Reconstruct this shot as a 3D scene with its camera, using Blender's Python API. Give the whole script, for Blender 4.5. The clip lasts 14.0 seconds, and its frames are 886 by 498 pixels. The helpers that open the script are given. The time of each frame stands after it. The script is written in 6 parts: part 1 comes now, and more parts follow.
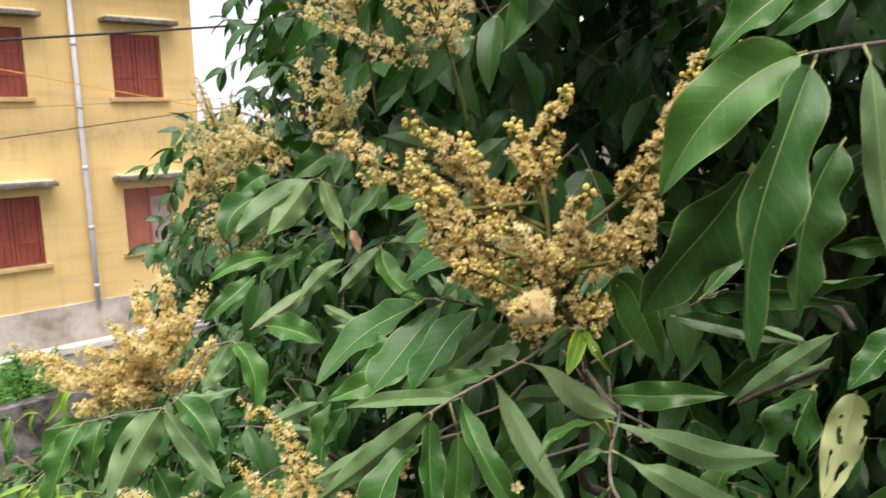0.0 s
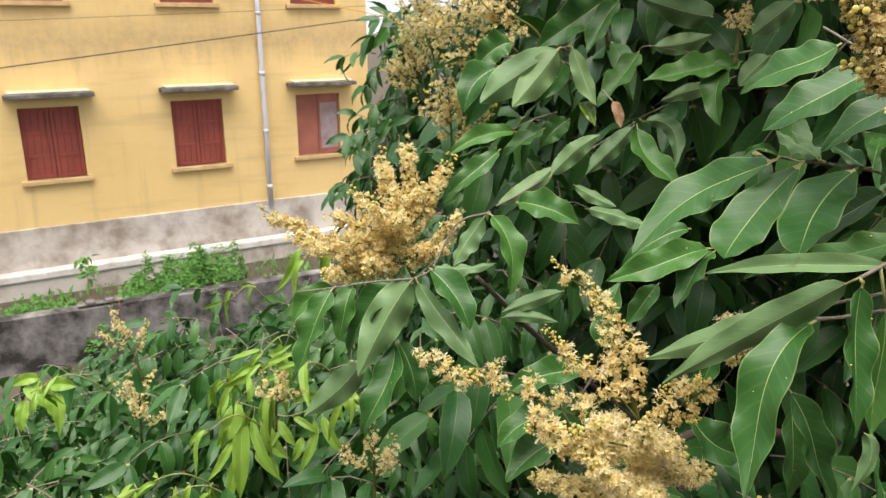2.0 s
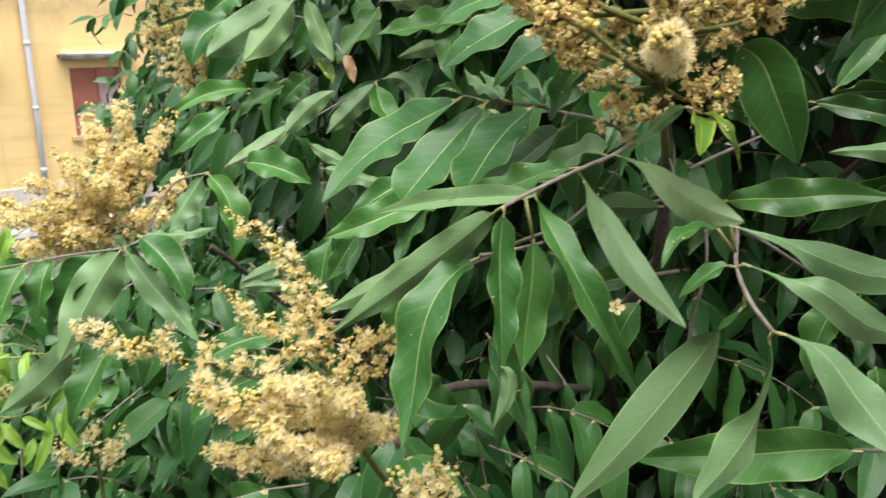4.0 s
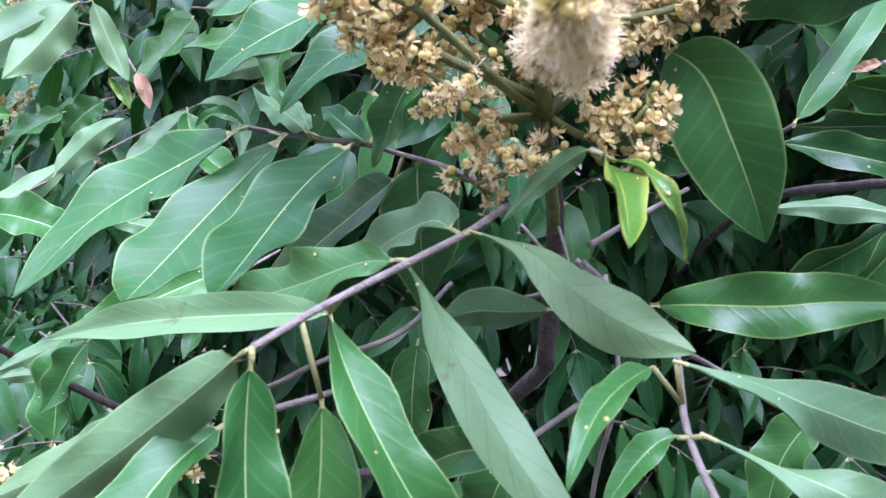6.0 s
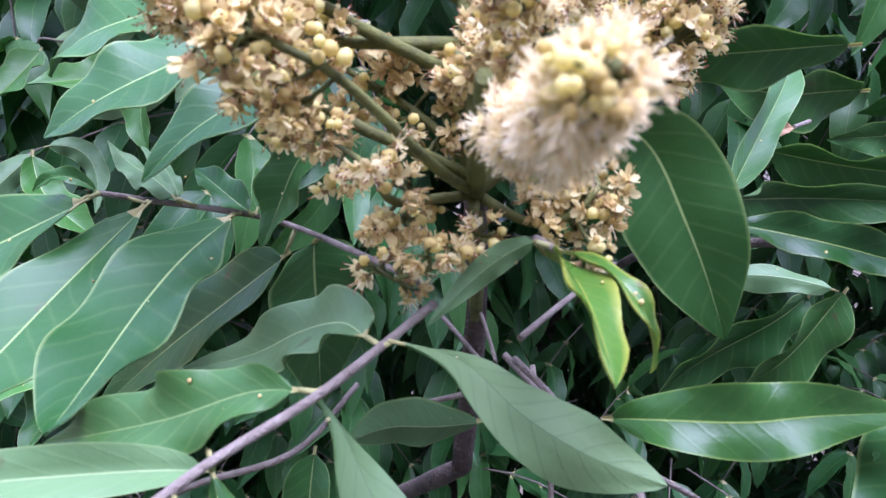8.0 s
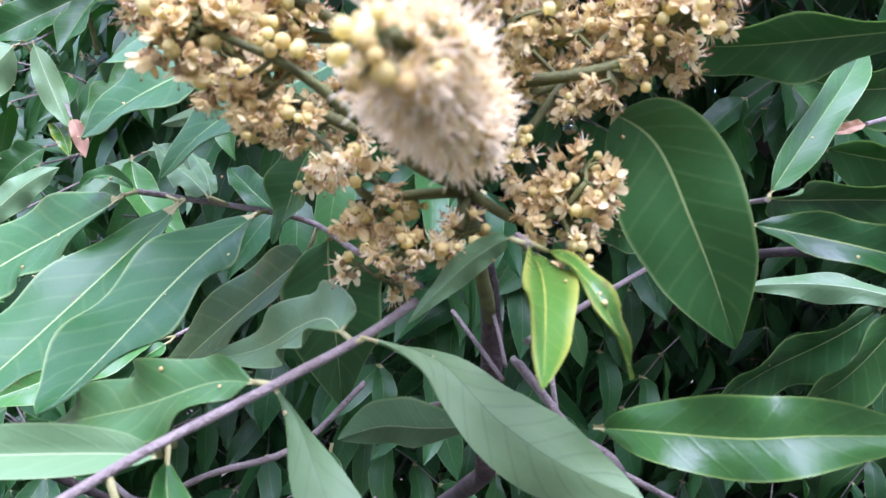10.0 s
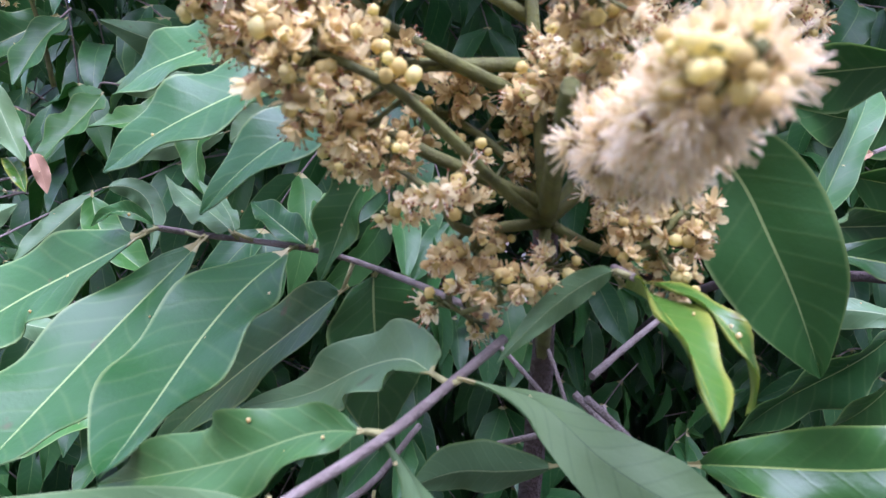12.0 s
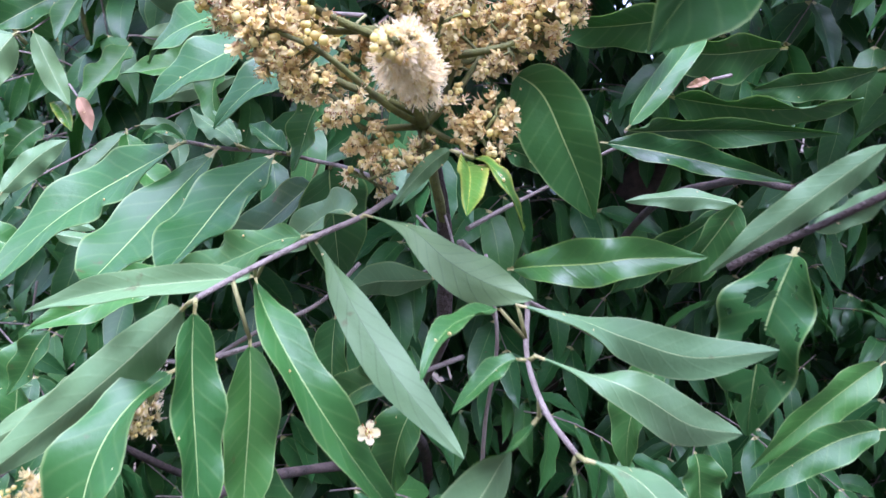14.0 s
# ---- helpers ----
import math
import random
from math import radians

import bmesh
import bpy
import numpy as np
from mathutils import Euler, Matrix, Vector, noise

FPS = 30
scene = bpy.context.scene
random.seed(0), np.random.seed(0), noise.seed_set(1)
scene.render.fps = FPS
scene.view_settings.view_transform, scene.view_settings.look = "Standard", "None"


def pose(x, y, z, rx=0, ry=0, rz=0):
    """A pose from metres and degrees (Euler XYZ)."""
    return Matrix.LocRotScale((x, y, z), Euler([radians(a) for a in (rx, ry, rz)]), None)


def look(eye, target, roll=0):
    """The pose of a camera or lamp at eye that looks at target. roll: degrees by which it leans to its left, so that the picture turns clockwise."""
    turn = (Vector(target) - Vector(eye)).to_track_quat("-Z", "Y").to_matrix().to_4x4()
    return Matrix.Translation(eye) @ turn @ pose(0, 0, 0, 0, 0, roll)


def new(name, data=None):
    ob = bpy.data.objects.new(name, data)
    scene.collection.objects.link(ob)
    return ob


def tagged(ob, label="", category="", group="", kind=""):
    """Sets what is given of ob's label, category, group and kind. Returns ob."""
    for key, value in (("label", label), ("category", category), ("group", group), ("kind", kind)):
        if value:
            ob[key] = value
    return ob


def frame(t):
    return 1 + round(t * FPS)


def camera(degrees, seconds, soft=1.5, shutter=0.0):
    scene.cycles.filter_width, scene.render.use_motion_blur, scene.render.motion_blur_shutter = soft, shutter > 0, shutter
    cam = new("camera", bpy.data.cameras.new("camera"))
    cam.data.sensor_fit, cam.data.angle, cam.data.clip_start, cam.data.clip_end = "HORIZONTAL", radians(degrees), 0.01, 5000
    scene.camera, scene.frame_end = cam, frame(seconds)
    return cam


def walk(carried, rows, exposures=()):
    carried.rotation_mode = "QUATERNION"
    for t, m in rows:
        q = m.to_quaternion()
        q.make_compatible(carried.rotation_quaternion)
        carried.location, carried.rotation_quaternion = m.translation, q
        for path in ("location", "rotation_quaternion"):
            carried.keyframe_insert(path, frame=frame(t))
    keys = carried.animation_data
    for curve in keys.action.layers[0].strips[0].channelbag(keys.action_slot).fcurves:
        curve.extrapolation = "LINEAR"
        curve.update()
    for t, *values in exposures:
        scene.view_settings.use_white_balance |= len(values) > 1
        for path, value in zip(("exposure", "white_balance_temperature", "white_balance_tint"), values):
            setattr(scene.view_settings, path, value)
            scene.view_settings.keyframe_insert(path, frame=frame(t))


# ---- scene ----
cam = camera(61.1, 14.0, soft=1.3, shutter=0.2)
# a small fixed-focus lens: very near things are out of focus
cam.data.dof.use_dof, cam.data.dof.focus_distance, cam.data.dof.aperture_fstop = True, 0.45, 34
# seconds, stops, kelvin, tint
EXPOSURES = [(0, -0.02, 6780, 17), (0.6, -0.24, 6780, 17), (1.6, -0.08, 6750, 17), (3.0, 0.07, 6600, 15), (4.2, 0.36, 6250, 15), (6.3, 0.91, 4900, 39), (7.4, 0.76, 4970, 42), (10, 0.93, 5010, 43), (11.6, 0.84, 4980, 44), (12.1, 0.59, 5040, 46), (12.5, 0.61, 5040, 45), (13, 0.65, 5040, 44), (14, 0.9, 4980, 41)]
# seconds, place of the eye in metres, turn in degrees
PATH = [
    (0, 0.0000, 0.0000, 4.9002, 79.77, 0.83, -0.15),
    (0.5, -0.0394, 0.0030, 4.8730, 76.75, 1.79, 4.66),
    (1, -0.0707, 0.0343, 4.8514, 74.93, 1.51, 7.08),
    (1.5, -0.1246, 0.0579, 4.8326, 73.93, 0.83, 10.63),
    (2, -0.1454, 0.0721, 4.8284, 73.58, 0.23, 11.71),
    (2.5, -0.1556, 0.0870, 4.8210, 73.29, -0.88, 10.82),
    (3, -0.1419, 0.0868, 4.8192, 73.62, -1.69, 8.69),
    (3.5, -0.1033, 0.0829, 4.7883, 71.86, -2.11, 3.84),
    (4, -0.0594, 0.1183, 4.7962, 72.19, -1.70, -2.80),
    (4.2, -0.0425, 0.1353, 4.8091, 72.96, -1.08, -5.12),
    (6.3, -0.0034, 0.3221, 4.7761, 75.83, -3.83, -14.60),
    (6.5, -0.0189, 0.3366, 4.7790, 76.81, -4.06, -16.78),
    (7, -0.0162, 0.3600, 4.7723, 77.76, -5.25, -19.97),
    (7.5, -0.0118, 0.3587, 4.7843, 78.38, -5.38, -21.96),
    (7.7, -0.0088, 0.3523, 4.7848, 78.38, -5.09, -22.16),
    (9.8, 0.0310, 0.3437, 4.7788, 77.71, -3.94, -12.79),
    (10, 0.0305, 0.3427, 4.7835, 78.20, -4.01, -13.13),
    (10.5, 0.0336, 0.3416, 4.7874, 78.50, -3.85, -13.41),
    (11, 0.0337, 0.3408, 4.7807, 78.86, -3.45, -13.73),
    (11.5, 0.0070, 0.3491, 4.7796, 80.08, -3.21, -15.09),
    (12, -0.0040, 0.3613, 4.7798, 80.99, -3.83, -18.05),
    (12.5, -0.0069, 0.3623, 4.7779, 80.97, -4.27, -19.29),
    (13, -0.0075, 0.3521, 4.7766, 80.43, -4.90, -19.46),
    (13.5, -0.0059, 0.3132, 4.7833, 78.63, -3.50, -19.55),
    (14, -0.0022, 0.2229, 4.7819, 76.51, -2.57, -16.66),
]
walk(cam, [(t, pose(x, y, z, rx, ry, rz)) for t, x, y, z, rx, ry, rz in PATH], EXPOSURES)

# ---- light: bright overcast sky ----
world = bpy.data.worlds.new("overcast_sky")
scene.world = world
world.use_nodes = True
wn, wl = world.node_tree.nodes, world.node_tree.links
wn.clear()
sky = wn.new("ShaderNodeTexSky")
sky.sky_type, sky.sun_disc = "NISHITA", False
sky.sun_elevation, sky.sun_rotation = radians(52), radians(200)
sky.air_density, sky.dust_density = 1.0, 3.0
veil = wn.new("ShaderNodeMix")
veil.data_type = "RGBA"
veil.inputs[0].default_value = 0.8
veil.inputs[7].default_value = (9.3, 10.0, 10.6, 1)
wl.new(sky.outputs[0], veil.inputs[6])
back = wn.new("ShaderNodeBackground")
back.inputs[1].default_value = 0.142
wl.new(veil.outputs[2], back.inputs[0])
wout = wn.new("ShaderNodeOutputWorld")
wl.new(back.outputs[0], wout.inputs[0])

sun = new("sun", bpy.data.lights.new("sun", "SUN"))
sun.data.energy, sun.data.angle, sun.data.color = 6.9, radians(58), (1.0, 0.96, 0.9)
sun.matrix_world = look((0.3, -1.4, 5.0), (0, 0, 0))


# ---- materials ----
def shade(name, rough=0.6, spec=0.5, metal=0.0):
    m = bpy.data.materials.new(name)
    m.use_nodes = True
    b = m.node_tree.nodes["Principled BSDF"]
    b.inputs["Roughness"].default_value = rough
    b.inputs["Specular IOR Level"].default_value = spec
    b.inputs["Metallic"].default_value = metal
    return m, m.node_tree.nodes, m.node_tree.links, b


def tex(n, l, kind, scale, detail=4.0, vec=None, rough=0.55):
    t = n.new(kind)
    t.inputs["Scale"].default_value = scale
    if "Detail" in t.inputs:
        t.inputs["Detail"].default_value = detail
    if "Roughness" in t.inputs:
        t.inputs["Roughness"].default_value = rough
    if vec is not None:
        l.new(vec, t.inputs["Vector"])
    return t


def ramp(n, l, fac, stops):
    r = n.new("ShaderNodeValToRGB")
    while len(r.color_ramp.elements) < len(stops):
        r.color_ramp.elements.new(0.5)
    for e, (p, c) in zip(r.color_ramp.elements, stops):
        e.position, e.color = p, (*c, 1) if len(c) == 3 else c
    l.new(fac, r.inputs[0])
    return r.outputs[0]


def mix(n, l, fac, a, b, how="MIX"):
    x = n.new("ShaderNodeMix")
    x.data_type, x.blend_type = "RGBA", how
    for socket, value in ((x.inputs[0], fac), (x.inputs[6], a), (x.inputs[7], b)):
        if isinstance(value, (int, float)):
            socket.default_value = value
        elif isinstance(value, tuple):
            socket.default_value = (*value, 1)
        else:
            l.new(value, socket)
    return x.outputs[2]


def calc(n, l, op, a, b=0.0, c=0.0):
    x = n.new("ShaderNodeMath")
    x.operation = op
    for socket, value in zip(x.inputs, (a, b, c)):
        if isinstance(value, (int, float)):
            socket.default_value = value
        else:
            l.new(value, socket)
    return x.outputs[0]


def bump(n, l, b, height, strength=0.3, dist=0.01):
    x = n.new("ShaderNodeBump")
    x.inputs["Strength"].default_value, x.inputs["Distance"].default_value = strength, dist
    l.new(height, x.inputs["Height"])
    l.new(x.outputs[0], b.inputs["Normal"])


def coord(n, which="Object"):
    return n.new("ShaderNodeTexCoord").outputs[which]


def plaster(name, light, mid, dark, streak, damp=None):
    """Painted outdoor render with rain streaks and patches."""
    m, n, l, b = shade(name, 0.85, 0.25)
    p = coord(n)
    big = tex(n, l, "ShaderNodeTexNoise", 0.7, 6, p)
    fine = tex(n, l, "ShaderNodeTexNoise", 9, 8, p, 0.65)
    stretch = n.new("ShaderNodeMapping")
    stretch.inputs["Scale"].default_value = (5.0, 5.0, 0.35)
    l.new(p, stretch.inputs["Vector"])
    runs = tex(n, l, "ShaderNodeTexNoise", 1.0, 5, stretch.outputs[0])
    flat = n.new("ShaderNodeMapping")
    flat.inputs["Scale"].default_value = (0.5, 0.5, 4.0)
    l.new(p, flat.inputs["Vector"])
    bands = tex(n, l, "ShaderNodeTexNoise", 1.0, 4, flat.outputs[0])
    c = ramp(n, l, big.outputs["Fac"], [(0.3, mid), (0.65, light)])
    c = mix(n, l, calc(n, l, "MULTIPLY", ramp(n, l, bands.outputs["Fac"], [(0.52, (0, 0, 0)), (0.75, (1, 1, 1))]), 0.45), c, dark)
    c = mix(n, l, calc(n, l, "MULTIPLY", ramp(n, l, runs.outputs["Fac"], [(0.55, (0, 0, 0)), (0.8, (1, 1, 1))]), streak), c, dark)
    c = mix(n, l, calc(n, l, "MULTIPLY", fine.outputs["Fac"], 0.12), c, (0.25, 0.2, 0.12))
    if damp:
        # a long water stain left below the upper floor
        height = n.new("ShaderNodeSeparateXYZ")
        l.new(p, height.inputs[0])
        z = calc(n, l, "ADD", height.outputs[2], calc(n, l, "MULTIPLY", calc(n, l, "SUBTRACT", runs.outputs["Fac"], 0.5), 0.9))
        stain = ramp(n, l, calc(n, l, "MULTIPLY", z, 0.1), [(damp[0] / 10, (0, 0, 0)), (damp[1] / 10, (1, 1, 1)), (damp[2] / 10, (0, 0, 0))])
        c = mix(n, l, calc(n, l, "MULTIPLY", stain, calc(n, l, "MULTIPLY", fine.outputs["Fac"], 0.85)), c, (0.30, 0.22, 0.13))
    l.new(c, b.inputs["Base Color"])
    bump(n, l, b, fine.outputs["Fac"], 0.2, 0.01)
    return m


def worn(name, light, dark, scale=6.0, rough=0.7, strength=0.25, lo=0.35, hi=0.7, spec=0.4, metal=0.0):
    """A two-tone weathered surface."""
    m, n, l, b = shade(name, rough, spec, metal)
    p = coord(n)
    a = tex(n, l, "ShaderNodeTexNoise", scale, 7, p, 0.65)
    f = tex(n, l, "ShaderNodeTexNoise", scale * 9, 4, p)
    c = ramp(n, l, a.outputs["Fac"], [(lo, dark), (hi, light)])
    c = mix(n, l, calc(n, l, "MULTIPLY", f.outputs["Fac"], 0.3), c, dark)
    l.new(c, b.inputs["Base Color"])
    bump(n, l, b, f.outputs["Fac"], strength, 0.01)
    return m


YELLOW = plaster("ochre_yellow_paint", (0.77, 0.56, 0.25), (0.71, 0.50, 0.20), (0.45, 0.32, 0.15), 0.5, (4.15, 4.6, 5.2))
PLINTH = worn("bare_grey_render", (0.58, 0.54, 0.49), (0.27, 0.22, 0.17), 1.3, 0.9, 0.25, 0.36, 0.58)
FENCE = worn("mossy_black_concrete", (0.30, 0.29, 0.27), (0.025, 0.024, 0.022), 1.5, 0.9, 0.5, 0.42, 0.66)
SLAB = worn("weathered_concrete", (0.26, 0.24, 0.21), (0.045, 0.042, 0.04), 5.0)
CANOPY_TOP = worn("cream_weathered_top", (0.82, 0.74, 0.52), (0.55, 0.48, 0.32), 5.0)
SILL = worn("sun_bleached_ochre", (0.66, 0.46, 0.22), (0.45, 0.30, 0.14), 4.0)
SHUTTER = worn("oxide_red_paint", (0.34, 0.075, 0.05), (0.22, 0.048, 0.034), 3.0, 0.6, 0.1)
SHUTTER_OLD = worn("faded_red_paint", (0.42, 0.15, 0.095), (0.30, 0.10, 0.07), 2.0, 0.65, 0.1)
GREY_PATCH = worn("bleached_grey_board", (0.42, 0.36, 0.36), (0.30, 0.20, 0.19), 5.0)
PVC = worn("grey_white_plastic", (0.62, 0.64, 0.70), (0.50, 0.51, 0.56), 3.0, 0.4)
KERB = worn("limewashed_concrete", (0.78, 0.76, 0.72), (0.45, 0.42, 0.38), 3.0)
CABLE = worn("black_cable_sheath", (0.03, 0.028, 0.03), (0.015, 0.014, 0.016), 5.0)
WIRE = worn("brown_wire", (0.09, 0.07, 0.05), (0.05, 0.04, 0.03), 5.0)
ORANGE = worn("orange_wire", (0.75, 0.40, 0.06), (0.6, 0.3, 0.05), 5.0)
SOIL = worn("garden_soil", (0.10, 0.080, 0.052), (0.05, 0.042, 0.027), 1.5, 0.95, 0.6)


# ---- mesh helpers ----
def mesh_of(name, bm, *mats):
    me = bpy.data.meshes.new(name)
    bm.to_mesh(me)
    bm.free()
    for m in mats:
        me.materials.append(m)
    return me


def part(name, bm, material, parent=None, label=""):
    """A bmesh as one mesh object under its thing."""
    ob = new(name, mesh_of(name, bm, material))
    if parent is not None:
        ob.parent = parent
    return tagged(ob, label)


def add_box(bm, lo, hi, bevel=0.0):
    made = bmesh.ops.create_cube(bm, size=1.0)["verts"]
    size, mid = Vector(hi) - Vector(lo), (Vector(hi) + Vector(lo)) / 2
    for v in made:
        v.co = Vector((v.co.x * size.x, v.co.y * size.y, v.co.z * size.z)) + mid
    if bevel:
        edges = list({e for v in made for e in v.link_edges})
        bmesh.ops.bevel(bm, geom=edges, offset=bevel, segments=2, affect="EDGES", profile=0.5)
    return bm


def box(lo, hi, bevel=0.0):
    return add_box(bmesh.new(), lo, hi, bevel)


def curve_points(pts, n):
    """A smooth line through a few points (Catmull-Rom)."""
    pts = [Vector(p) for p in pts]
    if len(pts) == 2:
        return [pts[0].lerp(pts[1], i / (n - 1)) for i in range(n)]
    ext = [2 * pts[0] - pts[1], *pts, 2 * pts[-1] - pts[-2]]
    out = []
    for i in range(n):
        u = i / (n - 1) * (len(pts) - 1)
        k = min(int(u), len(pts) - 2)
        f = u - k
        a, b, c, d = ext[k : k + 4]
        out.append(0.5 * (2 * b + (c - a) * f + (2 * a - 5 * b + 4 * c - d) * f * f + (3 * b - a - 3 * c + d) * f**3))
    return out


def add_tube(bm, line, r0, r1, sides=6, knots=0.0):
    """A tapered tube along a line of points, closed at both ends."""
    rings = []
    for i, p in enumerate(line):
        ahead = (line[min(i + 1, len(line) - 1)] - line[max(i - 1, 0)]).normalized()
        side = ahead.orthogonal().normalized() if not rings else (side - ahead * side.dot(ahead)).normalized()
        up = ahead.cross(side)
        r = r0 + (r1 - r0) * i / (len(line) - 1)
        if knots:
            r *= 1 + knots * noise.noise(p * 90)
        rings.append([bm.verts.new(p + (side * math.cos(a) + up * math.sin(a)) * r) for a in (2 * math.pi * k / sides for k in range(sides))])
    for a, b in zip(rings, rings[1:]):
        for k in range(sides):
            f = bm.faces.new((a[k], a[(k + 1) % sides], b[(k + 1) % sides], b[k]))
            f.smooth = True
    bm.faces.new(rings[0][::-1])
    bm.faces.new(rings[-1])
    return bm


# ---- ground ----
ground_mesh = bmesh.new()
bmesh.ops.create_grid(ground_mesh, x_segments=60, y_segments=60, size=1.0)
for v in ground_mesh.verts:
    far = max(abs(v.co.x), abs(v.co.y))
    v.co.x, v.co.y = v.co.x * (12 + 600 * far**6), v.co.y * (12 + 600 * far**6) + 8
    v.co.z = 0.06 * noise.noise(Vector((v.co.x * 0.5, v.co.y * 0.5, 0))) - 0.05
tagged(part("ground", ground_mesh, SOIL), "bare brown soil of the garden below the tree", "ground", kind="structure")

# ---- unseen wall added behind the viewer to block low sky light ----
tagged(part("wall_south", box((-7, -1.75, -0.3), (7, -1.5, 6.9), 0.01), PLINTH), "unseen plain grey wall added to keep low sky light off the leaves", "wall", kind="structure")

# ---- the yellow building: x along its wall, y into it ----
BUILD = pose(-10.9526, 11.5553, 0, 0, 0, 42.957)
building = new("building")
building.matrix_world = BUILD
tagged(building, "ochre-yellow plastered two-storey building with closed red shutters and stained walls", "building")
BAYS = [-4.69, -2.04, 0.61, 3.30, 5.915]
WIDTH, TOP = 1.02, 7.9
FLOORS = [(2.12, 3.45), (5.32, 6.59)]
LEFT, RIGHT = -8.0, 7.66


def wall_with_windows():
    """The front wall as one sheet with thickness and holes for the windows."""
    bm = bmesh.new()
    xs = [LEFT] + [v for x in BAYS for v in (x, x + WIDTH)] + [RIGHT]
    zs = [1.22] + [v for f in FLOORS for v in f] + [TOP]
    corner = {(i, k, j): bm.verts.new((x, 0.3 * j, z)) for i, x in enumerate(xs) for k, z in enumerate(zs) for j in (0, 1)}
    solid = {(i, k) for i in range(len(xs) - 1) for k in range(len(zs) - 1) if not (i % 2 and k % 2)}
    for i, k in solid:
        for j in (0, 1):
            q = [corner[c] for c in ((i, k, j), (i + 1, k, j), (i + 1, k + 1, j), (i, k + 1, j))]
            bm.faces.new(q if j == 0 else q[::-1])
        for (di, dk), (p, q) in {(-1, 0): ((0, 0), (0, 1)), (1, 0): ((1, 1), (1, 0)), (0, -1): ((1, 0), (0, 0)), (0, 1): ((0, 1), (1, 1))}.items():
            if (i + di, k + dk) not in solid:
                bm.faces.new([corner[i + a, k + b, j] for (a, b), j in ((p, 0), (q, 0), (q, 1), (p, 1))])
    bmesh.ops.recalc_face_normals(bm, faces=bm.faces[:])
    return bm


part("wall", wall_with_windows(), YELLOW, building)
part("end_wall", box((RIGHT - 0.3, 0.302, 1.22), (RIGHT, 9.0, TOP)), YELLOW, building)
part("end_wall", box((LEFT, 0.302, 1.22), (LEFT + 0.3, 9.0, TOP)), YELLOW, building)
part("back_wall", box((LEFT + 0.302, 8.7, 1.22), (RIGHT - 0.302, 9.0, TOP)), YELLOW, building)
part("plinth", box((LEFT - 0.04, -0.05, -0.3), (RIGHT + 0.05, 9.0, 1.22), 0.015), PLINTH, building, "bare grey cement plinth with damp stains")
part("roof", box((LEFT - 0.4, -0.5, TOP), (RIGHT + 0.4, 9.4, TOP + 0.18), 0.02), SLAB, building, "flat concrete roof slab")


def window(x, z0, z1, old):
    w = part("window", box((x + 0.003, 0.10, z0 + 0.003), (x + WIDTH - 0.003, 0.14, z1 - 0.003)), SHUTTER_OLD if old else SHUTTER, building, "closed red-brown wooden shutters")
    mat = SHUTTER_OLD if old else SHUTTER
    half = WIDTH / 2
    for side in range(2):
        a = x + side * half + 0.012
        bm = bmesh.new()
        b = a + half - 0.02
        rails = [z0 + 0.01, z0 + (z1 - z0) * 0.30, z0 + (z1 - z0) * 0.62, z1 - 0.07]
        for z in rails:
            add_box(bm, (a + 0.062, 0.075, z), (b - 0.062, 0.1, z + 0.06), 0.004)
        for c in (a, b - 0.06):
            add_box(bm, (c, 0.073, z0 + 0.008), (c + 0.06, 0.1, z1 - 0.008), 0.004)
        for s in range(3):
            c = a + 0.075 + s * (half - 0.16) / 3
            add_box(bm, (c, 0.088, z0 + 0.07), (c + (half - 0.16) / 3 - 0.012, 0.1, z1 - 0.07), 0.003)
        if old:
            bm.free()
            bm = box((a, 0.08, z0 + 0.008), (b, 0.1, z1 - 0.008), 0.004)
        part("shutter", bm, mat, w)
    if old:
        part("patch", box((x + half + 0.06, 0.066, z0 + 0.12), (x + WIDTH - 0.05, 0.072, z1 - 0.2)), GREY_PATCH, w, "bleached grey board over the shutter")
    part("sill", box((x - 0.11, -0.09, z0 - 0.09), (x + WIDTH + 0.10, 0.07, z0), 0.012), SILL, w)
    canopy = box((x - 0.2, -0.38, z1 + 0.19), (x + WIDTH + 0.27, 0.0, z1 + 0.27), 0.012)
    part("canopy", canopy, SLAB, w, "weathered concrete rain canopy with a pale top")
    part("canopy_top", box((x - 0.14, -0.30, z1 + 0.27), (x + WIDTH + 0.2, 0.0, z1 + 0.32), 0.025), CANOPY_TOP, w)


for row, (z0, z1) in enumerate(FLOORS):
    for bay, x in enumerate(BAYS):
        window(x, z0, z1, row == 0 and bay == 4)

pipe = bmesh.new()
add_tube(pipe, [Vector((5.18, -0.09, z)) for z in (1.1, 3.0, 5.0, TOP)], 0.05, 0.05, 12)
down = part("drain_pipe", pipe, PVC, building, "grey-white plastic rainwater pipe")
for z in (1.5, 2.7, 3.9, 5.1, 6.3, 7.3):
    collar = bmesh.new()
    add_tube(collar, [Vector((5.18, -0.09, z)), Vector((5.18, -0.09, z + 0.08))], 0.058, 0.058, 12)
    add_box(collar, (5.14, -0.05, z + 0.02), (5.22, 0.0, z + 0.06))
    part("pipe_bracket", collar, PVC, down)


def local_thing(name, bm, material, label, category, kind=""):
    ob = part(name, bm, material)
    ob.matrix_world = BUILD
    return tagged(ob, label, category, kind=kind)


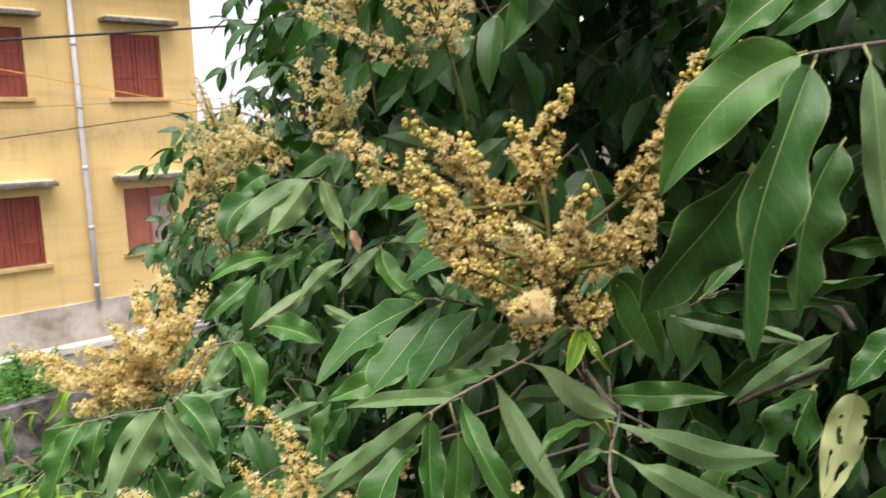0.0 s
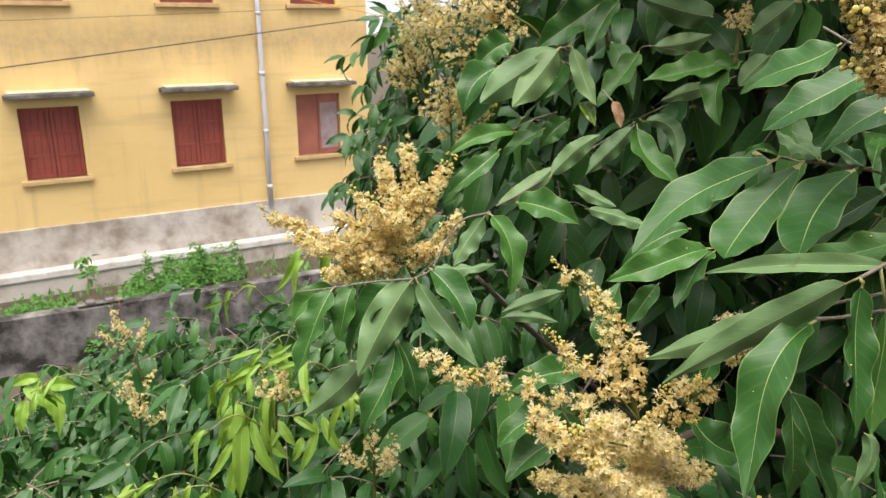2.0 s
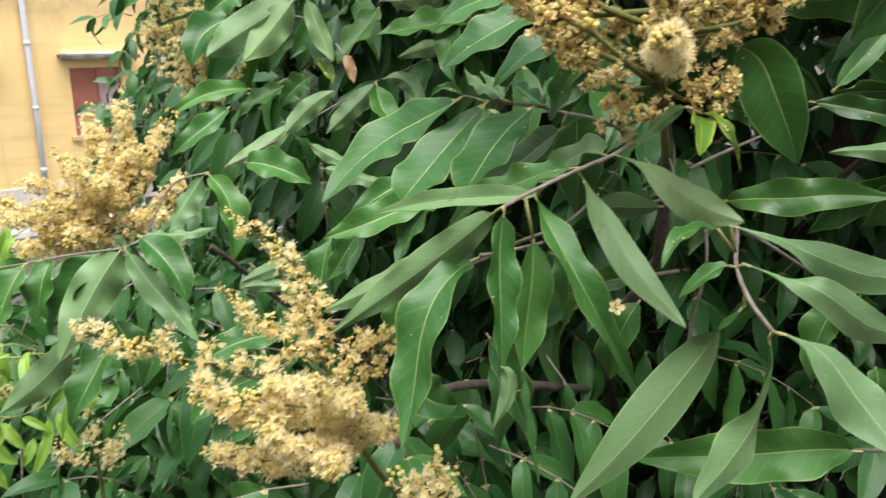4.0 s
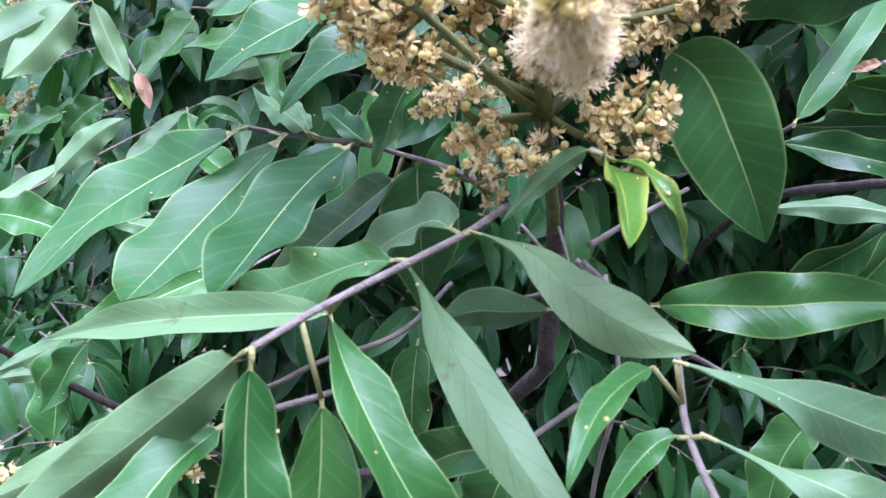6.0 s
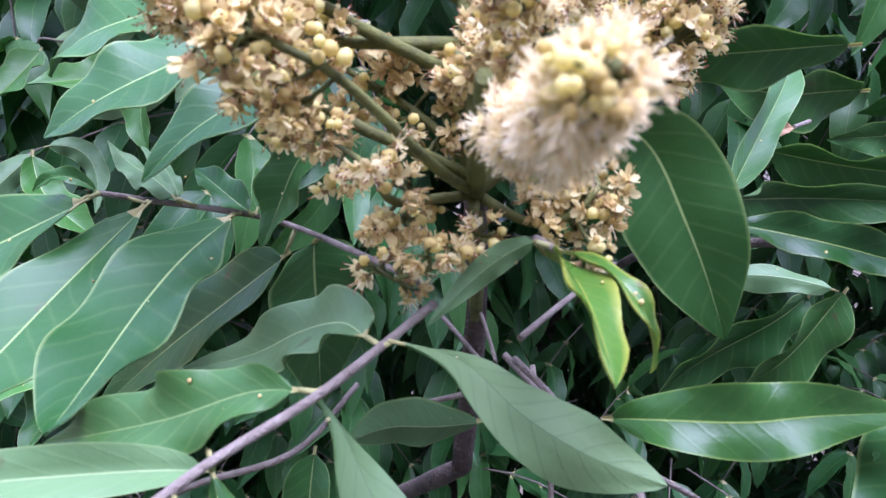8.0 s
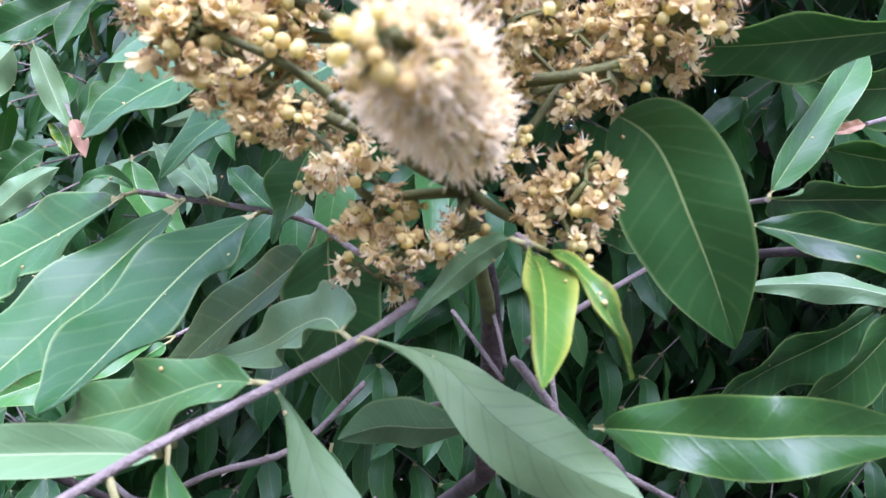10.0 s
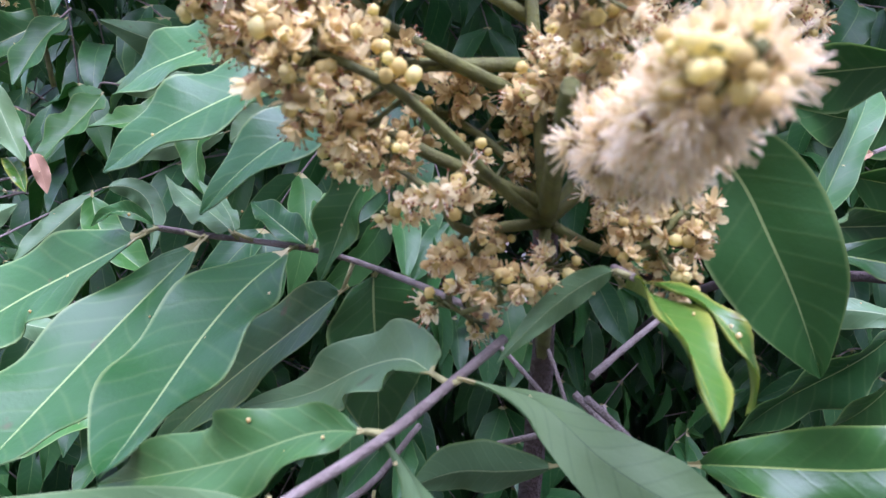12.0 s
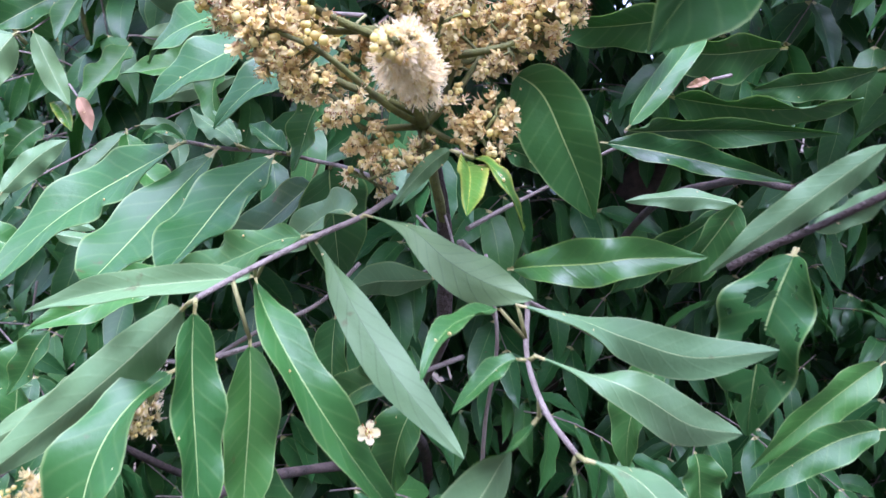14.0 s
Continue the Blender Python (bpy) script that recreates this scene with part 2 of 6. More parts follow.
local_thing("kerb", box((LEFT, -0.34, 0.28), (RIGHT + 0.4, -0.05, 0.44), 0.03), KERB, "limewashed concrete drain kerb along the building's foot", "kerb", "structure")
local_thing("kerb_base", box((LEFT, -0.30, -0.2), (RIGHT + 0.38, -0.052, 0.28), 0.01), PLINTH, "stained concrete footing under the kerb", "kerb", "structure")


def fence_wall():
    bm = bmesh.new()
    xs = [-9 + 0.5 * i for i in range(45)]
    tops = [0.86 - 0.025 * (x + 1) + 0.025 * noise.noise(Vector((x * 1.7, 0, 3))) for x in xs]
    rows = []
    for x, t in zip(xs, tops):
        j = 0.02 * noise.noise(Vector((x, 5, 1)))
        rows.append([bm.verts.new(c) for c in ((x, -4.0, -0.3), (x, -4.0 + j, t), (x, -3.78 + j, t + 0.01), (x, -3.78, -0.3))])
    for a, b in zip(rows, rows[1:]):
        for k in range(4):
            bm.faces.new((a[k], b[k], b[(k + 1) % 4], a[(k + 1) % 4]))
    return bm


local_thing("garden_wall", fence_wall(), FENCE, "low garden wall of black-stained mossy concrete", "wall", "structure")
brick_bits = bmesh.new()
for k in range(5):
    add_box(brick_bits, (0.85 + 0.13 * k, -3.98, 0.845), (0.85 + 0.13 * k + 0.12, -3.82, 0.87 + 0.03 * (k % 2)), 0.01)
local_thing("cap_stone", brick_bits, SLAB, "loose pale capping stones on the garden wall", "stone")


def cable(name, a, b, sag, r, material, label):
    a, b = Vector(a), Vector(b)
    way = b - a
    a, b = a - way * 2.2, b + way * 1.2
    bm = bmesh.new()
    line = []
    for i in range(33):
        f = i / 32
        line.append(a.lerp(b, f) - Vector((0, 0, sag * (1 - (2 * f - 1.0) ** 2))) + Vector((0, 0, sag * 0.9)))
    add_tube(bm, line, r, r, 6)
    local_thing(name, bm, material, label, "cable")


cable("power_cable", (3.43, -2.2, 6.15), (6.8, -2.2, 6.54), 0.05, 0.022, CABLE, "thick black power cable strung before the building")
cable("telephone_wire", (1.56, -1.6, 4.38), (6.0, -1.6, 4.9), 0.05, 0.010, WIRE, "thin brown wire strung before the building")
cable("telephone_wire", (1.7, -1.2, 5.02), (5.33, -1.2, 5.17), 0.05, 0.004, WIRE, "very thin slack wire before the building")
cable("orange_wire", (3.44, -1.9, 5.72), (6.07, -1.9, 5.23), 0.06, 0.009, ORANGE, "bright orange wire strung before the building")


hanging = bmesh.new()
add_tube(hanging, curve_points([(1.40, -3.9, 0.88), (1.42, -4.03, 0.86), (1.43, -4.03, 0.6), (1.45, -4.02, 0.42)], 14), 0.006, 0.005, 5)
local_thing("hanging_wire", hanging, SHUTTER_OLD, "thin rusty wire hanging over the garden wall", "wire")


# ---- leaves, twigs and flowers ----
def leaf_look(name, deep, fresh, rib, gloss, veins, through_light, margin=0.93, ribs=0.85):
    """Leaf skin: uv x runs from stalk to tip, uv y across the blade."""
    m, n, l, b = shade(name, gloss, 0.38)
    uv = n.new("ShaderNodeSeparateXYZ")
    l.new(coord(n, "UV"), uv.inputs[0])
    s, v = uv.outputs[0], uv.outputs[1]
    av = calc(n, l, "ABSOLUTE", calc(n, l, "SUBTRACT", calc(n, l, "MULTIPLY", v, 2.0), 1.0))
    rnd = calc(n, l, "FRACT", calc(n, l, "ADD", n.new("ShaderNodeObjectInfo").outputs["Random"], n.new("ShaderNodeNewGeometry").outputs["Random Per Island"]))
    p = coord(n)
    cloud = tex(n, l, "ShaderNodeTexNoise", 30, 5, p)
    fine = tex(n, l, "ShaderNodeTexNoise", 260, 3, p)
    c = mix(n, l, ramp(n, l, rnd, [(0.0, (0, 0, 0)), (0.8, (0.45, 0.45, 0.45)), (1.0, (1, 1, 1))]), deep, fresh)
    c = mix(n, l, calc(n, l, "MULTIPLY", cloud.outputs["Fac"], 0.55), c, mix(n, l, 0.55, c, fresh))
    # side veins lean towards the tip
    ph = calc(n, l, "SUBTRACT", s, calc(n, l, "MULTIPLY", av, 0.13))
    ph = calc(n, l, "ADD", ph, calc(n, l, "MULTIPLY", cloud.outputs["Fac"], 0.06))
    wave = calc(n, l, "SINE", calc(n, l, "MULTIPLY", ph, 70.0))
    vein = calc(n, l, "POWER", calc(n, l, "MULTIPLY", calc(n, l, "ADD", wave, 1.0), 0.5), 14.0)
    c = mix(n, l, calc(n, l, "MULTIPLY", vein, veins), c, rib)
    edge = ramp(n, l, av, [(margin, (0, 0, 0)), (1.0, (1, 1, 1))])
    c = mix(n, l, calc(n, l, "MULTIPLY", edge, 0.5), c, rib)
    thin = calc(n, l, "ADD", 0.010, calc(n, l, "MULTIPLY", calc(n, l, "SUBTRACT", 1.0, s), 0.022))
    main = calc(n, l, "LESS_THAN", av, thin)
    c = mix(n, l, calc(n, l, "MULTIPLY", main, ribs), c, rib)
    c = mix(n, l, calc(n, l, "LESS_THAN", s, 0.055), c, (0.36, 0.34, 0.14))
    # small brown lesions and dirt
    spot = ramp(n, l, tex(n, l, "ShaderNodeTexNoise", 75, 3, p).outputs["Fac"], [(0.69, (0, 0, 0)), (0.75, (1, 1, 1))])
    c = mix(n, l, calc(n, l, "MULTIPLY", spot, 0.55), c, (0.09, 0.06, 0.025))
    l.new(c, b.inputs["Base Color"])
    r = calc(n, l, "ADD", gloss - 0.10, calc(n, l, "MULTIPLY", cloud.outputs["Fac"], 0.2))
    l.new(r, b.inputs["Roughness"])
    h = calc(n, l, "ADD", calc(n, l, "MULTIPLY", vein, 0.07), calc(n, l, "MULTIPLY", fine.outputs["Fac"], 0.35))
    bump(n, l, b, h, 0.5, 0.0012)
    glow = n.new("ShaderNodeBsdfTranslucent")
    l.new(mix(n, l, 1.0, c, (1.6, 1.9, 0.7), "MULTIPLY"), glow.inputs[0])
    both = n.new("ShaderNodeMixShader")
    both.inputs[0].default_value = through_light
    l.new(b.outputs[0], both.inputs[1])
    l.new(glow.outputs[0], both.inputs[2])
    l.new(both.outputs[0], n["Material Output"].inputs[0])
    return m


LEAF_TOP = leaf_look("leaf_upper_side", (0.014, 0.078, 0.014), (0.055, 0.165, 0.026), (0.33, 0.44, 0.15), 0.43, 0.06, 0.11, ribs=0.72)
LEAF_SMALL = leaf_look("crown_leaf", (0.012, 0.068, 0.016), (0.045, 0.138, 0.026), (0.22, 0.33, 0.10), 0.42, 0.05, 0.11, ribs=0.4)
LEAF_BACK = leaf_look("leaf_under_side", (0.088, 0.180, 0.070), (0.145, 0.250, 0.092), (0.34, 0.44, 0.20), 0.5, 0.05, 0.12)
YOUNGER = leaf_look("half_grown_leaf", (0.035, 0.115, 0.024), (0.080, 0.190, 0.036), (0.20, 0.30, 0.09), 0.48, 0.15, 0.14)
YOUNG_TOP = leaf_look("young_leaf_upper_side", (0.17, 0.33, 0.040), (0.27, 0.44, 0.065), (0.42, 0.52, 0.14), 0.4, 0.08, 0.22)
YOUNG_BACK = leaf_look("young_leaf_under_side", (0.22, 0.34, 0.06), (0.33, 0.43, 0.08), (0.42, 0.52, 0.16), 0.5, 0.08, 0.22)
WEED_TOP = leaf_look("weed_leaf", (0.05, 0.16, 0.028), (0.10, 0.26, 0.045), (0.2, 0.36, 0.08), 0.6, 0.1, 0.2)
TWIG = worn("grey_twig_bark", (0.32, 0.28, 0.23), (0.17, 0.14, 0.11), 120.0, 0.8, 0.5)
BARK = worn("dark_branch_bark", (0.12, 0.09, 0.07), (0.045, 0.035, 0.028), 40.0, 0.9, 0.6)
GREEN_STALK = worn("olive_flower_stalk", (0.165, 0.185, 0.036), (0.075, 0.078, 0.020), 150.0, 0.7, 0.3)
PETIOLE = worn("yellow_green_stalk", (0.34, 0.34, 0.12), (0.22, 0.22, 0.08), 100.0, 0.6, 0.2)


def speckled(name, a, b_, c_, rough=0.75):
    """Petals and buds: colour differs from piece to piece."""
    m, n, l, b = shade(name, rough, 0.3)
    rnd = calc(n, l, "FRACT", calc(n, l, "ADD", n.new("ShaderNodeObjectInfo").outputs["Random"], n.new("ShaderNodeNewGeometry").outputs["Random Per Island"]))
    f = tex(n, l, "ShaderNodeTexNoise", 500, 3, coord(n))
    c = ramp(n, l, rnd, [(0.0, a), (0.5, b_), (1.0, c_)])
    c = mix(n, l, calc(n, l, "MULTIPLY", f.outputs["Fac"], 0.18), c, c_)
    l.new(c, b.inputs["Base Color"])
    glow = n.new("ShaderNodeBsdfTranslucent")
    l.new(c, glow.inputs[0])
    both = n.new("ShaderNodeMixShader")
    both.inputs[0].default_value = 0.5
    l.new(b.outputs[0], both.inputs[1])
    l.new(glow.outputs[0], both.inputs[2])
    l.new(both.outputs[0], n["Material Output"].inputs[0])
    return m


PETAL = speckled("cream_petal", (0.94, 0.89, 0.57), (0.89, 0.80, 0.43), (0.78, 0.65, 0.28))
BUD = speckled("ochre_yellow_bud", (0.86, 0.82, 0.36), (0.80, 0.70, 0.25), (0.58, 0.45, 0.16))
SPENT = speckled("spent_tan_flower", (0.91, 0.82, 0.45), (0.82, 0.69, 0.31), (0.57, 0.42, 0.16))
STAMEN = speckled("pale_stamen", (0.95, 0.91, 0.72), (0.94, 0.87, 0.62), (0.87, 0.74, 0.45))
CALYX = speckled("olive_brown_calyx", (0.60, 0.50, 0.23), (0.50, 0.38, 0.17), (0.34, 0.22, 0.10))
ANTHER = speckled("brown_anther", (0.48, 0.27, 0.10), (0.36, 0.17, 0.07), (0.22, 0.10, 0.05))
FLOWER_MATS = (PETAL, BUD, SPENT, STAMEN, GREEN_STALK, CALYX, ANTHER)



def blade(base, mid, tip, facing, width, fold=0.25, wave=0.12, cup=0.0, rows=21, cols=(-1, -0.7, -0.35, -0.05, 0.05, 0.35, 0.7, 1), seed=0, twist=0.0, eaten=0.0, thick=True, spine=None, peak=0.43):
    """Corners, quads, uvs and side (0 upper, 1 lower) of one leaf blade, bent through three points or along a longer spine.
    facing: one way for the whole blade, or several that it turns through. peak: where along its length it is widest."""
    r = random.Random(seed)
    facing = np.atleast_2d(np.array(facing, float))
    phase, beat = r.uniform(0, 6.28), r.uniform(2.0, 3.4)
    s = np.linspace(0, 1, rows)[:, None]
    if spine:
        line = np.array([p[:] for p in curve_points(spine, rows)])
        along = np.gradient(line, axis=0)
    else:
        base, mid, tip = (np.array(p, float) for p in (base, mid, tip))
        ctrl = 2 * mid - (base + tip) / 2
        line = (1 - s) ** 2 * base + 2 * s * (1 - s) * ctrl + s**2 * tip
        along = 2 * (1 - s) * (ctrl - base) + 2 * s * (tip - ctrl)
    along /= np.linalg.norm(along, axis=1, keepdims=True) + 1e-9
    facing = np.stack([np.interp(s[:, 0], np.linspace(0, 1, len(facing)), facing[:, k]) for k in range(3)], 1)
    side = np.cross(along, facing)
    side /= np.linalg.norm(side, axis=1, keepdims=True) + 1e-9
    up = np.cross(side, along)
    if twist:
        a = np.radians(twist) * s
        side, up = side * np.cos(a) + up * np.sin(a), up * np.cos(a) - side * np.sin(a)
    if rows > 9:
        long = np.linalg.norm(line[-1] - line[0])
        line = line + side * (r.gauss(0, 0.03) * long * np.sin(np.pi * s)) + up * (r.gauss(0, 0.018) * long * np.sin(2 * np.pi * s))
    bare = 0.05 if rows > 9 else 0.0
    q = np.clip((s - bare) / (1 - bare), 0, 1)
    half = width / 2 * np.clip(np.sin(np.pi * q ** (math.log(0.5) / math.log(peak))), 0, 1) ** 0.6 * (1 - 0.42 * np.clip((q - 0.68) / 0.32, 0, 1) ** 1.4)
    half = np.maximum(half, width * (0.03 if bare else 0.02) * (1 - 0.7 * s))
    v = np.array(cols)[None, :]
    lift = np.abs(v) * half * np.sin(fold) + cup * half * v**2
    lift = lift + wave * half * np.sin(beat * np.pi * 2 * s + phase + 1.3 * np.sign(v)) * v**2
    lift = lift - 0.02 * width * (np.abs(v) < 0.06)
    top = line[:, None] + side[:, None] * (half * v * np.cos(fold))[..., None] + up[:, None] * lift[..., None]
    low = top - up[:, None] * 0.0005
    k = len(cols)
    verts = np.concatenate([top.reshape(-1, 3), low.reshape(-1, 3)])
    uv = np.stack(np.broadcast_arrays(s, v / 2 + 0.5), -1).reshape(-1, 2)
    i = (np.arange(rows - 1)[:, None] * k + np.arange(k - 1)).ravel()
    up_faces = np.concatenate([np.stack([i, i + 1, i + k + 1], 1), np.stack([i, i + k + 1, i + k], 1)])
    if eaten:
        c = uv[up_faces].mean(1)
        gone = [noise.noise(Vector((u * 9 + seed, w * 4.5, 0.5))) > 0.52 - eaten * (0.25 < u < 0.85) * (w > 0.25) for u, w in c]
        up_faces = up_faces[~np.array(gone)]
    if not thick:
        return verts[: rows * k], up_faces, uv, np.zeros(len(up_faces), int)
    down_faces = up_faces[:, ::-1] + rows * k
    faces = np.concatenate([up_faces, down_faces])
    return verts, faces, np.concatenate([uv, uv]), np.repeat([0, 1], len(up_faces))


def mesh_from(name, verts, faces, uvs, kinds, mats, smooth=True):
    me = bpy.data.meshes.new(name)
    me.vertices.add(len(verts))
    me.vertices.foreach_set("co", np.asarray(verts, np.float32).ravel())
    n = len(faces)
    k = faces.shape[1]
    me.loops.add(n * k)
    me.loops.foreach_set("vertex_index", np.asarray(faces, np.int32).ravel())
    me.polygons.add(n)
    me.polygons.foreach_set("loop_start", np.arange(n, dtype=np.int32) * k)
    me.polygons.foreach_set("material_index", np.asarray(kinds, np.int32))
    me.polygons.foreach_set("use_smooth", np.full(n, True) if smooth else np.asarray(kinds) == 1)
    if uvs is not None:
        layer = me.uv_layers.new(name="across")
        layer.data.foreach_set("uv", np.asarray(uvs, np.float32)[faces.ravel()].ravel())
    for m in mats:
        me.materials.append(m)
    me.update(calc_edges=True)
    return me


tree = new("longan_tree")
tagged(tree, "flowering longan tree with glossy dark green leaves and tan flower panicles", "tree")
ADULT, YOUNG = (LEAF_TOP, LEAF_BACK), (YOUNG_TOP, YOUNG_BACK)
count = [0]
litter_spots = []
twig_lines = {}


def twig(line, r0=0.0013, r1=0.0010, material=None, name="leafy_twig", label=""):
    bm = bmesh.new()
    add_tube(bm, curve_points(line, 4 + 5 * (len(line) - 1)), r0, r1, 7, 0.12)
    ob = part(name, bm, material or TWIG, tree, label)
    twig_lines[ob.name] = curve_points(line, 30)
    return ob


def leaf(parent, base, mid, tip, facing, width, fold=0.45, wave=0.28, cup=0.0, mats=None, twist=None, label="", eaten=0.0):
    """One leaf of its own, with a short pale stalk at its base."""
    count[0] += 1
    twist = random.Random(count[0]).gauss(0, 14) if twist is None else twist
    base, mid, tip, facing = (Vector(p) for p in (base, mid, tip, facing))
    mid = mid + facing.normalized() * 0.05 * (tip - base).length
    many = {"rows": 48, "cols": tuple(np.linspace(-1, 1, 28)), "eaten": eaten} if eaten else {}
    shape = blade(base, mid, tip, facing, width, fold, wave, cup, seed=count[0], twist=twist, **many)
    litter_spots.extend(shape[0][40:120:5].tolist())
    me = mesh_from("leaf", *shape, mats or ADULT)
    ob = new("leaf", me)
    ob.parent = parent
    near = min(twig_lines[parent.name], key=lambda p: (p - base).length)
    if 0.0015 < (near - base).length < 0.022:
        stalk(parent, near, base + (tip - base) * 0.02)
    return tagged(ob, label)


def shaped_leaf(parent, spine, facings, width, peak=0.5, fold=0.3, wave=0.15, mats=None, label=""):
    """A leaf that bends along a longer spine and turns over on its way."""
    count[0] += 1
    spine = [Vector(p) for p in spine]
    shape = blade(None, None, None, facings, width, fold, wave, rows=33, seed=count[0], spine=spine, peak=peak)
    litter_spots.extend(shape[0][40:120:5].tolist())
    ob = new("leaf", mesh_from("leaf", *shape, mats or ADULT))
    ob.parent = parent
    near = min(twig_lines[parent.name], key=lambda p: (p - spine[0]).length)
    if 0.0015 < (near - spine[0]).length < 0.022:
        stalk(parent, near, spine[0].lerp(spine[1], 0.05))
    return tagged(ob, label)


def stalk(parent, a, b, r=0.00075):
    bm = bmesh.new()
    add_tube(bm, curve_points([a, b], 3), r * 1.2, r, 6)
    return part("leaf_stalk", bm, PETIOLE, parent)


HALF_YOUNG = (
    leaf_look("yellowing_leaf_upper_side", (0.030, 0.110, 0.014), (0.10, 0.21, 0.022), (0.44, 0.40, 0.06), 0.28, 0.05, 0.13, 0.62),
    leaf_look("yellowing_leaf_under_side", (0.18, 0.24, 0.05), (0.26, 0.32, 0.06), (0.40, 0.44, 0.12), 0.5, 0.25, 0.2),
)

# brightly lit underside of one holed leaf, put into pale colours
PALE = (
    leaf_look("lit_pale_leaf_upper_side", (0.34, 0.42, 0.17), (0.42, 0.48, 0.20), (0.5, 0.52, 0.28), 0.5, 0.08, 0.3),
    leaf_look("lit_pale_leaf_under_side", (0.36, 0.42, 0.20), (0.44, 0.48, 0.24), (0.5, 0.52, 0.28), 0.55, 0.08, 0.3),
)
DULL = (
    leaf_look("dull_leaf_upper_side", (0.060, 0.135, 0.042), (0.105, 0.190, 0.060), (0.055, 0.100, 0.035), 0.55, 0.2, 0.12, 1.1, 0.6),
    leaf_look("dull_leaf_under_side", (0.095, 0.175, 0.066), (0.140, 0.225, 0.080), (0.060, 0.110, 0.040), 0.55, 0.25, 0.12, 1.1, 0.6),
)
WET = (
    leaf_look("wet_leaf_upper_side", (0.008, 0.046, 0.008), (0.032, 0.105, 0.015), (0.26, 0.36, 0.08), 0.33, 0.03, 0.1),
    LEAF_BACK,
)


# ---- flower clusters: buds, open flowers with stamens, spent flowers ----
def put_bud(bm, at, r, mat, fine=1):
    if not fine:
        c = [bm.verts.new(at + Vector(d) * r * 1.1) for d in ((1, 0, 0), (0, 1, 0), (-1, 0, 0), (0, -1, 0), (0, 0, 1), (0, 0, -1))]
        for k in range(4):
            for tip, turn in ((c[4], (c[k], c[(k + 1) % 4])), (c[5], (c[(k + 1) % 4], c[k]))):
                f = bm.faces.new((*turn, tip))
                f.material_index, f.smooth = mat, True
        return
    made = bmesh.ops.create_icosphere(bm, subdivisions=fine, radius=r, matrix=Matrix.Translation(at))["verts"]
    for f in {f for v in made for f in v.link_faces}:
        f.material_index, f.smooth = mat, True


def put_petals(bm, at, way, r, size, mat, crumple, fine=True):
    """Five small spoon-shaped petals round the way that the flower looks, and the calyx that holds them."""
    side = way.orthogonal().normalized()
    over = way.cross(side)
    start = r.uniform(0, 6.28)
    for k in range(5):
        a = start + k * 1.2566 + r.gauss(0, 0.1 + 0.5 * crumple)
        out = side * math.cos(a) + over * math.sin(a)
        wide = way.cross(out) * size * r.uniform(0.30, 0.40)
        lift = r.uniform(0.1, 0.6) + crumple * r.uniform(-0.6, 0.9)
        curl = r.uniform(-0.1, 0.35) + crumple * r.uniform(-0.3, 0.6)
        if not fine:
            mid, end = at + out * size * 0.6 + way * size * lift * 0.6, at + out * size + way * size * (lift + curl * 0.3)
            c = [bm.verts.new(p) for p in (at, mid + wide * 1.2, end, mid - wide * 1.2)]
            bm.faces.new(c).material_index = mat
            continue
        rise = [(0.0, 0.0), (0.38, 0.30 * lift), (0.75, 0.75 * lift), (1.0, lift + curl * 0.3)]
        half = [0.35, 0.9, 1.0, 0.35]
        rows = []
        for (o, u), h in zip(rise, half):
            c = at + out * size * o + way * size * u
            rows.append([bm.verts.new(c + wide * h + way * size * 0.10), bm.verts.new(c), bm.verts.new(c - wide * h + way * size * 0.10)])
        for p, q in zip(rows, rows[1:]):
            for j in (0, 1):
                f = bm.faces.new((p[j], p[j + 1], q[j + 1], q[j]))
                f.material_index, f.smooth = mat, True
    if not fine:
        return
    cup = [bm.verts.new(at + (side * math.cos(k * 1.2566) + over * math.sin(k * 1.2566)) * size * 0.5 + way * size * 0.12) for k in range(5)]
    foot = bm.verts.new(at - way * size * 0.55)
    for k in range(5):
        bm.faces.new((cup[k], cup[(k + 1) % 5], foot)).material_index = 5


def put_stamens(bm, at, way, r, size, many, mat, knob=True, flat=False):
    """Thin filaments that spread from the flower's centre, each with a small brown anther."""
    for _ in range(many):
        d = (way + Vector((r.gauss(0, 0.5), r.gauss(0, 0.5), r.gauss(0, 0.5)))).normalized()
        s = d.orthogonal().normalized() * size * 0.032
        t = d.cross(s.normalized()) * size * 0.032
        end = at + d * size * r.uniform(0.75, 1.2)
        if flat:
            bm.faces.new([bm.verts.new(p) for p in (at - s, end - s, end + s * 2, at + s)]).material_index = mat
            continue
        ring = [bm.verts.new(at + q) for q in (s, t - s * 0.5, -t - s * 0.5)]
        tip = [bm.verts.new(end + q * 0.8) for q in (s, t - s * 0.5, -t - s * 0.5)]
        for k in range(3):
            bm.faces.new((ring[k], ring[(k + 1) % 3], tip[(k + 1) % 3], tip[k])).material_index = mat
        if not knob:
            continue
        c = [bm.verts.new(end + q) for q in (s * 2.6, t * 2.6, -s * 2.6, -t * 2.6, d * size * 0.13, -d * size * 0.05)]
        for k in range(4):
            bm.faces.new((c[k], c[(k + 1) % 4], c[4])).material_index = 6
            bm.faces.new((c[(k + 1) % 4], c[k], c[5])).material_index = 6


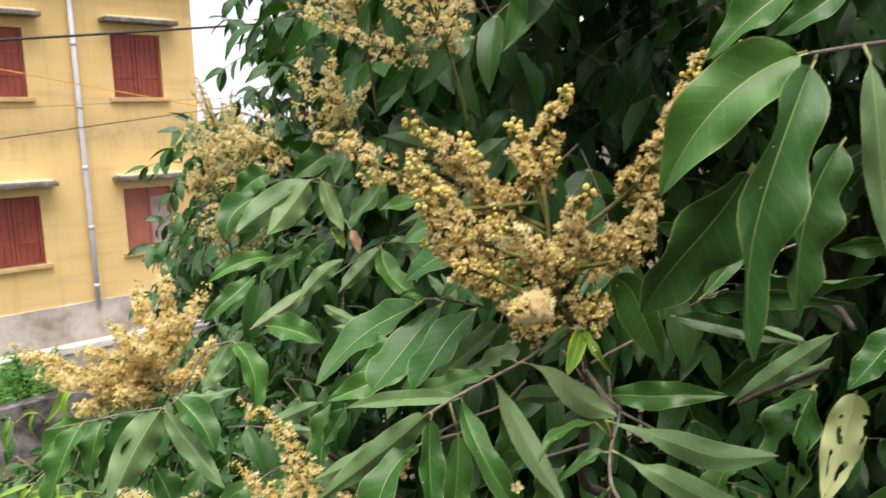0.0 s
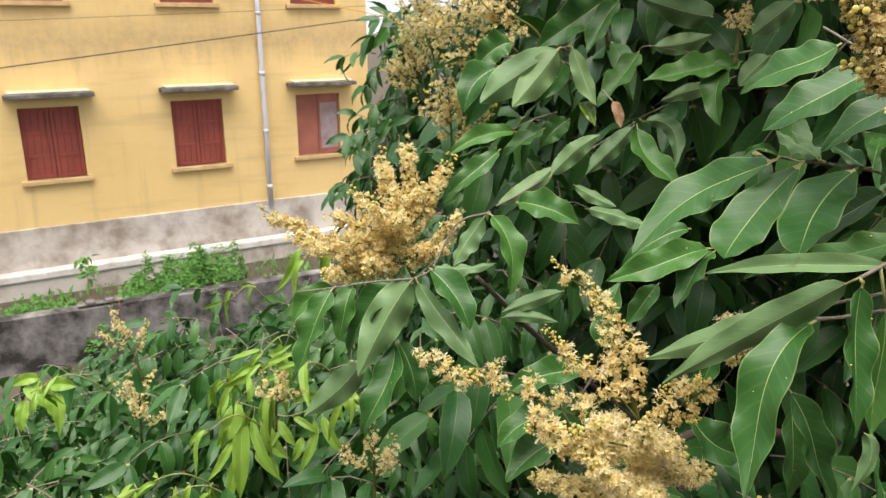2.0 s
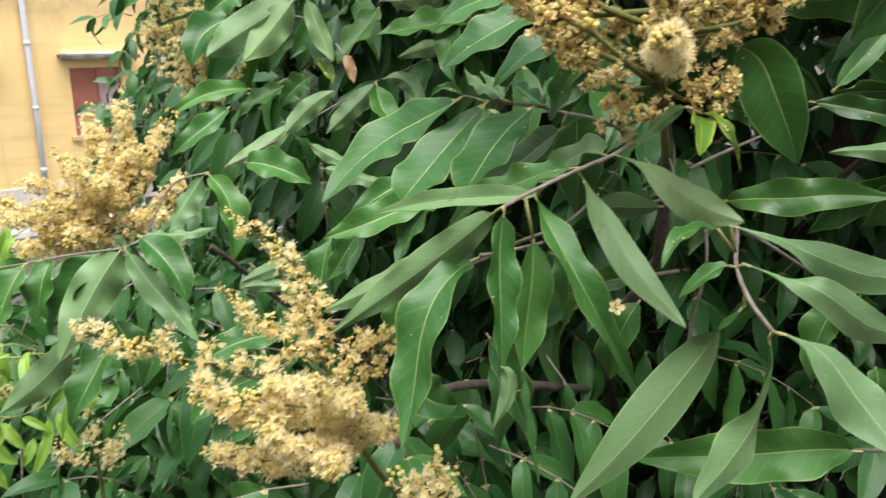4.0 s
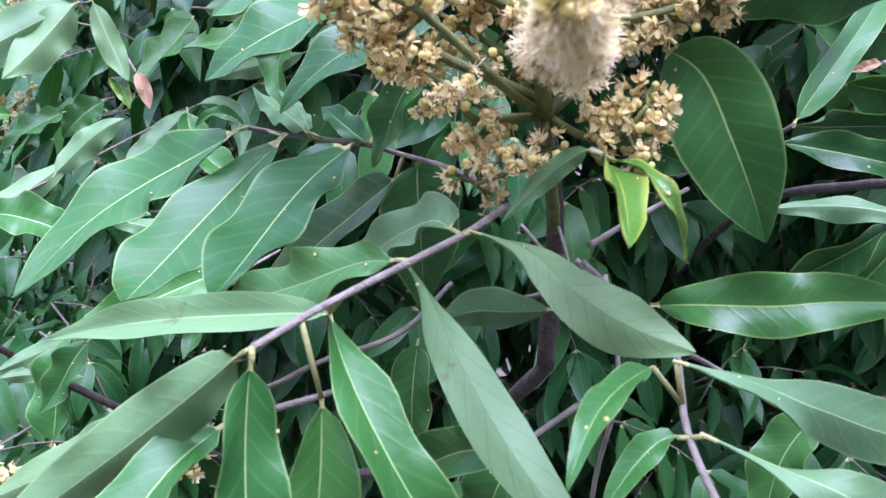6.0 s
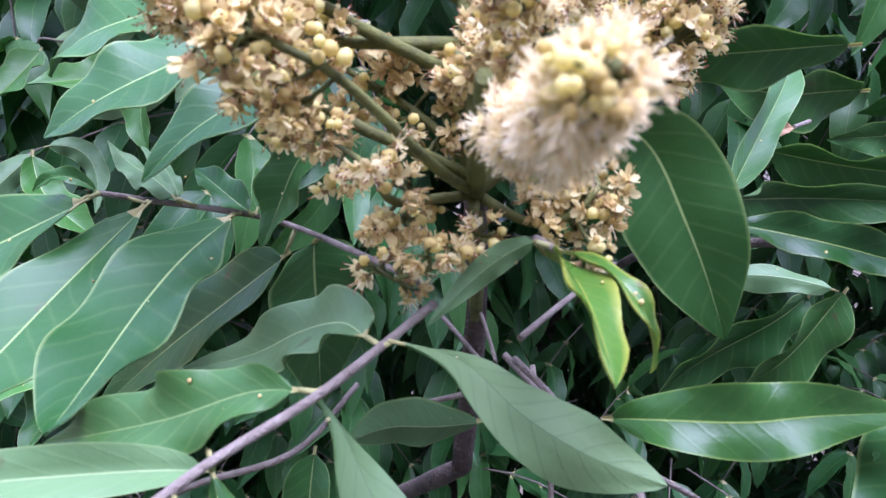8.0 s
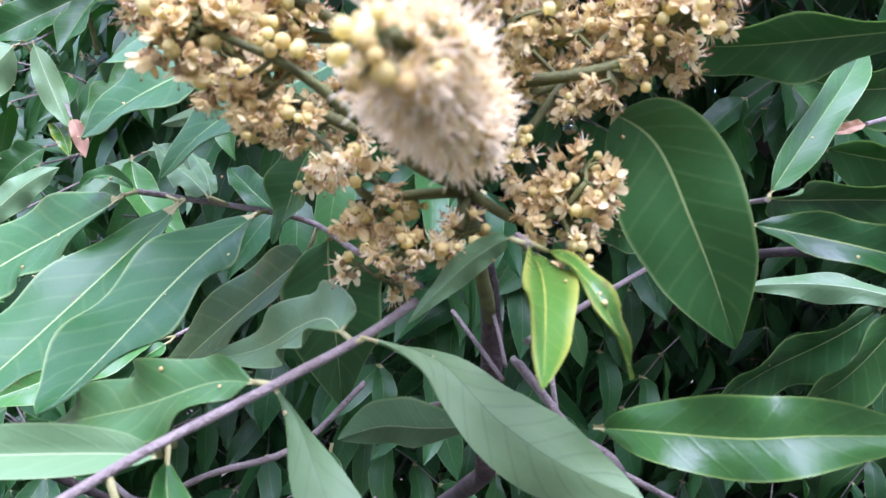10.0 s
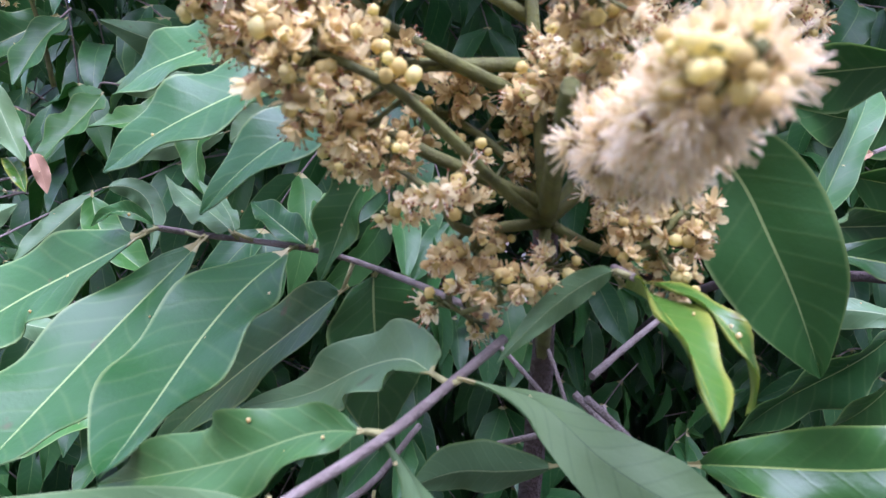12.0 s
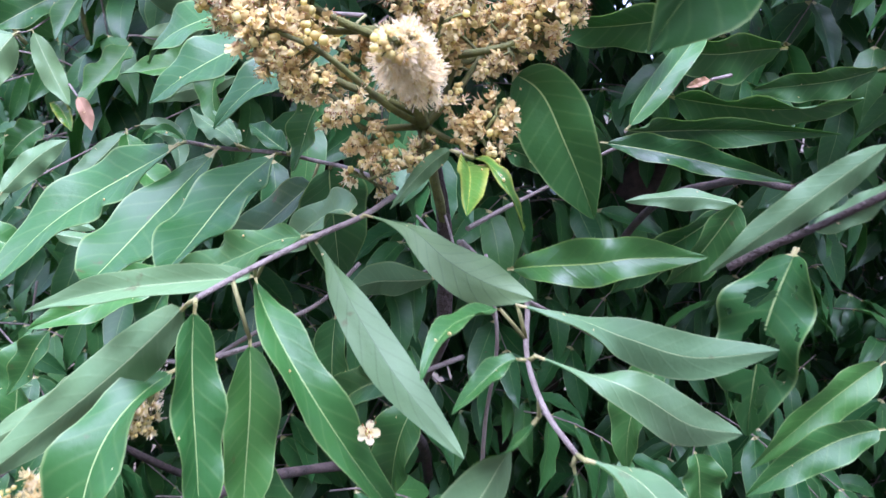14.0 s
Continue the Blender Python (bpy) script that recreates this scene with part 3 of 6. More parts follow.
def flower_cluster(seed, style, near):
    """Triangles of one small cluster, about 7 mm in radius; x is the way it grows."""
    r = random.Random(seed)
    bm = bmesh.new()
    many = {"bud": 8, "open": 7, "mixed": 9, "spent": 10, "bloom": 8, "feather": 8}[style]
    many = many if near else round(many * 0.9)
    for _ in range(many):
        d = Vector((r.uniform(-0.2, 1.0), r.gauss(0, 0.6), r.gauss(0, 0.6))).normalized()
        at = d * r.uniform(0.0024, 0.0062)
        kind = r.random()
        if style == "bloom":
            put_petals(bm, at, d, r, r.uniform(0.0024, 0.0032), 0, 0.2)
            put_bud(bm, at + d * 0.0006, 0.0012, 2, 1)
            put_stamens(bm, at, d, r, 0.0060, 9, 3, False)
        elif style == "feather" and kind > 0.25:
            put_petals(bm, at, d, r, r.uniform(0.0024, 0.0032), 0 if kind > 0.45 else 2, 0.3, near)
            put_stamens(bm, at, d, r, 0.0050, 8, 3 if kind > 0.5 else 0, False, not near)
        elif style == "bud" or (style == "mixed" and kind < (0.34 if near else 0.2)) or kind < (0.2 if near else 0.1):
            put_bud(bm, at, r.uniform(0.0012, 0.0019), 1, (2 if style == "bud" else 1) if near else 0)
        elif style == "open" or (style == "mixed" and kind < 0.52):
            put_petals(bm, at, d, r, r.uniform(0.0026, 0.0034), 0, 0.12, near)
            put_bud(bm, at + d * 0.0005, 0.0011, 1, 1 if near else 0)
            put_stamens(bm, at, d, r, 0.0042 if near else 0.0048, 8 if near else 5, 3, near, not near)
        else:
            put_petals(bm, at, d, r, r.uniform(0.0023, 0.0031), 2, 0.55, near)
            if r.random() < 0.6:
                put_bud(bm, at + d * 0.0006, 0.0012, 1 if r.random() < 0.5 else 2, 1 if near else 0)
            put_stamens(bm, at, d, r, 0.0034, 4 if near else 2, 3 if r.random() < 0.4 else 2, near, not near)
        if near:
            before = len(bm.faces)
            add_tube(bm, [Vector((-0.003, 0, 0)), at * 0.4, at - d * 0.001], 0.0005, 0.0004, 3)
            bm.faces.ensure_lookup_table()
            for f in bm.faces[before:]:
                f.material_index = 4
    bmesh.ops.triangulate(bm, faces=bm.faces[:])
    bm.verts.index_update()
    v = np.array([p.co[:] for p in bm.verts])
    f = np.array([[p.index for p in q.verts] for q in bm.faces])
    k = np.array([q.material_index for q in bm.faces])
    bm.free()
    return v, f, np.zeros((len(v), 2)), k


CLUSTERS = {(style, near): [flower_cluster(31 * n + 5, style, near) for n in range(5 if near else 4)] for style in ("bud", "open", "mixed", "spent", "bloom", "feather") for near in (True, False)}
CLUSTER_MESHES = {style: [mesh_from("blossom", *shape, FLOWER_MATS, False) for shape in CLUSTERS[style, True]] for style in ("bud", "open", "mixed", "spent", "bloom")}


class Heap:
    """Small pieces gathered into one mesh."""

    def __init__(self):
        self.v, self.f, self.u, self.k, self.n = [], [], [], [], 0

    def put(self, shape, m):
        v, f, u, k = shape
        m = np.array(m)
        self.v.append(v @ m[:3, :3].T + m[:3, 3])
        self.f.append(f + self.n)
        self.u.append(u)
        self.k.append(k)
        self.n += len(v)

    def mesh(self, name, mats, smooth=True):
        return mesh_from(name, np.concatenate(self.v), np.concatenate(self.f), np.concatenate(self.u), np.concatenate(self.k), mats, smooth)


def turned(at, way, size, r):
    """A pose at a place with x along way and a random turn about it."""
    way = Vector(way).normalized()
    y = way.orthogonal().normalized()
    a = r.uniform(0, 6.28)
    y = y * math.cos(a) + way.cross(y) * math.sin(a)
    m = Matrix((way, y, way.cross(y))).transposed().to_4x4()
    return Matrix.Translation(at) @ m @ Matrix.Diagonal((size, size, size, 1))


def panicle(root, foot, crown, tips, seed, near=False, size=1.0, fat=1.0, fresh=0.25, step=0.009, start=0.25, label="", sides=(), branch_r=0.0013, buds=0.94, loose=1.0, per=(2, 2, 3), full="open"):
    """A flower panicle: a stem from root over foot to crown, branches that leave it towards their tips, and clusters along them.
    near: each cluster is an object of its own. fresh: how far pale flowers reach from the tips."""
    r = random.Random(seed)
    root, foot, crown = Vector(root), Vector(foot), Vector(crown)
    stem = bmesh.new()
    add_tube(stem, curve_points([root, foot, crown], 14), 0.0028 * fat, 0.0016 * fat, 7, 0.1)
    places = []
    for n, tip in enumerate(tips):
        tip = Vector(tip)
        f = n / max(1, len(tips) - 1)
        a = foot.lerp(crown, 0.05 + 0.75 * f * r.uniform(0.8, 1.0))
        way = tip - a
        mid = a + way * 0.5 + Vector((r.gauss(0, 0.08), r.gauss(0, 0.08), -0.06 + r.gauss(0, 0.05))) * way.length
        line = curve_points([a, mid, tip], 12)
        add_tube(stem, line, branch_r * fat, 0.0007 * fat, 5, 0.1)
        total = way.length
        steps = max(3, int(total / (step * size)))
        for i in range(steps + 1):
            u = start + (1 - start) * i / steps
            k = min(int(u * 11), 10)
            p = line[k].lerp(line[k + 1], u * 11 - k)
            d = (line[k + 1] - line[k]).normalized()
            taper = 1.35 - 0.95 * u
            for _ in range(1 if u > 0.93 else r.choice(per)):
                w = Vector((r.gauss(0, 1), r.gauss(0, 1), r.gauss(0, 1)))
                w = (w - d * w.dot(d)).normalized()
                far = r.uniform(0.3, 1.0) * 0.0105 * size * taper * loose
                at = p + w * far
                v = u + r.gauss(0, 0.06)
                style = "bud" if v > buds else full if v > 1 - fresh * 0.8 else "mixed" if v > 1 - fresh * 1.9 else r.choice(("spent", "spent", "mixed"))
                places.append((at, (w + d * 0.5), size * r.uniform(0.8, 1.15), style))
                if far > 0.007 * size:
                    add_tube(stem, [p - d * 0.003, at], 0.0006 * fat, 0.0005 * fat, 3)
    for line, clusters in sides:
        # a side branch along its own line, with single clusters beside it
        line = curve_points(line, 16)
        add_tube(stem, line, branch_r * 0.85 * fat, 0.0007 * fat, 6, 0.1)
        for at, style, s in clusters:
            at = Vector(at)
            a = min(line, key=lambda p: (p - at).length)
            if (a - at).length > 0.002:
                add_tube(stem, [a, at], 0.0007, 0.0006, 4)
            places.append((at, (at - a) + Vector((0, -0.004, 0.001)), s, style))
    ob = part("flower_panicle", stem, GREEN_STALK, tree, label)
    if near:
        for at, way, s, style in places:
            c = new("blossom", r.choice(CLUSTER_MESHES[style]))
            c.parent = ob
            c.matrix_basis = turned(at, way, s, r)
    else:
        heap = Heap()
        for at, way, s, style in places:
            heap.put(r.choice(CLUSTERS[style, False]), turned(at, way, s, r))
        c = new("blossom_mass", heap.mesh("blossom_mass", FLOWER_MATS, False))
        c.parent = ob
        tagged(c, "tan and cream flower clusters", kind="stuff")
    return ob, len(places)


def far_panicle(root, way, length, branches, seed, size=1.0, fresh=0.5, fat=1.0):
    """A panicle farther off, grown by rule."""
    r = random.Random(seed)
    root, way = Vector(root), Vector(way).normalized()
    crown = root + way * length * 0.6
    tips = []
    for n in range(branches):
        u = (n + 0.5) / branches
        a = n * 2.4 + r.uniform(-0.4, 0.4)
        s = way.orthogonal().normalized()
        side = s * math.cos(a) + way.cross(s) * math.sin(a)
        spread = 0.62 * (1 - u) ** 0.7
        tips.append(root + way * length * (0.35 + 0.65 * u) + side * length * spread * r.uniform(0.7, 1.1))
    return panicle(root - way * length * 0.3 - Vector((0, 0, 0.03)), root, crown, tips, seed, False, size, fat, fresh, 0.013, 0.2)


def limb(points, r0, r1, name="branch"):
    bm = bmesh.new()
    add_tube(bm, curve_points(points, 6 * len(points)), r0, r1, 9, 0.15)
    return part(name, bm, BARK, tree)


# ---- the near twigs, leaf by leaf: stalk end, middle, tip, facing, width ----

twig_a = twig([(-0.0165, 0.6517, 4.7375), (0.0023, 0.6661, 4.7328), (0.0311, 0.6389, 4.7337), (0.0504, 0.6313, 4.7305), (0.0583, 0.5577, 4.7358), (0.0745, 0.5401, 4.7300)])
shaped_leaf(twig_a, [(-0.0197, 0.6424, 4.7376), (-0.0472, 0.6624, 4.7202), (-0.0668, 0.6693, 4.7060), (-0.0913, 0.6598, 4.6865), (-0.1160, 0.6408, 4.6613)], [(-0.45, -0.58, 0.68), (-0.45, -0.58, 0.68)], 0.0410, peak=0.45, fold=0.16, wave=0.15)
shaped_leaf(twig_a, [(0.0007, 0.6529, 4.7353), (-0.0236, 0.6360, 4.7101), (-0.0410, 0.6147, 4.6936), (-0.0529, 0.5948, 4.6839), (-0.0595, 0.5803, 4.6799)], [(-0.23, -0.42, 0.88), (-0.24, -0.50, 0.83), (-0.28, -0.74, 0.62)], 0.0380, peak=0.45, fold=0.18, wave=0.12)
shaped_leaf(twig_a, [(0.0302, 0.6324, 4.7348), (0.0098, 0.6179, 4.7198), (-0.0077, 0.5942, 4.7077), (-0.0190, 0.5638, 4.7008), (-0.0243, 0.5400, 4.6956)], [(-0.29, -0.19, 0.94), (-0.30, -0.32, 0.90), (-0.32, -0.42, 0.85)], 0.0400, peak=0.38, fold=0.20, wave=0.15)
leaf(twig_a, (-0.0165, 0.6517, 4.7375), (-0.0288, 0.6570, 4.7423), (-0.0397, 0.6599, 4.7362), (-0.29, -0.70, 0.66), 0.0074, fold=0.6)
leaf(twig_a, (0.0103, 0.6506, 4.7360), (-0.0016, 0.6674, 4.7458), (-0.0150, 0.6844, 4.7541), (0.29, 0.61, -0.74), 0.0123, wave=0.4)
leaf(twig_a, (0.0109, 0.6504, 4.7361), (0.0060, 0.6647, 4.7464), (-0.0025, 0.6903, 4.7520), (0.05, 0.39, -0.92), 0.0086, wave=0.4)
leaf(twig_a, (0.0356, 0.6305, 4.7350), (0.0271, 0.6452, 4.7398), (0.0175, 0.6607, 4.7473), (-0.28, -0.50, 0.82), 0.0142)
leaf(twig_a, (0.0358, 0.6199, 4.7367), (0.0447, 0.6503, 4.7441), (0.0589, 0.6783, 4.7496), (-0.00, -0.22, 0.98), 0.0131)
leaf(twig_a, (0.0529, 0.5873, 4.7717), (0.0439, 0.5917, 4.7513), (0.0342, 0.5961, 4.7295), (-0.67, -0.73, 0.15), 0.0195)
leaf(twig_a, (0.0492, 0.6234, 4.7220), (0.0199, 0.6594, 4.6807), (-0.0223, 0.6982, 4.6283), (-0.28, -0.58, 0.77), 0.0340, fold=0.2, wave=0.12, twist=0)
leaf(twig_a, (0.0538, 0.6017, 4.7315), (0.0576, 0.6069, 4.7066), (0.0633, 0.6185, 4.6596), (0.08, -0.70, 0.71), 0.0390, fold=0.15, wave=0.10, twist=0)

twig_b = twig([(0.0754, 0.6282, 4.8072), (0.0600, 0.6556, 4.8088), (0.0426, 0.6837, 4.8103), (0.0206, 0.7270, 4.8277)])
leaf(twig_b, (0.0378, 0.6413, 4.8038), (-0.0019, 0.6328, 4.7781), (-0.0332, 0.6378, 4.7581), (-0.28, -0.54, 0.79), 0.0350, fold=0.18, wave=0.15, twist=0)
leaf(twig_b, (0.0178, 0.6636, 4.8171), (-0.0097, 0.6764, 4.7987), (-0.0383, 0.7108, 4.7775), (-0.42, -0.58, 0.70), 0.0340, fold=0.18, wave=0.15, twist=0)
leaf(twig_b, (0.0681, 0.6085, 4.8027), (0.0318, 0.6061, 4.7772), (-0.0023, 0.6025, 4.7493), (-0.30, -0.52, 0.80), 0.0285, fold=0.18, wave=0.15, twist=0)

twig_s = twig([(0.0711, 0.5304, 4.7289), (0.0556, 0.5219, 4.7216), (0.0323, 0.4985, 4.7183), (0.0087, 0.4894, 4.7093), (-0.0094, 0.4769, 4.7031)])
shaped_leaf(twig_s, [(0.0548, 0.5193, 4.7226), (0.0743, 0.5171, 4.7158), (0.0880, 0.5053, 4.7059), (0.1009, 0.4933, 4.6996), (0.1173, 0.4830, 4.6952)], [(-0.03, 0.07, -1.00), (-0.00, 0.18, -0.98), (0.28, 0.83, -0.48), (0.29, 0.88, -0.38), (0.29, 0.88, -0.38)], 0.0205, peak=0.62, wave=0.25, fold=0.2, mats=DULL)
shaped_leaf(twig_s, [(0.0338, 0.5074, 4.7157), (0.0413, 0.5031, 4.7080), (0.0500, 0.4911, 4.6924), (0.0618, 0.4716, 4.6721), (0.0751, 0.4365, 4.6559)], [(-0.73, 0.29, -0.62), (-0.62, 0.47, -0.62), (0.03, 0.92, -0.38), (0.19, 0.92, -0.33), (0.19, 0.92, -0.33)], 0.0170, peak=0.66, wave=0.1, fold=0.2, mats=DULL)
shaped_leaf(twig_s, [(0.0306, 0.5034, 4.7181), (0.0202, 0.5108, 4.7139), (0.0048, 0.5211, 4.7037), (-0.0101, 0.5378, 4.6940), (-0.0269, 0.5634, 4.6820)], [(-0.29, -0.59, 0.75), (-0.22, -0.72, 0.66), (-0.25, -0.74, 0.62)], 0.0200, peak=0.55, wave=0.4, fold=0.25, mats=(YOUNGER, LEAF_BACK))
shaped_leaf(twig_s, [(0.0515, 0.5250, 4.7218), (0.0488, 0.5423, 4.7206), (0.0414, 0.5649, 4.7112), (0.0297, 0.5829, 4.6982), (0.0109, 0.5976, 4.6878)], [(-0.31, -0.67, 0.68), (-0.33, -0.74, 0.59), (-0.29, -0.59, 0.75)], 0.0215, peak=0.4, wave=0.25, fold=0.2, mats=(LEAF_BACK, LEAF_BACK))
leaf(twig_s, (0.0114, 0.5080, 4.7035), (0.0221, 0.4641, 4.6671), (0.0680, 0.4730, 4.6051), (0.39, -0.77, 0.50), 0.0190, fold=0.45)
# sky sheen put into the colour: pale under-side skin on the upper face too
shaped_leaf(twig_s, [(0.0116, 0.4955, 4.7052), (-0.0012, 0.5001, 4.7047), (-0.0251, 0.5125, 4.6977), (-0.0487, 0.5266, 4.6888), (-0.0763, 0.5432, 4.6800)], [(-0.28, -0.67, 0.68), (-0.29, -0.72, 0.63), (-0.28, -0.67, 0.68)], 0.0140, peak=0.5, wave=0.15, fold=0.5, mats=(LEAF_BACK, LEAF_BACK))
leaf(twig_s, (-0.0093, 0.4714, 4.7039), (-0.0136, 0.4642, 4.6651), (-0.0095, 0.4467, 4.6270), (0.36, -0.89, 0.28), 0.0194, fold=0.45)
leaf(twig_s, (-0.0130, 0.4284, 4.6405), (-0.0124, 0.4251, 4.6301), (-0.0159, 0.4241, 4.6100), (0.17, 0.97, -0.16), 0.0084, fold=0.45)
leaf(twig_s, (-0.0110, 0.4768, 4.7025), (-0.0501, 0.5019, 4.6628), (-0.0994, 0.5108, 4.6177), (0.48, 0.86, -0.16), 0.0218, fold=0.4)
leaf(twig_s, (-0.0158, 0.5149, 4.6643), (-0.0424, 0.4784, 4.6277), (-0.0574, 0.4522, 4.5807), (-0.41, -0.62, 0.67), 0.0291, fold=0.4)
leaf(twig_s, (-0.0262, 0.5158, 4.6650), (-0.0624, 0.5233, 4.6490), (-0.1073, 0.5493, 4.6156), (0.44, 0.89, -0.12), 0.0218)
leaf(twig_s, (0.0084, 0.4851, 4.6862), (0.0071, 0.4787, 4.6504), (0.0038, 0.4642, 4.6203), (0.17, -0.94, 0.29), 0.0220)
leaf(twig_s, (0.0028, 0.4592, 4.6244), (0.0031, 0.4513, 4.6000), (0.0121, 0.4405, 4.5681), (0.78, -0.54, 0.31), 0.0061)

twig([(-0.0158, 0.5152, 4.6649), (-0.0026, 0.5151, 4.6671), (0.0195, 0.5159, 4.6728)])

twig_r = twig([(0.1111, 0.5624, 4.7004), (0.1223, 0.5358, 4.6873), (0.1250, 0.5090, 4.6881), (0.1105, 0.4712, 4.6770), (0.1036, 0.4381, 4.6706), (0.1082, 0.4213, 4.6619)])
shaped_leaf(twig_r, [(0.1077, 0.4790, 4.6944), (0.1271, 0.4720, 4.6904), (0.1541, 0.4723, 4.6822), (0.1828, 0.4667, 4.6737), (0.2190, 0.4612, 4.6753)], [(-0.05, 0.04, -1.00), (-0.02, 0.15, -0.99), (0.28, 0.88, -0.38), (0.29, 0.92, -0.28), (0.28, 0.90, -0.33)], 0.0205, peak=0.67, wave=0.16, fold=0.2)
leaf(twig_r, (0.1021, 0.4788, 4.6935), (0.0726, 0.4469, 4.6966), (0.0564, 0.4283, 4.6887), (0.13, -0.21, 0.97), 0.0090, wave=0.3)
shaped_leaf(twig_r, [(0.1101, 0.4638, 4.6795), (0.1202, 0.4442, 4.6784), (0.1345, 0.4328, 4.6720), (0.1639, 0.4408, 4.6544), (0.1967, 0.4499, 4.6456)], [(-0.05, 0.04, -1.00), (-0.02, 0.15, -0.99), (0.28, 0.88, -0.38), (0.29, 0.92, -0.28), (0.28, 0.90, -0.33)], 0.0190, peak=0.69, wave=0.2, fold=0.2)
leaf(twig_r, (0.1058, 0.4669, 4.6775), (0.0919, 0.4650, 4.6720), (0.0719, 0.4427, 4.6696), (-0.01, -0.30, 0.95), 0.0095)
shaped_leaf(twig_r, [(0.1055, 0.4452, 4.6649), (0.1011, 0.4500, 4.6464), (0.0871, 0.4535, 4.6219), (0.0577, 0.4490, 4.5864), (0.0285, 0.4411, 4.5566)], [(-0.73, 0.09, -0.67), (-0.62, 0.41, -0.67), (-0.09, 0.89, -0.44), (-0.04, 0.92, -0.40), (-0.04, 0.92, -0.40)], 0.0260, peak=0.62, wave=0.12, fold=0.2)
shaped_leaf(twig_r, [(0.1072, 0.4219, 4.6584), (0.1069, 0.4171, 4.6433), (0.1013, 0.4111, 4.6236), (0.0879, 0.4015, 4.6078), (0.0698, 0.3924, 4.5924)], [(-0.96, 0.21, -0.19), (-0.88, 0.38, -0.29), (-0.41, 0.78, -0.47), (-0.25, 0.89, -0.39)], 0.0215, peak=0.68, wave=0.12, fold=0.2)
shaped_leaf(twig_r, [(0.1068, 0.4134, 4.6645), (0.1220, 0.4043, 4.6553), (0.1363, 0.3932, 4.6397), (0.1491, 0.3772, 4.6251)], [(-0.58, 0.04, -0.81), (-0.25, 0.63, -0.74), (0.06, 0.92, -0.40), (0.06, 0.92, -0.40)], 0.0240, peak=0.62, wave=0.12, fold=0.2)

twig_rr = twig([(0.2183, 0.4792, 4.5624), (0.2131, 0.4882, 4.5566)])
leaf(twig_rr, (0.2131, 0.4882, 4.5566), (0.1504, 0.4914, 4.5551), (0.0792, 0.5020, 4.5425), (-0.12, -0.97, 0.23), 0.0342)

twig_t = twig([(0.1101, 0.5444, 4.6471), (0.0684, 0.4935, 4.6610)])
leaf(twig_t, (0.0684, 0.4935, 4.6610), (0.0555, 0.5126, 4.6388), (0.0493, 0.5839, 4.5841), (-0.98, -0.21, -0.01), 0.0191)
shaped_leaf(twig_t, [(0.0941, 0.5382, 4.6893), (0.0777, 0.5419, 4.6867), (0.0665, 0.5445, 4.6852), (0.0537, 0.5472, 4.6821)], [(0.22, 0.95, 0.22), (0.22, 0.95, 0.22)], 0.0180, peak=0.5, wave=0.1, fold=0.2)
leaf(twig_t, (0.0580, 0.6026, 4.6528), (0.0559, 0.5963, 4.6250), (0.0596, 0.5978, 4.5927), (-0.47, -0.88, 0.06), 0.0231)
leaf(twig_t, (0.0950, 0.5615, 4.6209), (0.0848, 0.5583, 4.5955), (0.0829, 0.5713, 4.5591), (-0.77, -0.64, 0.05), 0.0277)
leaf(twig_t, (-0.0539, 0.5867, 4.6227), (-0.0598, 0.5819, 4.5961), (-0.0734, 0.5794, 4.5692), (-0.42, -0.86, 0.27), 0.0193)
leaf(twig_t, (-0.0918, 0.6654, 4.6315), (-0.1014, 0.6636, 4.6127), (-0.1170, 0.6637, 4.5936), (-0.39, -0.87, 0.30), 0.0193)

twig_y = twig([(0.0934, 0.5190, 4.7492), (0.0929, 0.5086, 4.7490)])
leaf(twig_y, (0.0989, 0.5240, 4.7447), (0.0865, 0.4831, 4.7395), (0.0784, 0.4568, 4.7346), (0.28, -0.23, 0.93), 0.0129, fold=0.5, mats=HALF_YOUNG)
leaf(twig_y, (0.1003, 0.5168, 4.7468), (0.1013, 0.4838, 4.7417), (0.1156, 0.4927, 4.7210), (-0.10, -0.76, 0.65), 0.0064, fold=0.45, mats=HALF_YOUNG)
leaf(twig_y, (0.0892, 0.5102, 4.7509), (0.0798, 0.5190, 4.7415), (0.0685, 0.5277, 4.7234), (0.54, 0.83, 0.12), 0.0076, fold=0.25)

twig([(0.0979, 0.5937, 4.7070), (0.1042, 0.5799, 4.6990), (0.1098, 0.5664, 4.6914)], 0.0009, 0.0008)

twig([(0.0769, 0.5910, 4.6701), (0.0885, 0.5791, 4.6772), (0.1085, 0.5563, 4.6921)], 0.0010, 0.0009)

twig([(0.1083, 0.5818, 4.7127), (0.1096, 0.5746, 4.7049), (0.1107, 0.5670, 4.6956)], 0.0008, 0.0007)

twig([(0.1098, 0.5529, 4.7025), (0.1130, 0.5354, 4.6981), (0.1206, 0.5208, 4.6881), (0.1439, 0.5126, 4.6766), (0.1721, 0.5126, 4.6602)], 0.0012, 0.0009)

twig([(0.1350, 0.6112, 4.5085), (0.1341, 0.5747, 4.5502), (0.1329, 0.5666, 4.6023), (0.1327, 0.5572, 4.6504), (0.1324, 0.5797, 4.6889)], 0.0013, 0.0010)

twig([(-0.0306, 0.6657, 4.6065), (-0.0103, 0.6168, 4.6248), (0.0151, 0.5931, 4.6477), (0.0430, 0.5683, 4.6692), (0.0654, 0.5784, 4.6865)], 0.0013, 0.0010)

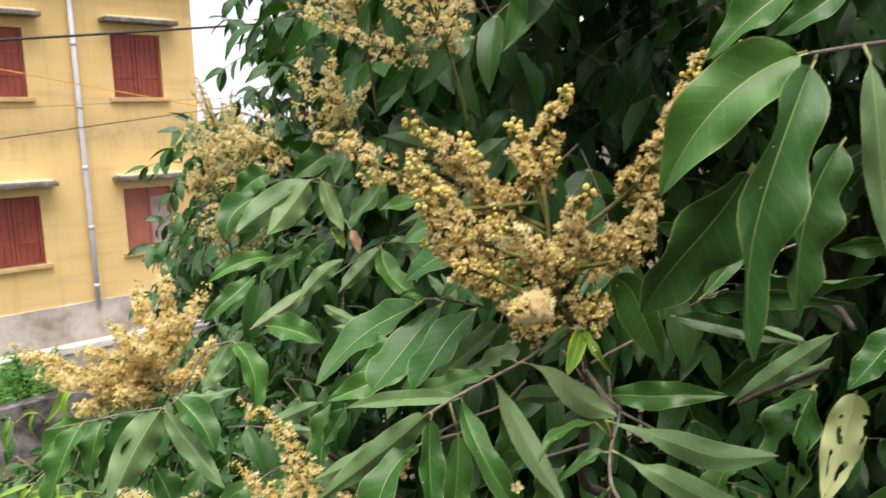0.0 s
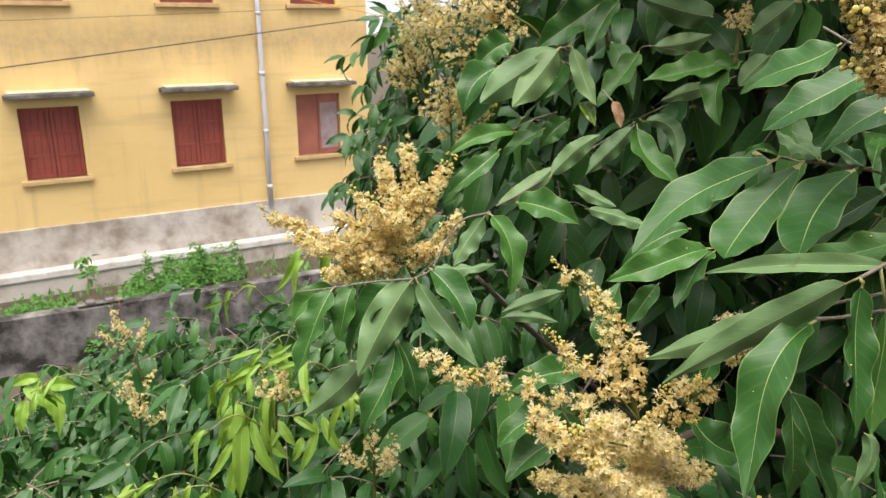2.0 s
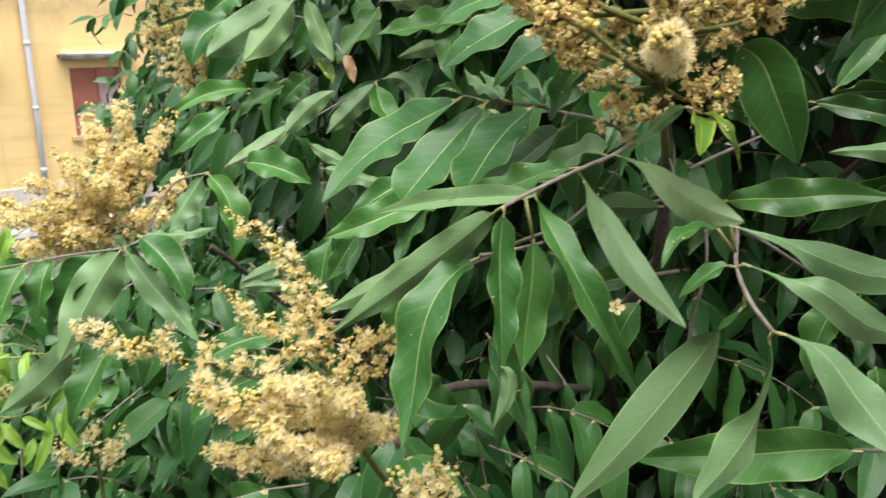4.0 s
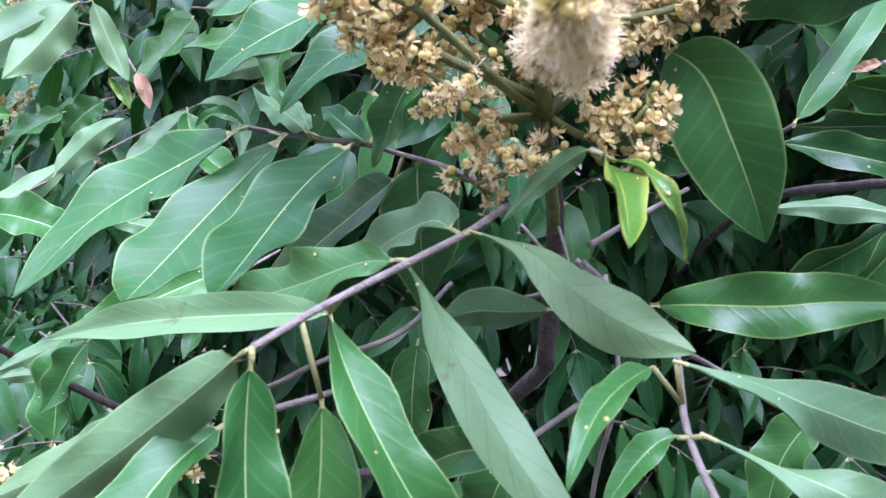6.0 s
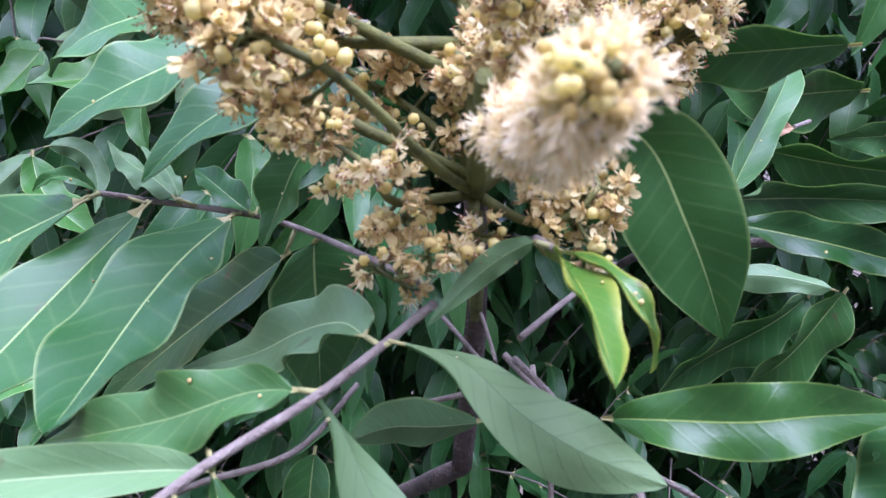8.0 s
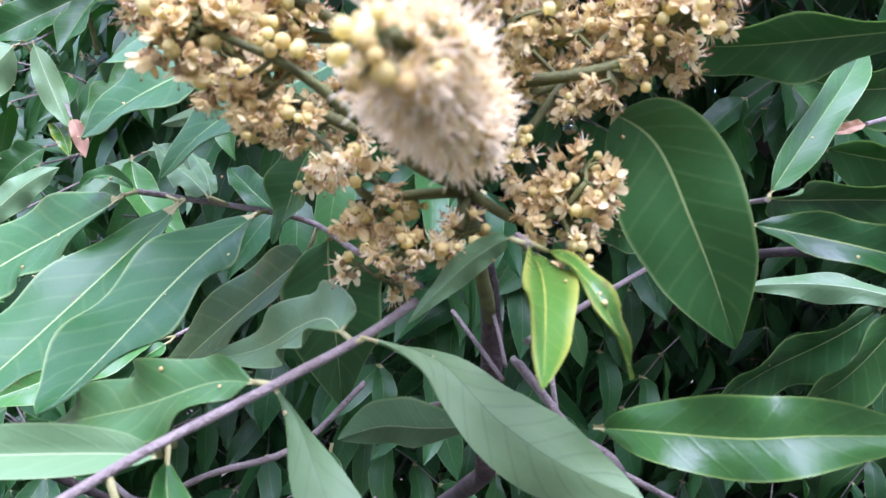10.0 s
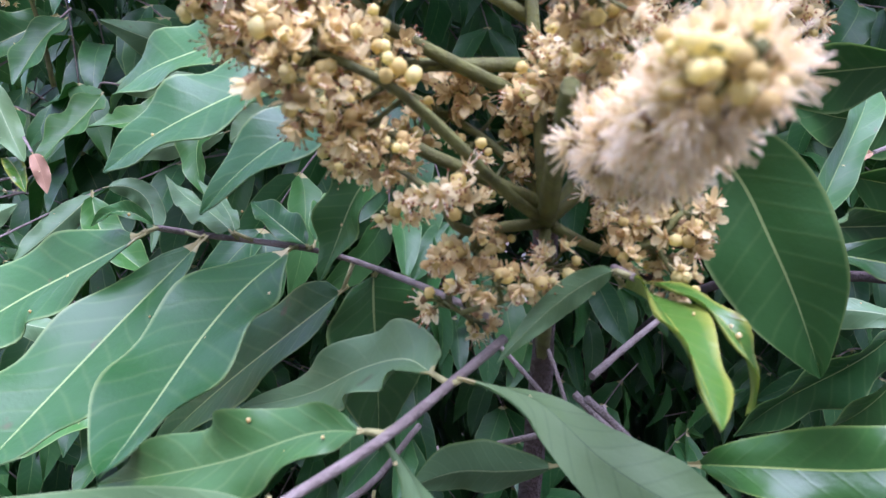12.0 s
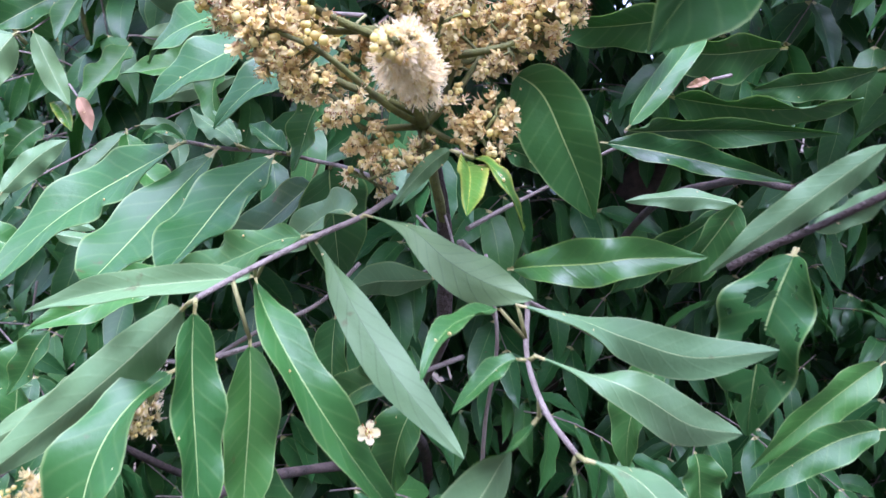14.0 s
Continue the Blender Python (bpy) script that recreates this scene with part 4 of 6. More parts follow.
twig_h = twig([(0.1138, 0.5579, 4.7076), (0.1384, 0.5740, 4.7141), (0.1757, 0.5978, 4.7230)])
shaped_leaf(twig_h, [(0.1175, 0.5132, 4.6993), (0.1272, 0.5013, 4.7048), (0.1433, 0.4876, 4.7096), (0.1581, 0.4793, 4.7132), (0.1889, 0.4744, 4.7125)], [(-0.23, -0.82, 0.52), (-0.24, -0.85, 0.48), (-0.23, -0.79, 0.57)], 0.0205, peak=0.52, wave=0.3, fold=0.25, mats=WET, label="wet leaf with a mirror-like gloss")
shaped_leaf(twig_h, [(0.1220, 0.5351, 4.7818), (0.1319, 0.5306, 4.7722), (0.1399, 0.5238, 4.7539), (0.1483, 0.5183, 4.7378), (0.1565, 0.5128, 4.7209)], [(-0.66, -0.75, 0.04), (-0.73, -0.68, -0.08), (-0.73, -0.68, -0.08)], 0.0350, peak=0.42, wave=0.06, fold=0.2)
leaf(twig_h, (0.1460, 0.5990, 4.7430), (0.1604, 0.5942, 4.7377), (0.1772, 0.5890, 4.7332), (-0.36, -0.90, -0.23), 0.0141, fold=0.35)

twig_hh = twig([(0.2489, 0.7334, 4.7061), (0.2429, 0.6665, 4.7320), (0.2542, 0.6550, 4.7415), (0.1967, 0.5621, 4.7558)])
leaf(twig_hh, (0.1992, 0.5663, 4.7554), (0.2411, 0.6002, 4.7823), (0.2981, 0.6454, 4.8235), (0.13, -0.73, 0.67), 0.0162)
leaf(twig_hh, (0.1976, 0.5620, 4.7559), (0.2322, 0.5727, 4.7622), (0.3010, 0.5306, 4.7588), (-0.24, -0.83, -0.51), 0.0217)
leaf(twig_hh, (0.2511, 0.5657, 4.8160), (0.2082, 0.5866, 4.8128), (0.1736, 0.6153, 4.8066), (-0.33, -0.65, -0.69), 0.0269, fold=0.35)
leaf(twig_hh, (0.2965, 0.6055, 4.7067), (0.2675, 0.6180, 4.6796), (0.2422, 0.6385, 4.6447), (-0.27, -0.93, -0.25), 0.0284)
leaf(twig_hh, (0.2857, 0.5787, 4.7164), (0.2718, 0.5875, 4.6901), (0.2597, 0.6054, 4.6594), (-0.31, -0.91, -0.28), 0.0272)
leaf(twig_hh, (0.1655, 0.5301, 4.7530), (0.1989, 0.5170, 4.7424), (0.2478, 0.5010, 4.7393), (-0.19, -0.81, 0.55), 0.0154, fold=0.45, wave=0.3, mats=WET, label="wet leaf with a mirror-like gloss")
leaf(twig_hh, (0.3002, 0.5947, 4.7096), (0.2724, 0.6129, 4.7125), (0.2412, 0.6303, 4.7068), (0.41, 0.63, -0.66), 0.0155, wave=0.3)

twig_k = twig([(0.1935, 0.4671, 4.7099), (0.2018, 0.4564, 4.7206), (0.2094, 0.4455, 4.7295), (0.2262, 0.4238, 4.7496)], 0.0017, 0.0014, BARK)
leaf(twig_k, (0.2421, 0.4441, 4.7644), (0.2127, 0.4577, 4.7393), (0.1899, 0.4774, 4.7038), (0.72, 0.64, -0.27), 0.0148, fold=0.35)
leaf(twig_k, (0.2090, 0.4455, 4.7291), (0.2173, 0.4352, 4.7412), (0.2300, 0.4241, 4.7554), (0.83, 0.48, -0.27), 0.0110)
leaf(twig_k, (0.2645, 0.5087, 4.7064), (0.2531, 0.5015, 4.6633), (0.2456, 0.5019, 4.6129), (-0.93, -0.31, 0.21), 0.0455, fold=0.3, eaten=0.32, label="leaf with ragged insect holes")
leaf(twig_k, (0.3655, 0.6530, 4.8058), (0.3241, 0.6658, 4.8056), (0.2810, 0.6795, 4.8065), (-0.25, -0.78, -0.57), 0.0378)
leaf(twig_k, (0.2388, 0.5618, 4.6286), (0.2215, 0.5609, 4.6033), (0.2145, 0.5537, 4.5662), (-0.84, -0.40, 0.38), 0.0258)
leaf(twig_k, (0.2390, 0.5305, 4.5898), (0.2401, 0.5265, 4.5752), (0.2424, 0.5199, 4.5520), (-0.10, -0.96, 0.26), 0.0245)
leaf(twig_k, (0.2410, 0.5973, 4.7728), (0.2794, 0.5744, 4.7721), (0.3301, 0.5490, 4.7765), (-0.36, -0.72, -0.59), 0.0294)
leaf(twig_k, (0.4225, 0.5851, 4.6059), (0.3829, 0.5897, 4.5749), (0.3350, 0.5939, 4.5325), (-0.34, -0.89, 0.30), 0.0288)
leaf(twig_k, (0.4044, 0.5604, 4.5709), (0.3633, 0.5692, 4.5549), (0.3176, 0.5759, 4.5248), (-0.32, -0.90, 0.30), 0.0277)
leaf(twig_k, (0.4274, 0.6313, 4.7959), (0.3812, 0.6442, 4.7901), (0.3414, 0.6534, 4.7773), (-0.13, -0.89, -0.44), 0.0239)

twig_n = twig([(0.2332, 0.3717, 4.9329), (0.2118, 0.3815, 4.9309), (0.1866, 0.3910, 4.9274)])
leaf(twig_n, (0.1861, 0.3912, 4.9282), (0.1476, 0.3919, 4.9041), (0.1159, 0.3983, 4.8551), (-0.40, -0.90, 0.10), 0.0380, fold=0.3)
leaf(twig_n, (0.1903, 0.3908, 4.9259), (0.1496, 0.3585, 4.8597), (0.1484, 0.3442, 4.7806), (0.31, -0.93, 0.21), 0.0367, fold=0.4)
leaf(twig_n, (0.2154, 0.4037, 4.8847), (0.1915, 0.3953, 4.8386), (0.1883, 0.3857, 4.7853), (0.23, -0.97, 0.11), 0.0344, fold=0.4)
leaf(twig_n, (0.2060, 0.3702, 4.9247), (0.2054, 0.3514, 4.8768), (0.2120, 0.3421, 4.8249), (0.36, 0.90, -0.23), 0.0149)
leaf(twig_n, (0.1664, 0.4013, 4.8715), (0.1360, 0.4037, 4.8288), (0.1100, 0.4066, 4.7883), (0.22, -0.95, -0.21), 0.0457, fold=0.35)
leaf(twig_n, (0.2347, 0.4397, 4.9718), (0.2092, 0.4364, 4.9535), (0.1919, 0.4444, 4.9417), (-0.41, -0.79, 0.46), 0.0213)
leaf(twig_n, (0.2380, 0.4723, 4.9838), (0.2004, 0.4670, 4.9543), (0.1636, 0.4729, 4.9306), (-0.35, -0.80, 0.48), 0.0328)
leaf(twig_n, (0.2046, 0.3190, 4.8096), (0.1919, 0.3155, 4.7902), (0.1768, 0.3133, 4.7783), (-0.63, -0.45, 0.64), 0.0152)
leaf(twig_n, (0.1862, 0.3227, 4.7740), (0.1818, 0.3187, 4.7519), (0.1698, 0.3133, 4.7219), (0.48, 0.82, -0.30), 0.0193, eaten=0.3, label="leaf with ragged insect holes", mats=PALE)

twig_m = twig([(-0.3482, 0.8759, 4.5486), (-0.4016, 0.8738, 4.5412), (-0.4462, 0.8728, 4.5318), (-0.4920, 0.8720, 4.5236)])
leaf(twig_m, (-0.3494, 0.8753, 4.5473), (-0.3756, 0.8479, 4.5085), (-0.4026, 0.8233, 4.4438), (-0.25, 0.91, -0.33), 0.0524)
leaf(twig_m, (-0.3720, 0.8895, 4.5389), (-0.4017, 0.8713, 4.4973), (-0.4283, 0.8640, 4.4548), (-0.24, -0.87, 0.43), 0.0450)
leaf(twig_m, (-0.4429, 0.8638, 4.5351), (-0.4567, 0.8375, 4.4916), (-0.4784, 0.8169, 4.4367), (-0.13, -0.88, 0.47), 0.0403)
leaf(twig_m, (-0.4224, 0.8785, 4.5352), (-0.4269, 0.8586, 4.5070), (-0.4338, 0.8479, 4.4755), (-0.16, -0.87, 0.47), 0.0341)
leaf(twig_m, (-0.4465, 0.8830, 4.5305), (-0.4784, 0.8808, 4.5087), (-0.4988, 0.8698, 4.4851), (-0.20, -0.86, 0.48), 0.0307)
leaf(twig_m, (-0.4139, 0.8724, 4.4379), (-0.4417, 0.8576, 4.4064), (-0.4795, 0.8407, 4.3748), (-0.16, 0.94, -0.30), 0.0406)
leaf(twig_m, (-0.3708, 0.8699, 4.4722), (-0.3774, 0.8423, 4.4195), (-0.4010, 0.8229, 4.3702), (-0.24, -0.85, 0.46), 0.0415)
leaf(twig_m, (-0.3775, 0.9063, 4.4564), (-0.3628, 0.8984, 4.4199), (-0.3508, 0.8895, 4.3822), (0.67, -0.64, 0.38), 0.0408)

twig_m2 = twig([(-0.2643, 0.9145, 4.6227), (-0.3015, 0.9033, 4.6099), (-0.3268, 0.8838, 4.5612), (-0.3482, 0.8759, 4.5486)])
leaf(twig_m2, (-0.2641, 0.9042, 4.6238), (-0.2452, 0.8861, 4.5862), (-0.2351, 0.8733, 4.5366), (0.52, -0.73, 0.43), 0.0343)
leaf(twig_m2, (-0.2692, 0.9127, 4.6202), (-0.2925, 0.8990, 4.5895), (-0.3033, 0.8885, 4.5615), (0.05, 0.91, -0.41), 0.0281)
leaf(twig_m2, (-0.3249, 0.8752, 4.5667), (-0.2948, 0.8708, 4.5675), (-0.2517, 0.8805, 4.5716), (0.02, 0.54, -0.84), 0.0178, wave=0.4)
leaf(twig_m2, (-0.3434, 0.8671, 4.5518), (-0.3087, 0.8404, 4.5105), (-0.2624, 0.8257, 4.4661), (-0.27, 0.74, -0.62), 0.0297)
leaf(twig_m2, (-0.3270, 0.8643, 4.5672), (-0.2960, 0.8519, 4.5406), (-0.2742, 0.8353, 4.5062), (0.43, -0.62, 0.66), 0.0389)

twig_m3 = twig([(-0.1303, 1.2725, 4.8806), (-0.1673, 1.2296, 4.8323), (-0.1926, 1.1953, 4.8051), (-0.2079, 1.1906, 4.7995)])
leaf(twig_m3, (-0.2056, 1.1915, 4.8011), (-0.2608, 1.1500, 4.7694), (-0.3078, 1.1074, 4.7286), (-0.47, 0.83, -0.30), 0.0548)
leaf(twig_m3, (-0.2073, 1.1802, 4.7997), (-0.2353, 1.1544, 4.7674), (-0.2656, 1.1243, 4.7222), (-0.33, 0.87, -0.38), 0.0485)
leaf(twig_m3, (-0.2796, 1.2214, 4.8076), (-0.3032, 1.2131, 4.7954), (-0.3324, 1.2002, 4.7713), (-0.00, -0.86, 0.51), 0.0487)
leaf(twig_m3, (-0.2910, 1.1882, 4.7749), (-0.3238, 1.1647, 4.7534), (-0.3366, 1.1391, 4.7117), (-0.02, -0.78, 0.62), 0.0501)
leaf(twig_m3, (-0.1902, 1.1744, 4.8046), (-0.1712, 1.1556, 4.7648), (-0.1517, 1.1370, 4.7250), (-0.03, 0.90, -0.44), 0.0283)
leaf(twig_m3, (-0.0947, 1.2329, 4.7956), (-0.1211, 1.2056, 4.7569), (-0.1501, 1.1780, 4.7190), (-0.17, -0.74, 0.65), 0.0419)
leaf(twig_m3, (-0.1419, 1.2678, 4.8725), (-0.1956, 1.2346, 4.8322), (-0.2409, 1.2056, 4.8004), (0.07, -0.80, 0.59), 0.0557)
leaf(twig_m3, (-0.1263, 1.2268, 4.8670), (-0.1511, 1.1998, 4.8284), (-0.1680, 1.1757, 4.7943), (-0.17, -0.76, 0.63), 0.0358)

twig_m4 = twig([(0.0462, 1.1552, 4.7980), (-0.0010, 1.1651, 4.7912), (-0.0817, 1.1740, 4.8031), (-0.0964, 1.2016, 4.7986)])
leaf(twig_m4, (-0.0817, 1.1740, 4.8031), (-0.0425, 1.1607, 4.8038), (-0.0058, 1.1617, 4.8187), (0.16, 0.99, -0.00), 0.0316)
leaf(twig_m4, (0.0289, 1.1483, 4.7865), (-0.0293, 1.1223, 4.7730), (-0.0935, 1.0957, 4.7617), (0.22, -0.78, 0.59), 0.0430)
leaf(twig_m4, (0.0303, 1.1634, 4.7648), (-0.0202, 1.1479, 4.7462), (-0.0672, 1.1347, 4.7328), (-0.09, 0.86, -0.50), 0.0256)
leaf(twig_m4, (0.0322, 1.1381, 4.7855), (0.0013, 1.1117, 4.7530), (0.0057, 1.0879, 4.7057), (-0.46, -0.67, 0.58), 0.0393)
leaf(twig_m4, (0.0675, 1.1472, 4.7928), (0.0492, 1.1390, 4.7772), (0.0293, 1.1281, 4.7539), (-0.10, 0.93, -0.36), 0.0350)
leaf(twig_m4, (0.0998, 1.1849, 4.8622), (0.0700, 1.1619, 4.8405), (0.0429, 1.1498, 4.8178), (-0.26, 0.89, -0.37), 0.0365)
leaf(twig_m4, (0.0030, 1.2339, 4.8413), (-0.0289, 1.2316, 4.8546), (-0.0994, 1.2214, 4.8668), (-0.10, 0.99, 0.08), 0.0474)

twig_m5 = twig([(-0.2696, 1.0049, 4.6089), (-0.2316, 1.0491, 4.6253), (-0.1407, 1.1555, 4.6730), (-0.0945, 1.2035, 4.6965)])
leaf(twig_m5, (-0.2065, 1.0478, 4.6402), (-0.1747, 1.0532, 4.6728), (-0.1436, 1.0658, 4.6947), (-0.09, 0.97, -0.21), 0.0289)
leaf(twig_m5, (-0.1997, 1.0841, 4.6506), (-0.2317, 1.0495, 4.6267), (-0.2690, 1.0158, 4.6095), (-0.37, 0.72, -0.59), 0.0269)
leaf(twig_m5, (-0.0973, 1.1709, 4.6962), (-0.1264, 1.1455, 4.6655), (-0.1608, 1.1182, 4.6325), (-0.26, 0.86, -0.45), 0.0313)
leaf(twig_m5, (-0.0959, 1.1409, 4.7012), (-0.0745, 1.1095, 4.6532), (-0.0310, 1.0874, 4.6216), (0.14, -0.76, 0.63), 0.0392)
leaf(twig_m5, (-0.0880, 1.1534, 4.7024), (-0.0531, 1.1463, 4.6913), (-0.0419, 1.1240, 4.6446), (0.23, 0.93, -0.29), 0.0261)
leaf(twig_m5, (-0.2434, 0.9916, 4.6183), (-0.2041, 0.9777, 4.6171), (-0.1630, 0.9698, 4.5990), (-0.03, -0.72, 0.69), 0.0419)
leaf(twig_m5, (-0.1587, 1.0258, 4.6059), (-0.1149, 1.0214, 4.5978), (-0.0746, 1.0157, 4.5878), (-0.02, 0.84, -0.55), 0.0226)
leaf(twig_m5, (-0.1752, 1.0514, 4.6314), (-0.1478, 1.0427, 4.6197), (-0.1188, 1.0342, 4.6077), (0.01, 0.82, -0.57), 0.0184)
leaf(twig_m5, (-0.2749, 1.0756, 4.6715), (-0.3031, 1.0508, 4.6426), (-0.3394, 1.0250, 4.6157), (0.01, -0.74, 0.67), 0.0304)
leaf(twig_m5, (-0.2595, 1.1363, 4.6870), (-0.3038, 1.1143, 4.6780), (-0.3504, 1.0888, 4.6588), (0.20, -0.75, 0.63), 0.0301)
leaf(twig_m5, (-0.2231, 1.1757, 4.6882), (-0.2522, 1.1650, 4.6716), (-0.2824, 1.1513, 4.6455), (-0.08, -0.81, 0.58), 0.0294)
leaf(twig_m5, (-0.1896, 1.2067, 4.6988), (-0.2103, 1.1973, 4.6811), (-0.2307, 1.1866, 4.6587), (-0.16, -0.81, 0.57), 0.0375)
leaf(twig_m5, (-0.1800, 1.0396, 4.4882), (-0.2233, 1.0267, 4.4733), (-0.2608, 1.0153, 4.4600), (-0.15, 0.92, -0.37), 0.0226)
leaf(twig_m5, (-0.2604, 1.0134, 4.4535), (-0.2257, 1.0204, 4.4538), (-0.1861, 1.0261, 4.4470), (-0.19, 0.92, -0.36), 0.0181)

twig_p = twig([(-0.1027, 0.7099, 4.5424), (-0.1321, 0.6840, 4.5459), (-0.1535, 0.6609, 4.5181)])
leaf(twig_p, (-0.1368, 0.6723, 4.5456), (-0.1779, 0.6537, 4.5460), (-0.2106, 0.6334, 4.5351), (0.15, -0.51, 0.84), 0.0275)
leaf(twig_p, (-0.1558, 0.6604, 4.5181), (-0.1928, 0.6398, 4.5091), (-0.2142, 0.6204, 4.4937), (-0.02, -0.50, 0.87), 0.0264)
leaf(twig_p, (-0.1496, 0.6637, 4.4893), (-0.1811, 0.6434, 4.4778), (-0.2070, 0.6226, 4.4606), (-0.09, -0.48, 0.87), 0.0333)
leaf(twig_p, (-0.1308, 0.7252, 4.5410), (-0.1264, 0.7356, 4.5730), (-0.1189, 0.7462, 4.6035), (-0.50, -0.79, 0.36), 0.0313)
leaf(twig_p, (-0.0568, 0.6683, 4.5150), (-0.0371, 0.6656, 4.4928), (-0.0113, 0.6680, 4.4841), (0.41, -0.67, 0.61), 0.0380)

twig_p6 = twig([(-0.0232, 0.8423, 4.6135), (-0.0007, 0.8697, 4.6193)])
leaf(twig_p6, (-0.0304, 0.8311, 4.6162), (-0.0823, 0.8073, 4.6063), (-0.1309, 0.7826, 4.5911), (0.10, -0.62, 0.78), 0.0348)
leaf(twig_p6, (-0.0253, 0.8313, 4.6136), (-0.0480, 0.8099, 4.5924), (-0.0644, 0.7881, 4.5658), (-0.31, -0.56, 0.77), 0.0298)
leaf(twig_p6, (-0.0453, 0.8731, 4.6246), (-0.0791, 0.8630, 4.6130), (-0.1148, 0.8484, 4.5873), (-0.14, -0.69, 0.71), 0.0279)
leaf(twig_p6, (0.0050, 0.6318, 4.5655), (0.0263, 0.6240, 4.5252), (0.0458, 0.6146, 4.4809), (0.31, -0.89, 0.33), 0.0286)
leaf(twig_p6, (0.0192, 0.6678, 4.5343), (0.0215, 0.6579, 4.4996), (0.0200, 0.6447, 4.4563), (0.23, -0.93, 0.28), 0.0256)

twig_stub = twig([(-0.1747, 1.1733, 4.7209), (-0.1647, 1.1733, 4.7209)])
leaf(twig_stub, (-0.1746, 1.1746, 4.7264), (-0.1637, 1.1572, 4.7130), (-0.1515, 1.1388, 4.6969), (-0.05, -0.65, 0.76), 0.0193, mats=HALF_YOUNG)

twig_young = twig([(-0.5674, 1.2484, 4.1974), (-0.6564, 1.1992, 4.1625), (-0.7161, 1.1910, 4.1744), (-0.7711, 1.1849, 4.1902)], 0.0014, 0.0009, PETIOLE, "young_twig", "twig of drooping young yellow-green leaves")
leaf(twig_young, (-0.7479, 1.1867, 4.1808), (-0.7409, 1.1547, 4.1046), (-0.7375, 1.1313, 4.0236), (0.28, -0.90, 0.34), 0.0323, fold=0.35, wave=0.12, mats=YOUNG)
leaf(twig_young, (-0.7580, 1.1861, 4.1855), (-0.7590, 1.1668, 4.1568), (-0.7833, 1.1486, 4.1118), (0.22, -0.90, 0.38), 0.0363, fold=0.35, wave=0.12, mats=YOUNG)
leaf(twig_young, (-0.7568, 1.1677, 4.1230), (-0.7695, 1.1462, 4.0947), (-0.7960, 1.1290, 4.0544), (0.18, -0.90, 0.40), 0.0171, fold=0.35, wave=0.12, mats=YOUNG)
leaf(twig_young, (-0.7254, 1.1869, 4.1666), (-0.7114, 1.1635, 4.1144), (-0.6623, 1.1542, 4.0510), (0.55, -0.67, 0.49), 0.0181, fold=0.35, wave=0.12, mats=YOUNG)
leaf(twig_young, (-0.7087, 1.1902, 4.1668), (-0.6887, 1.1709, 4.1242), (-0.6555, 1.1684, 4.0940), (0.50, -0.66, 0.56), 0.0262, fold=0.35, wave=0.12, mats=YOUNG)
leaf(twig_young, (-0.6706, 1.1944, 4.1556), (-0.6792, 1.1742, 4.1290), (-0.6950, 1.1631, 4.1022), (0.17, -0.88, 0.44), 0.0151, fold=0.35, wave=0.12, mats=YOUNG)
leaf(twig_young, (-0.6188, 1.2053, 4.1580), (-0.6150, 1.1827, 4.1154), (-0.6380, 1.1634, 4.0655), (0.14, -0.91, 0.39), 0.0192, fold=0.35, wave=0.12, mats=YOUNG)
leaf(twig_young, (-0.6055, 1.2100, 4.1649), (-0.5822, 1.1950, 4.1347), (-0.5585, 1.1895, 4.1007), (0.45, -0.71, 0.55), 0.0202, fold=0.35, wave=0.12, mats=YOUNG)
leaf(twig_young, (-0.7750, 1.1884, 4.2045), (-0.7765, 1.1718, 4.1853), (-0.7855, 1.1623, 4.1594), (0.27, -0.86, 0.44), 0.0161, fold=0.35, wave=0.12, mats=YOUNG)
leaf(twig_young, (-0.7395, 1.2035, 4.2318), (-0.7314, 1.1879, 4.2095), (-0.7319, 1.1815, 4.1886), (0.25, -0.84, 0.47), 0.0141, fold=0.35, wave=0.12, mats=YOUNG)
leaf(twig_young, (-0.7362, 1.1676, 4.1088), (-0.7481, 1.1419, 4.0664), (-0.7540, 1.1237, 4.0091), (0.23, -0.91, 0.36), 0.0222, fold=0.35, wave=0.12, mats=YOUNG)
leaf(twig_young, (-0.6393, 1.1921, 4.1271), (-0.6390, 1.1765, 4.1103), (-0.6492, 1.1679, 4.0883), (0.17, -0.86, 0.49), 0.0171, fold=0.35, wave=0.12, mats=YOUNG)
leaf(twig_young, (-0.7209, 1.1678, 4.0994), (-0.6955, 1.1567, 4.0812), (-0.6696, 1.1548, 4.0576), (0.40, -0.62, 0.68), 0.0262, fold=0.35, wave=0.12, mats=YOUNG)
leaf(twig_young, (-0.6930, 1.2020, 4.1957), (-0.7003, 1.1856, 4.1812), (-0.7104, 1.1765, 4.1573), (0.21, -0.86, 0.47), 0.0181, fold=0.35, wave=0.12, mats=YOUNG)
leaf(twig_young, (-0.6562, 1.1984, 4.1596), (-0.6322, 1.1907, 4.1533), (-0.6067, 1.1906, 4.1364), (0.22, -0.68, 0.70), 0.0141, fold=0.35, wave=0.12, mats=YOUNG)
leaf(twig_young, (-0.6855, 1.1920, 4.1574), (-0.6650, 1.1784, 4.1339), (-0.6442, 1.1769, 4.1151), (0.41, -0.65, 0.64), 0.0181, fold=0.35, wave=0.12, mats=YOUNG)
leaf(twig_young, (-0.5612, 1.2311, 4.2067), (-0.5549, 1.2175, 4.1922), (-0.5504, 1.2113, 4.1684), (0.44, -0.74, 0.51), 0.0343, fold=0.35, wave=0.12, mats=YOUNG)

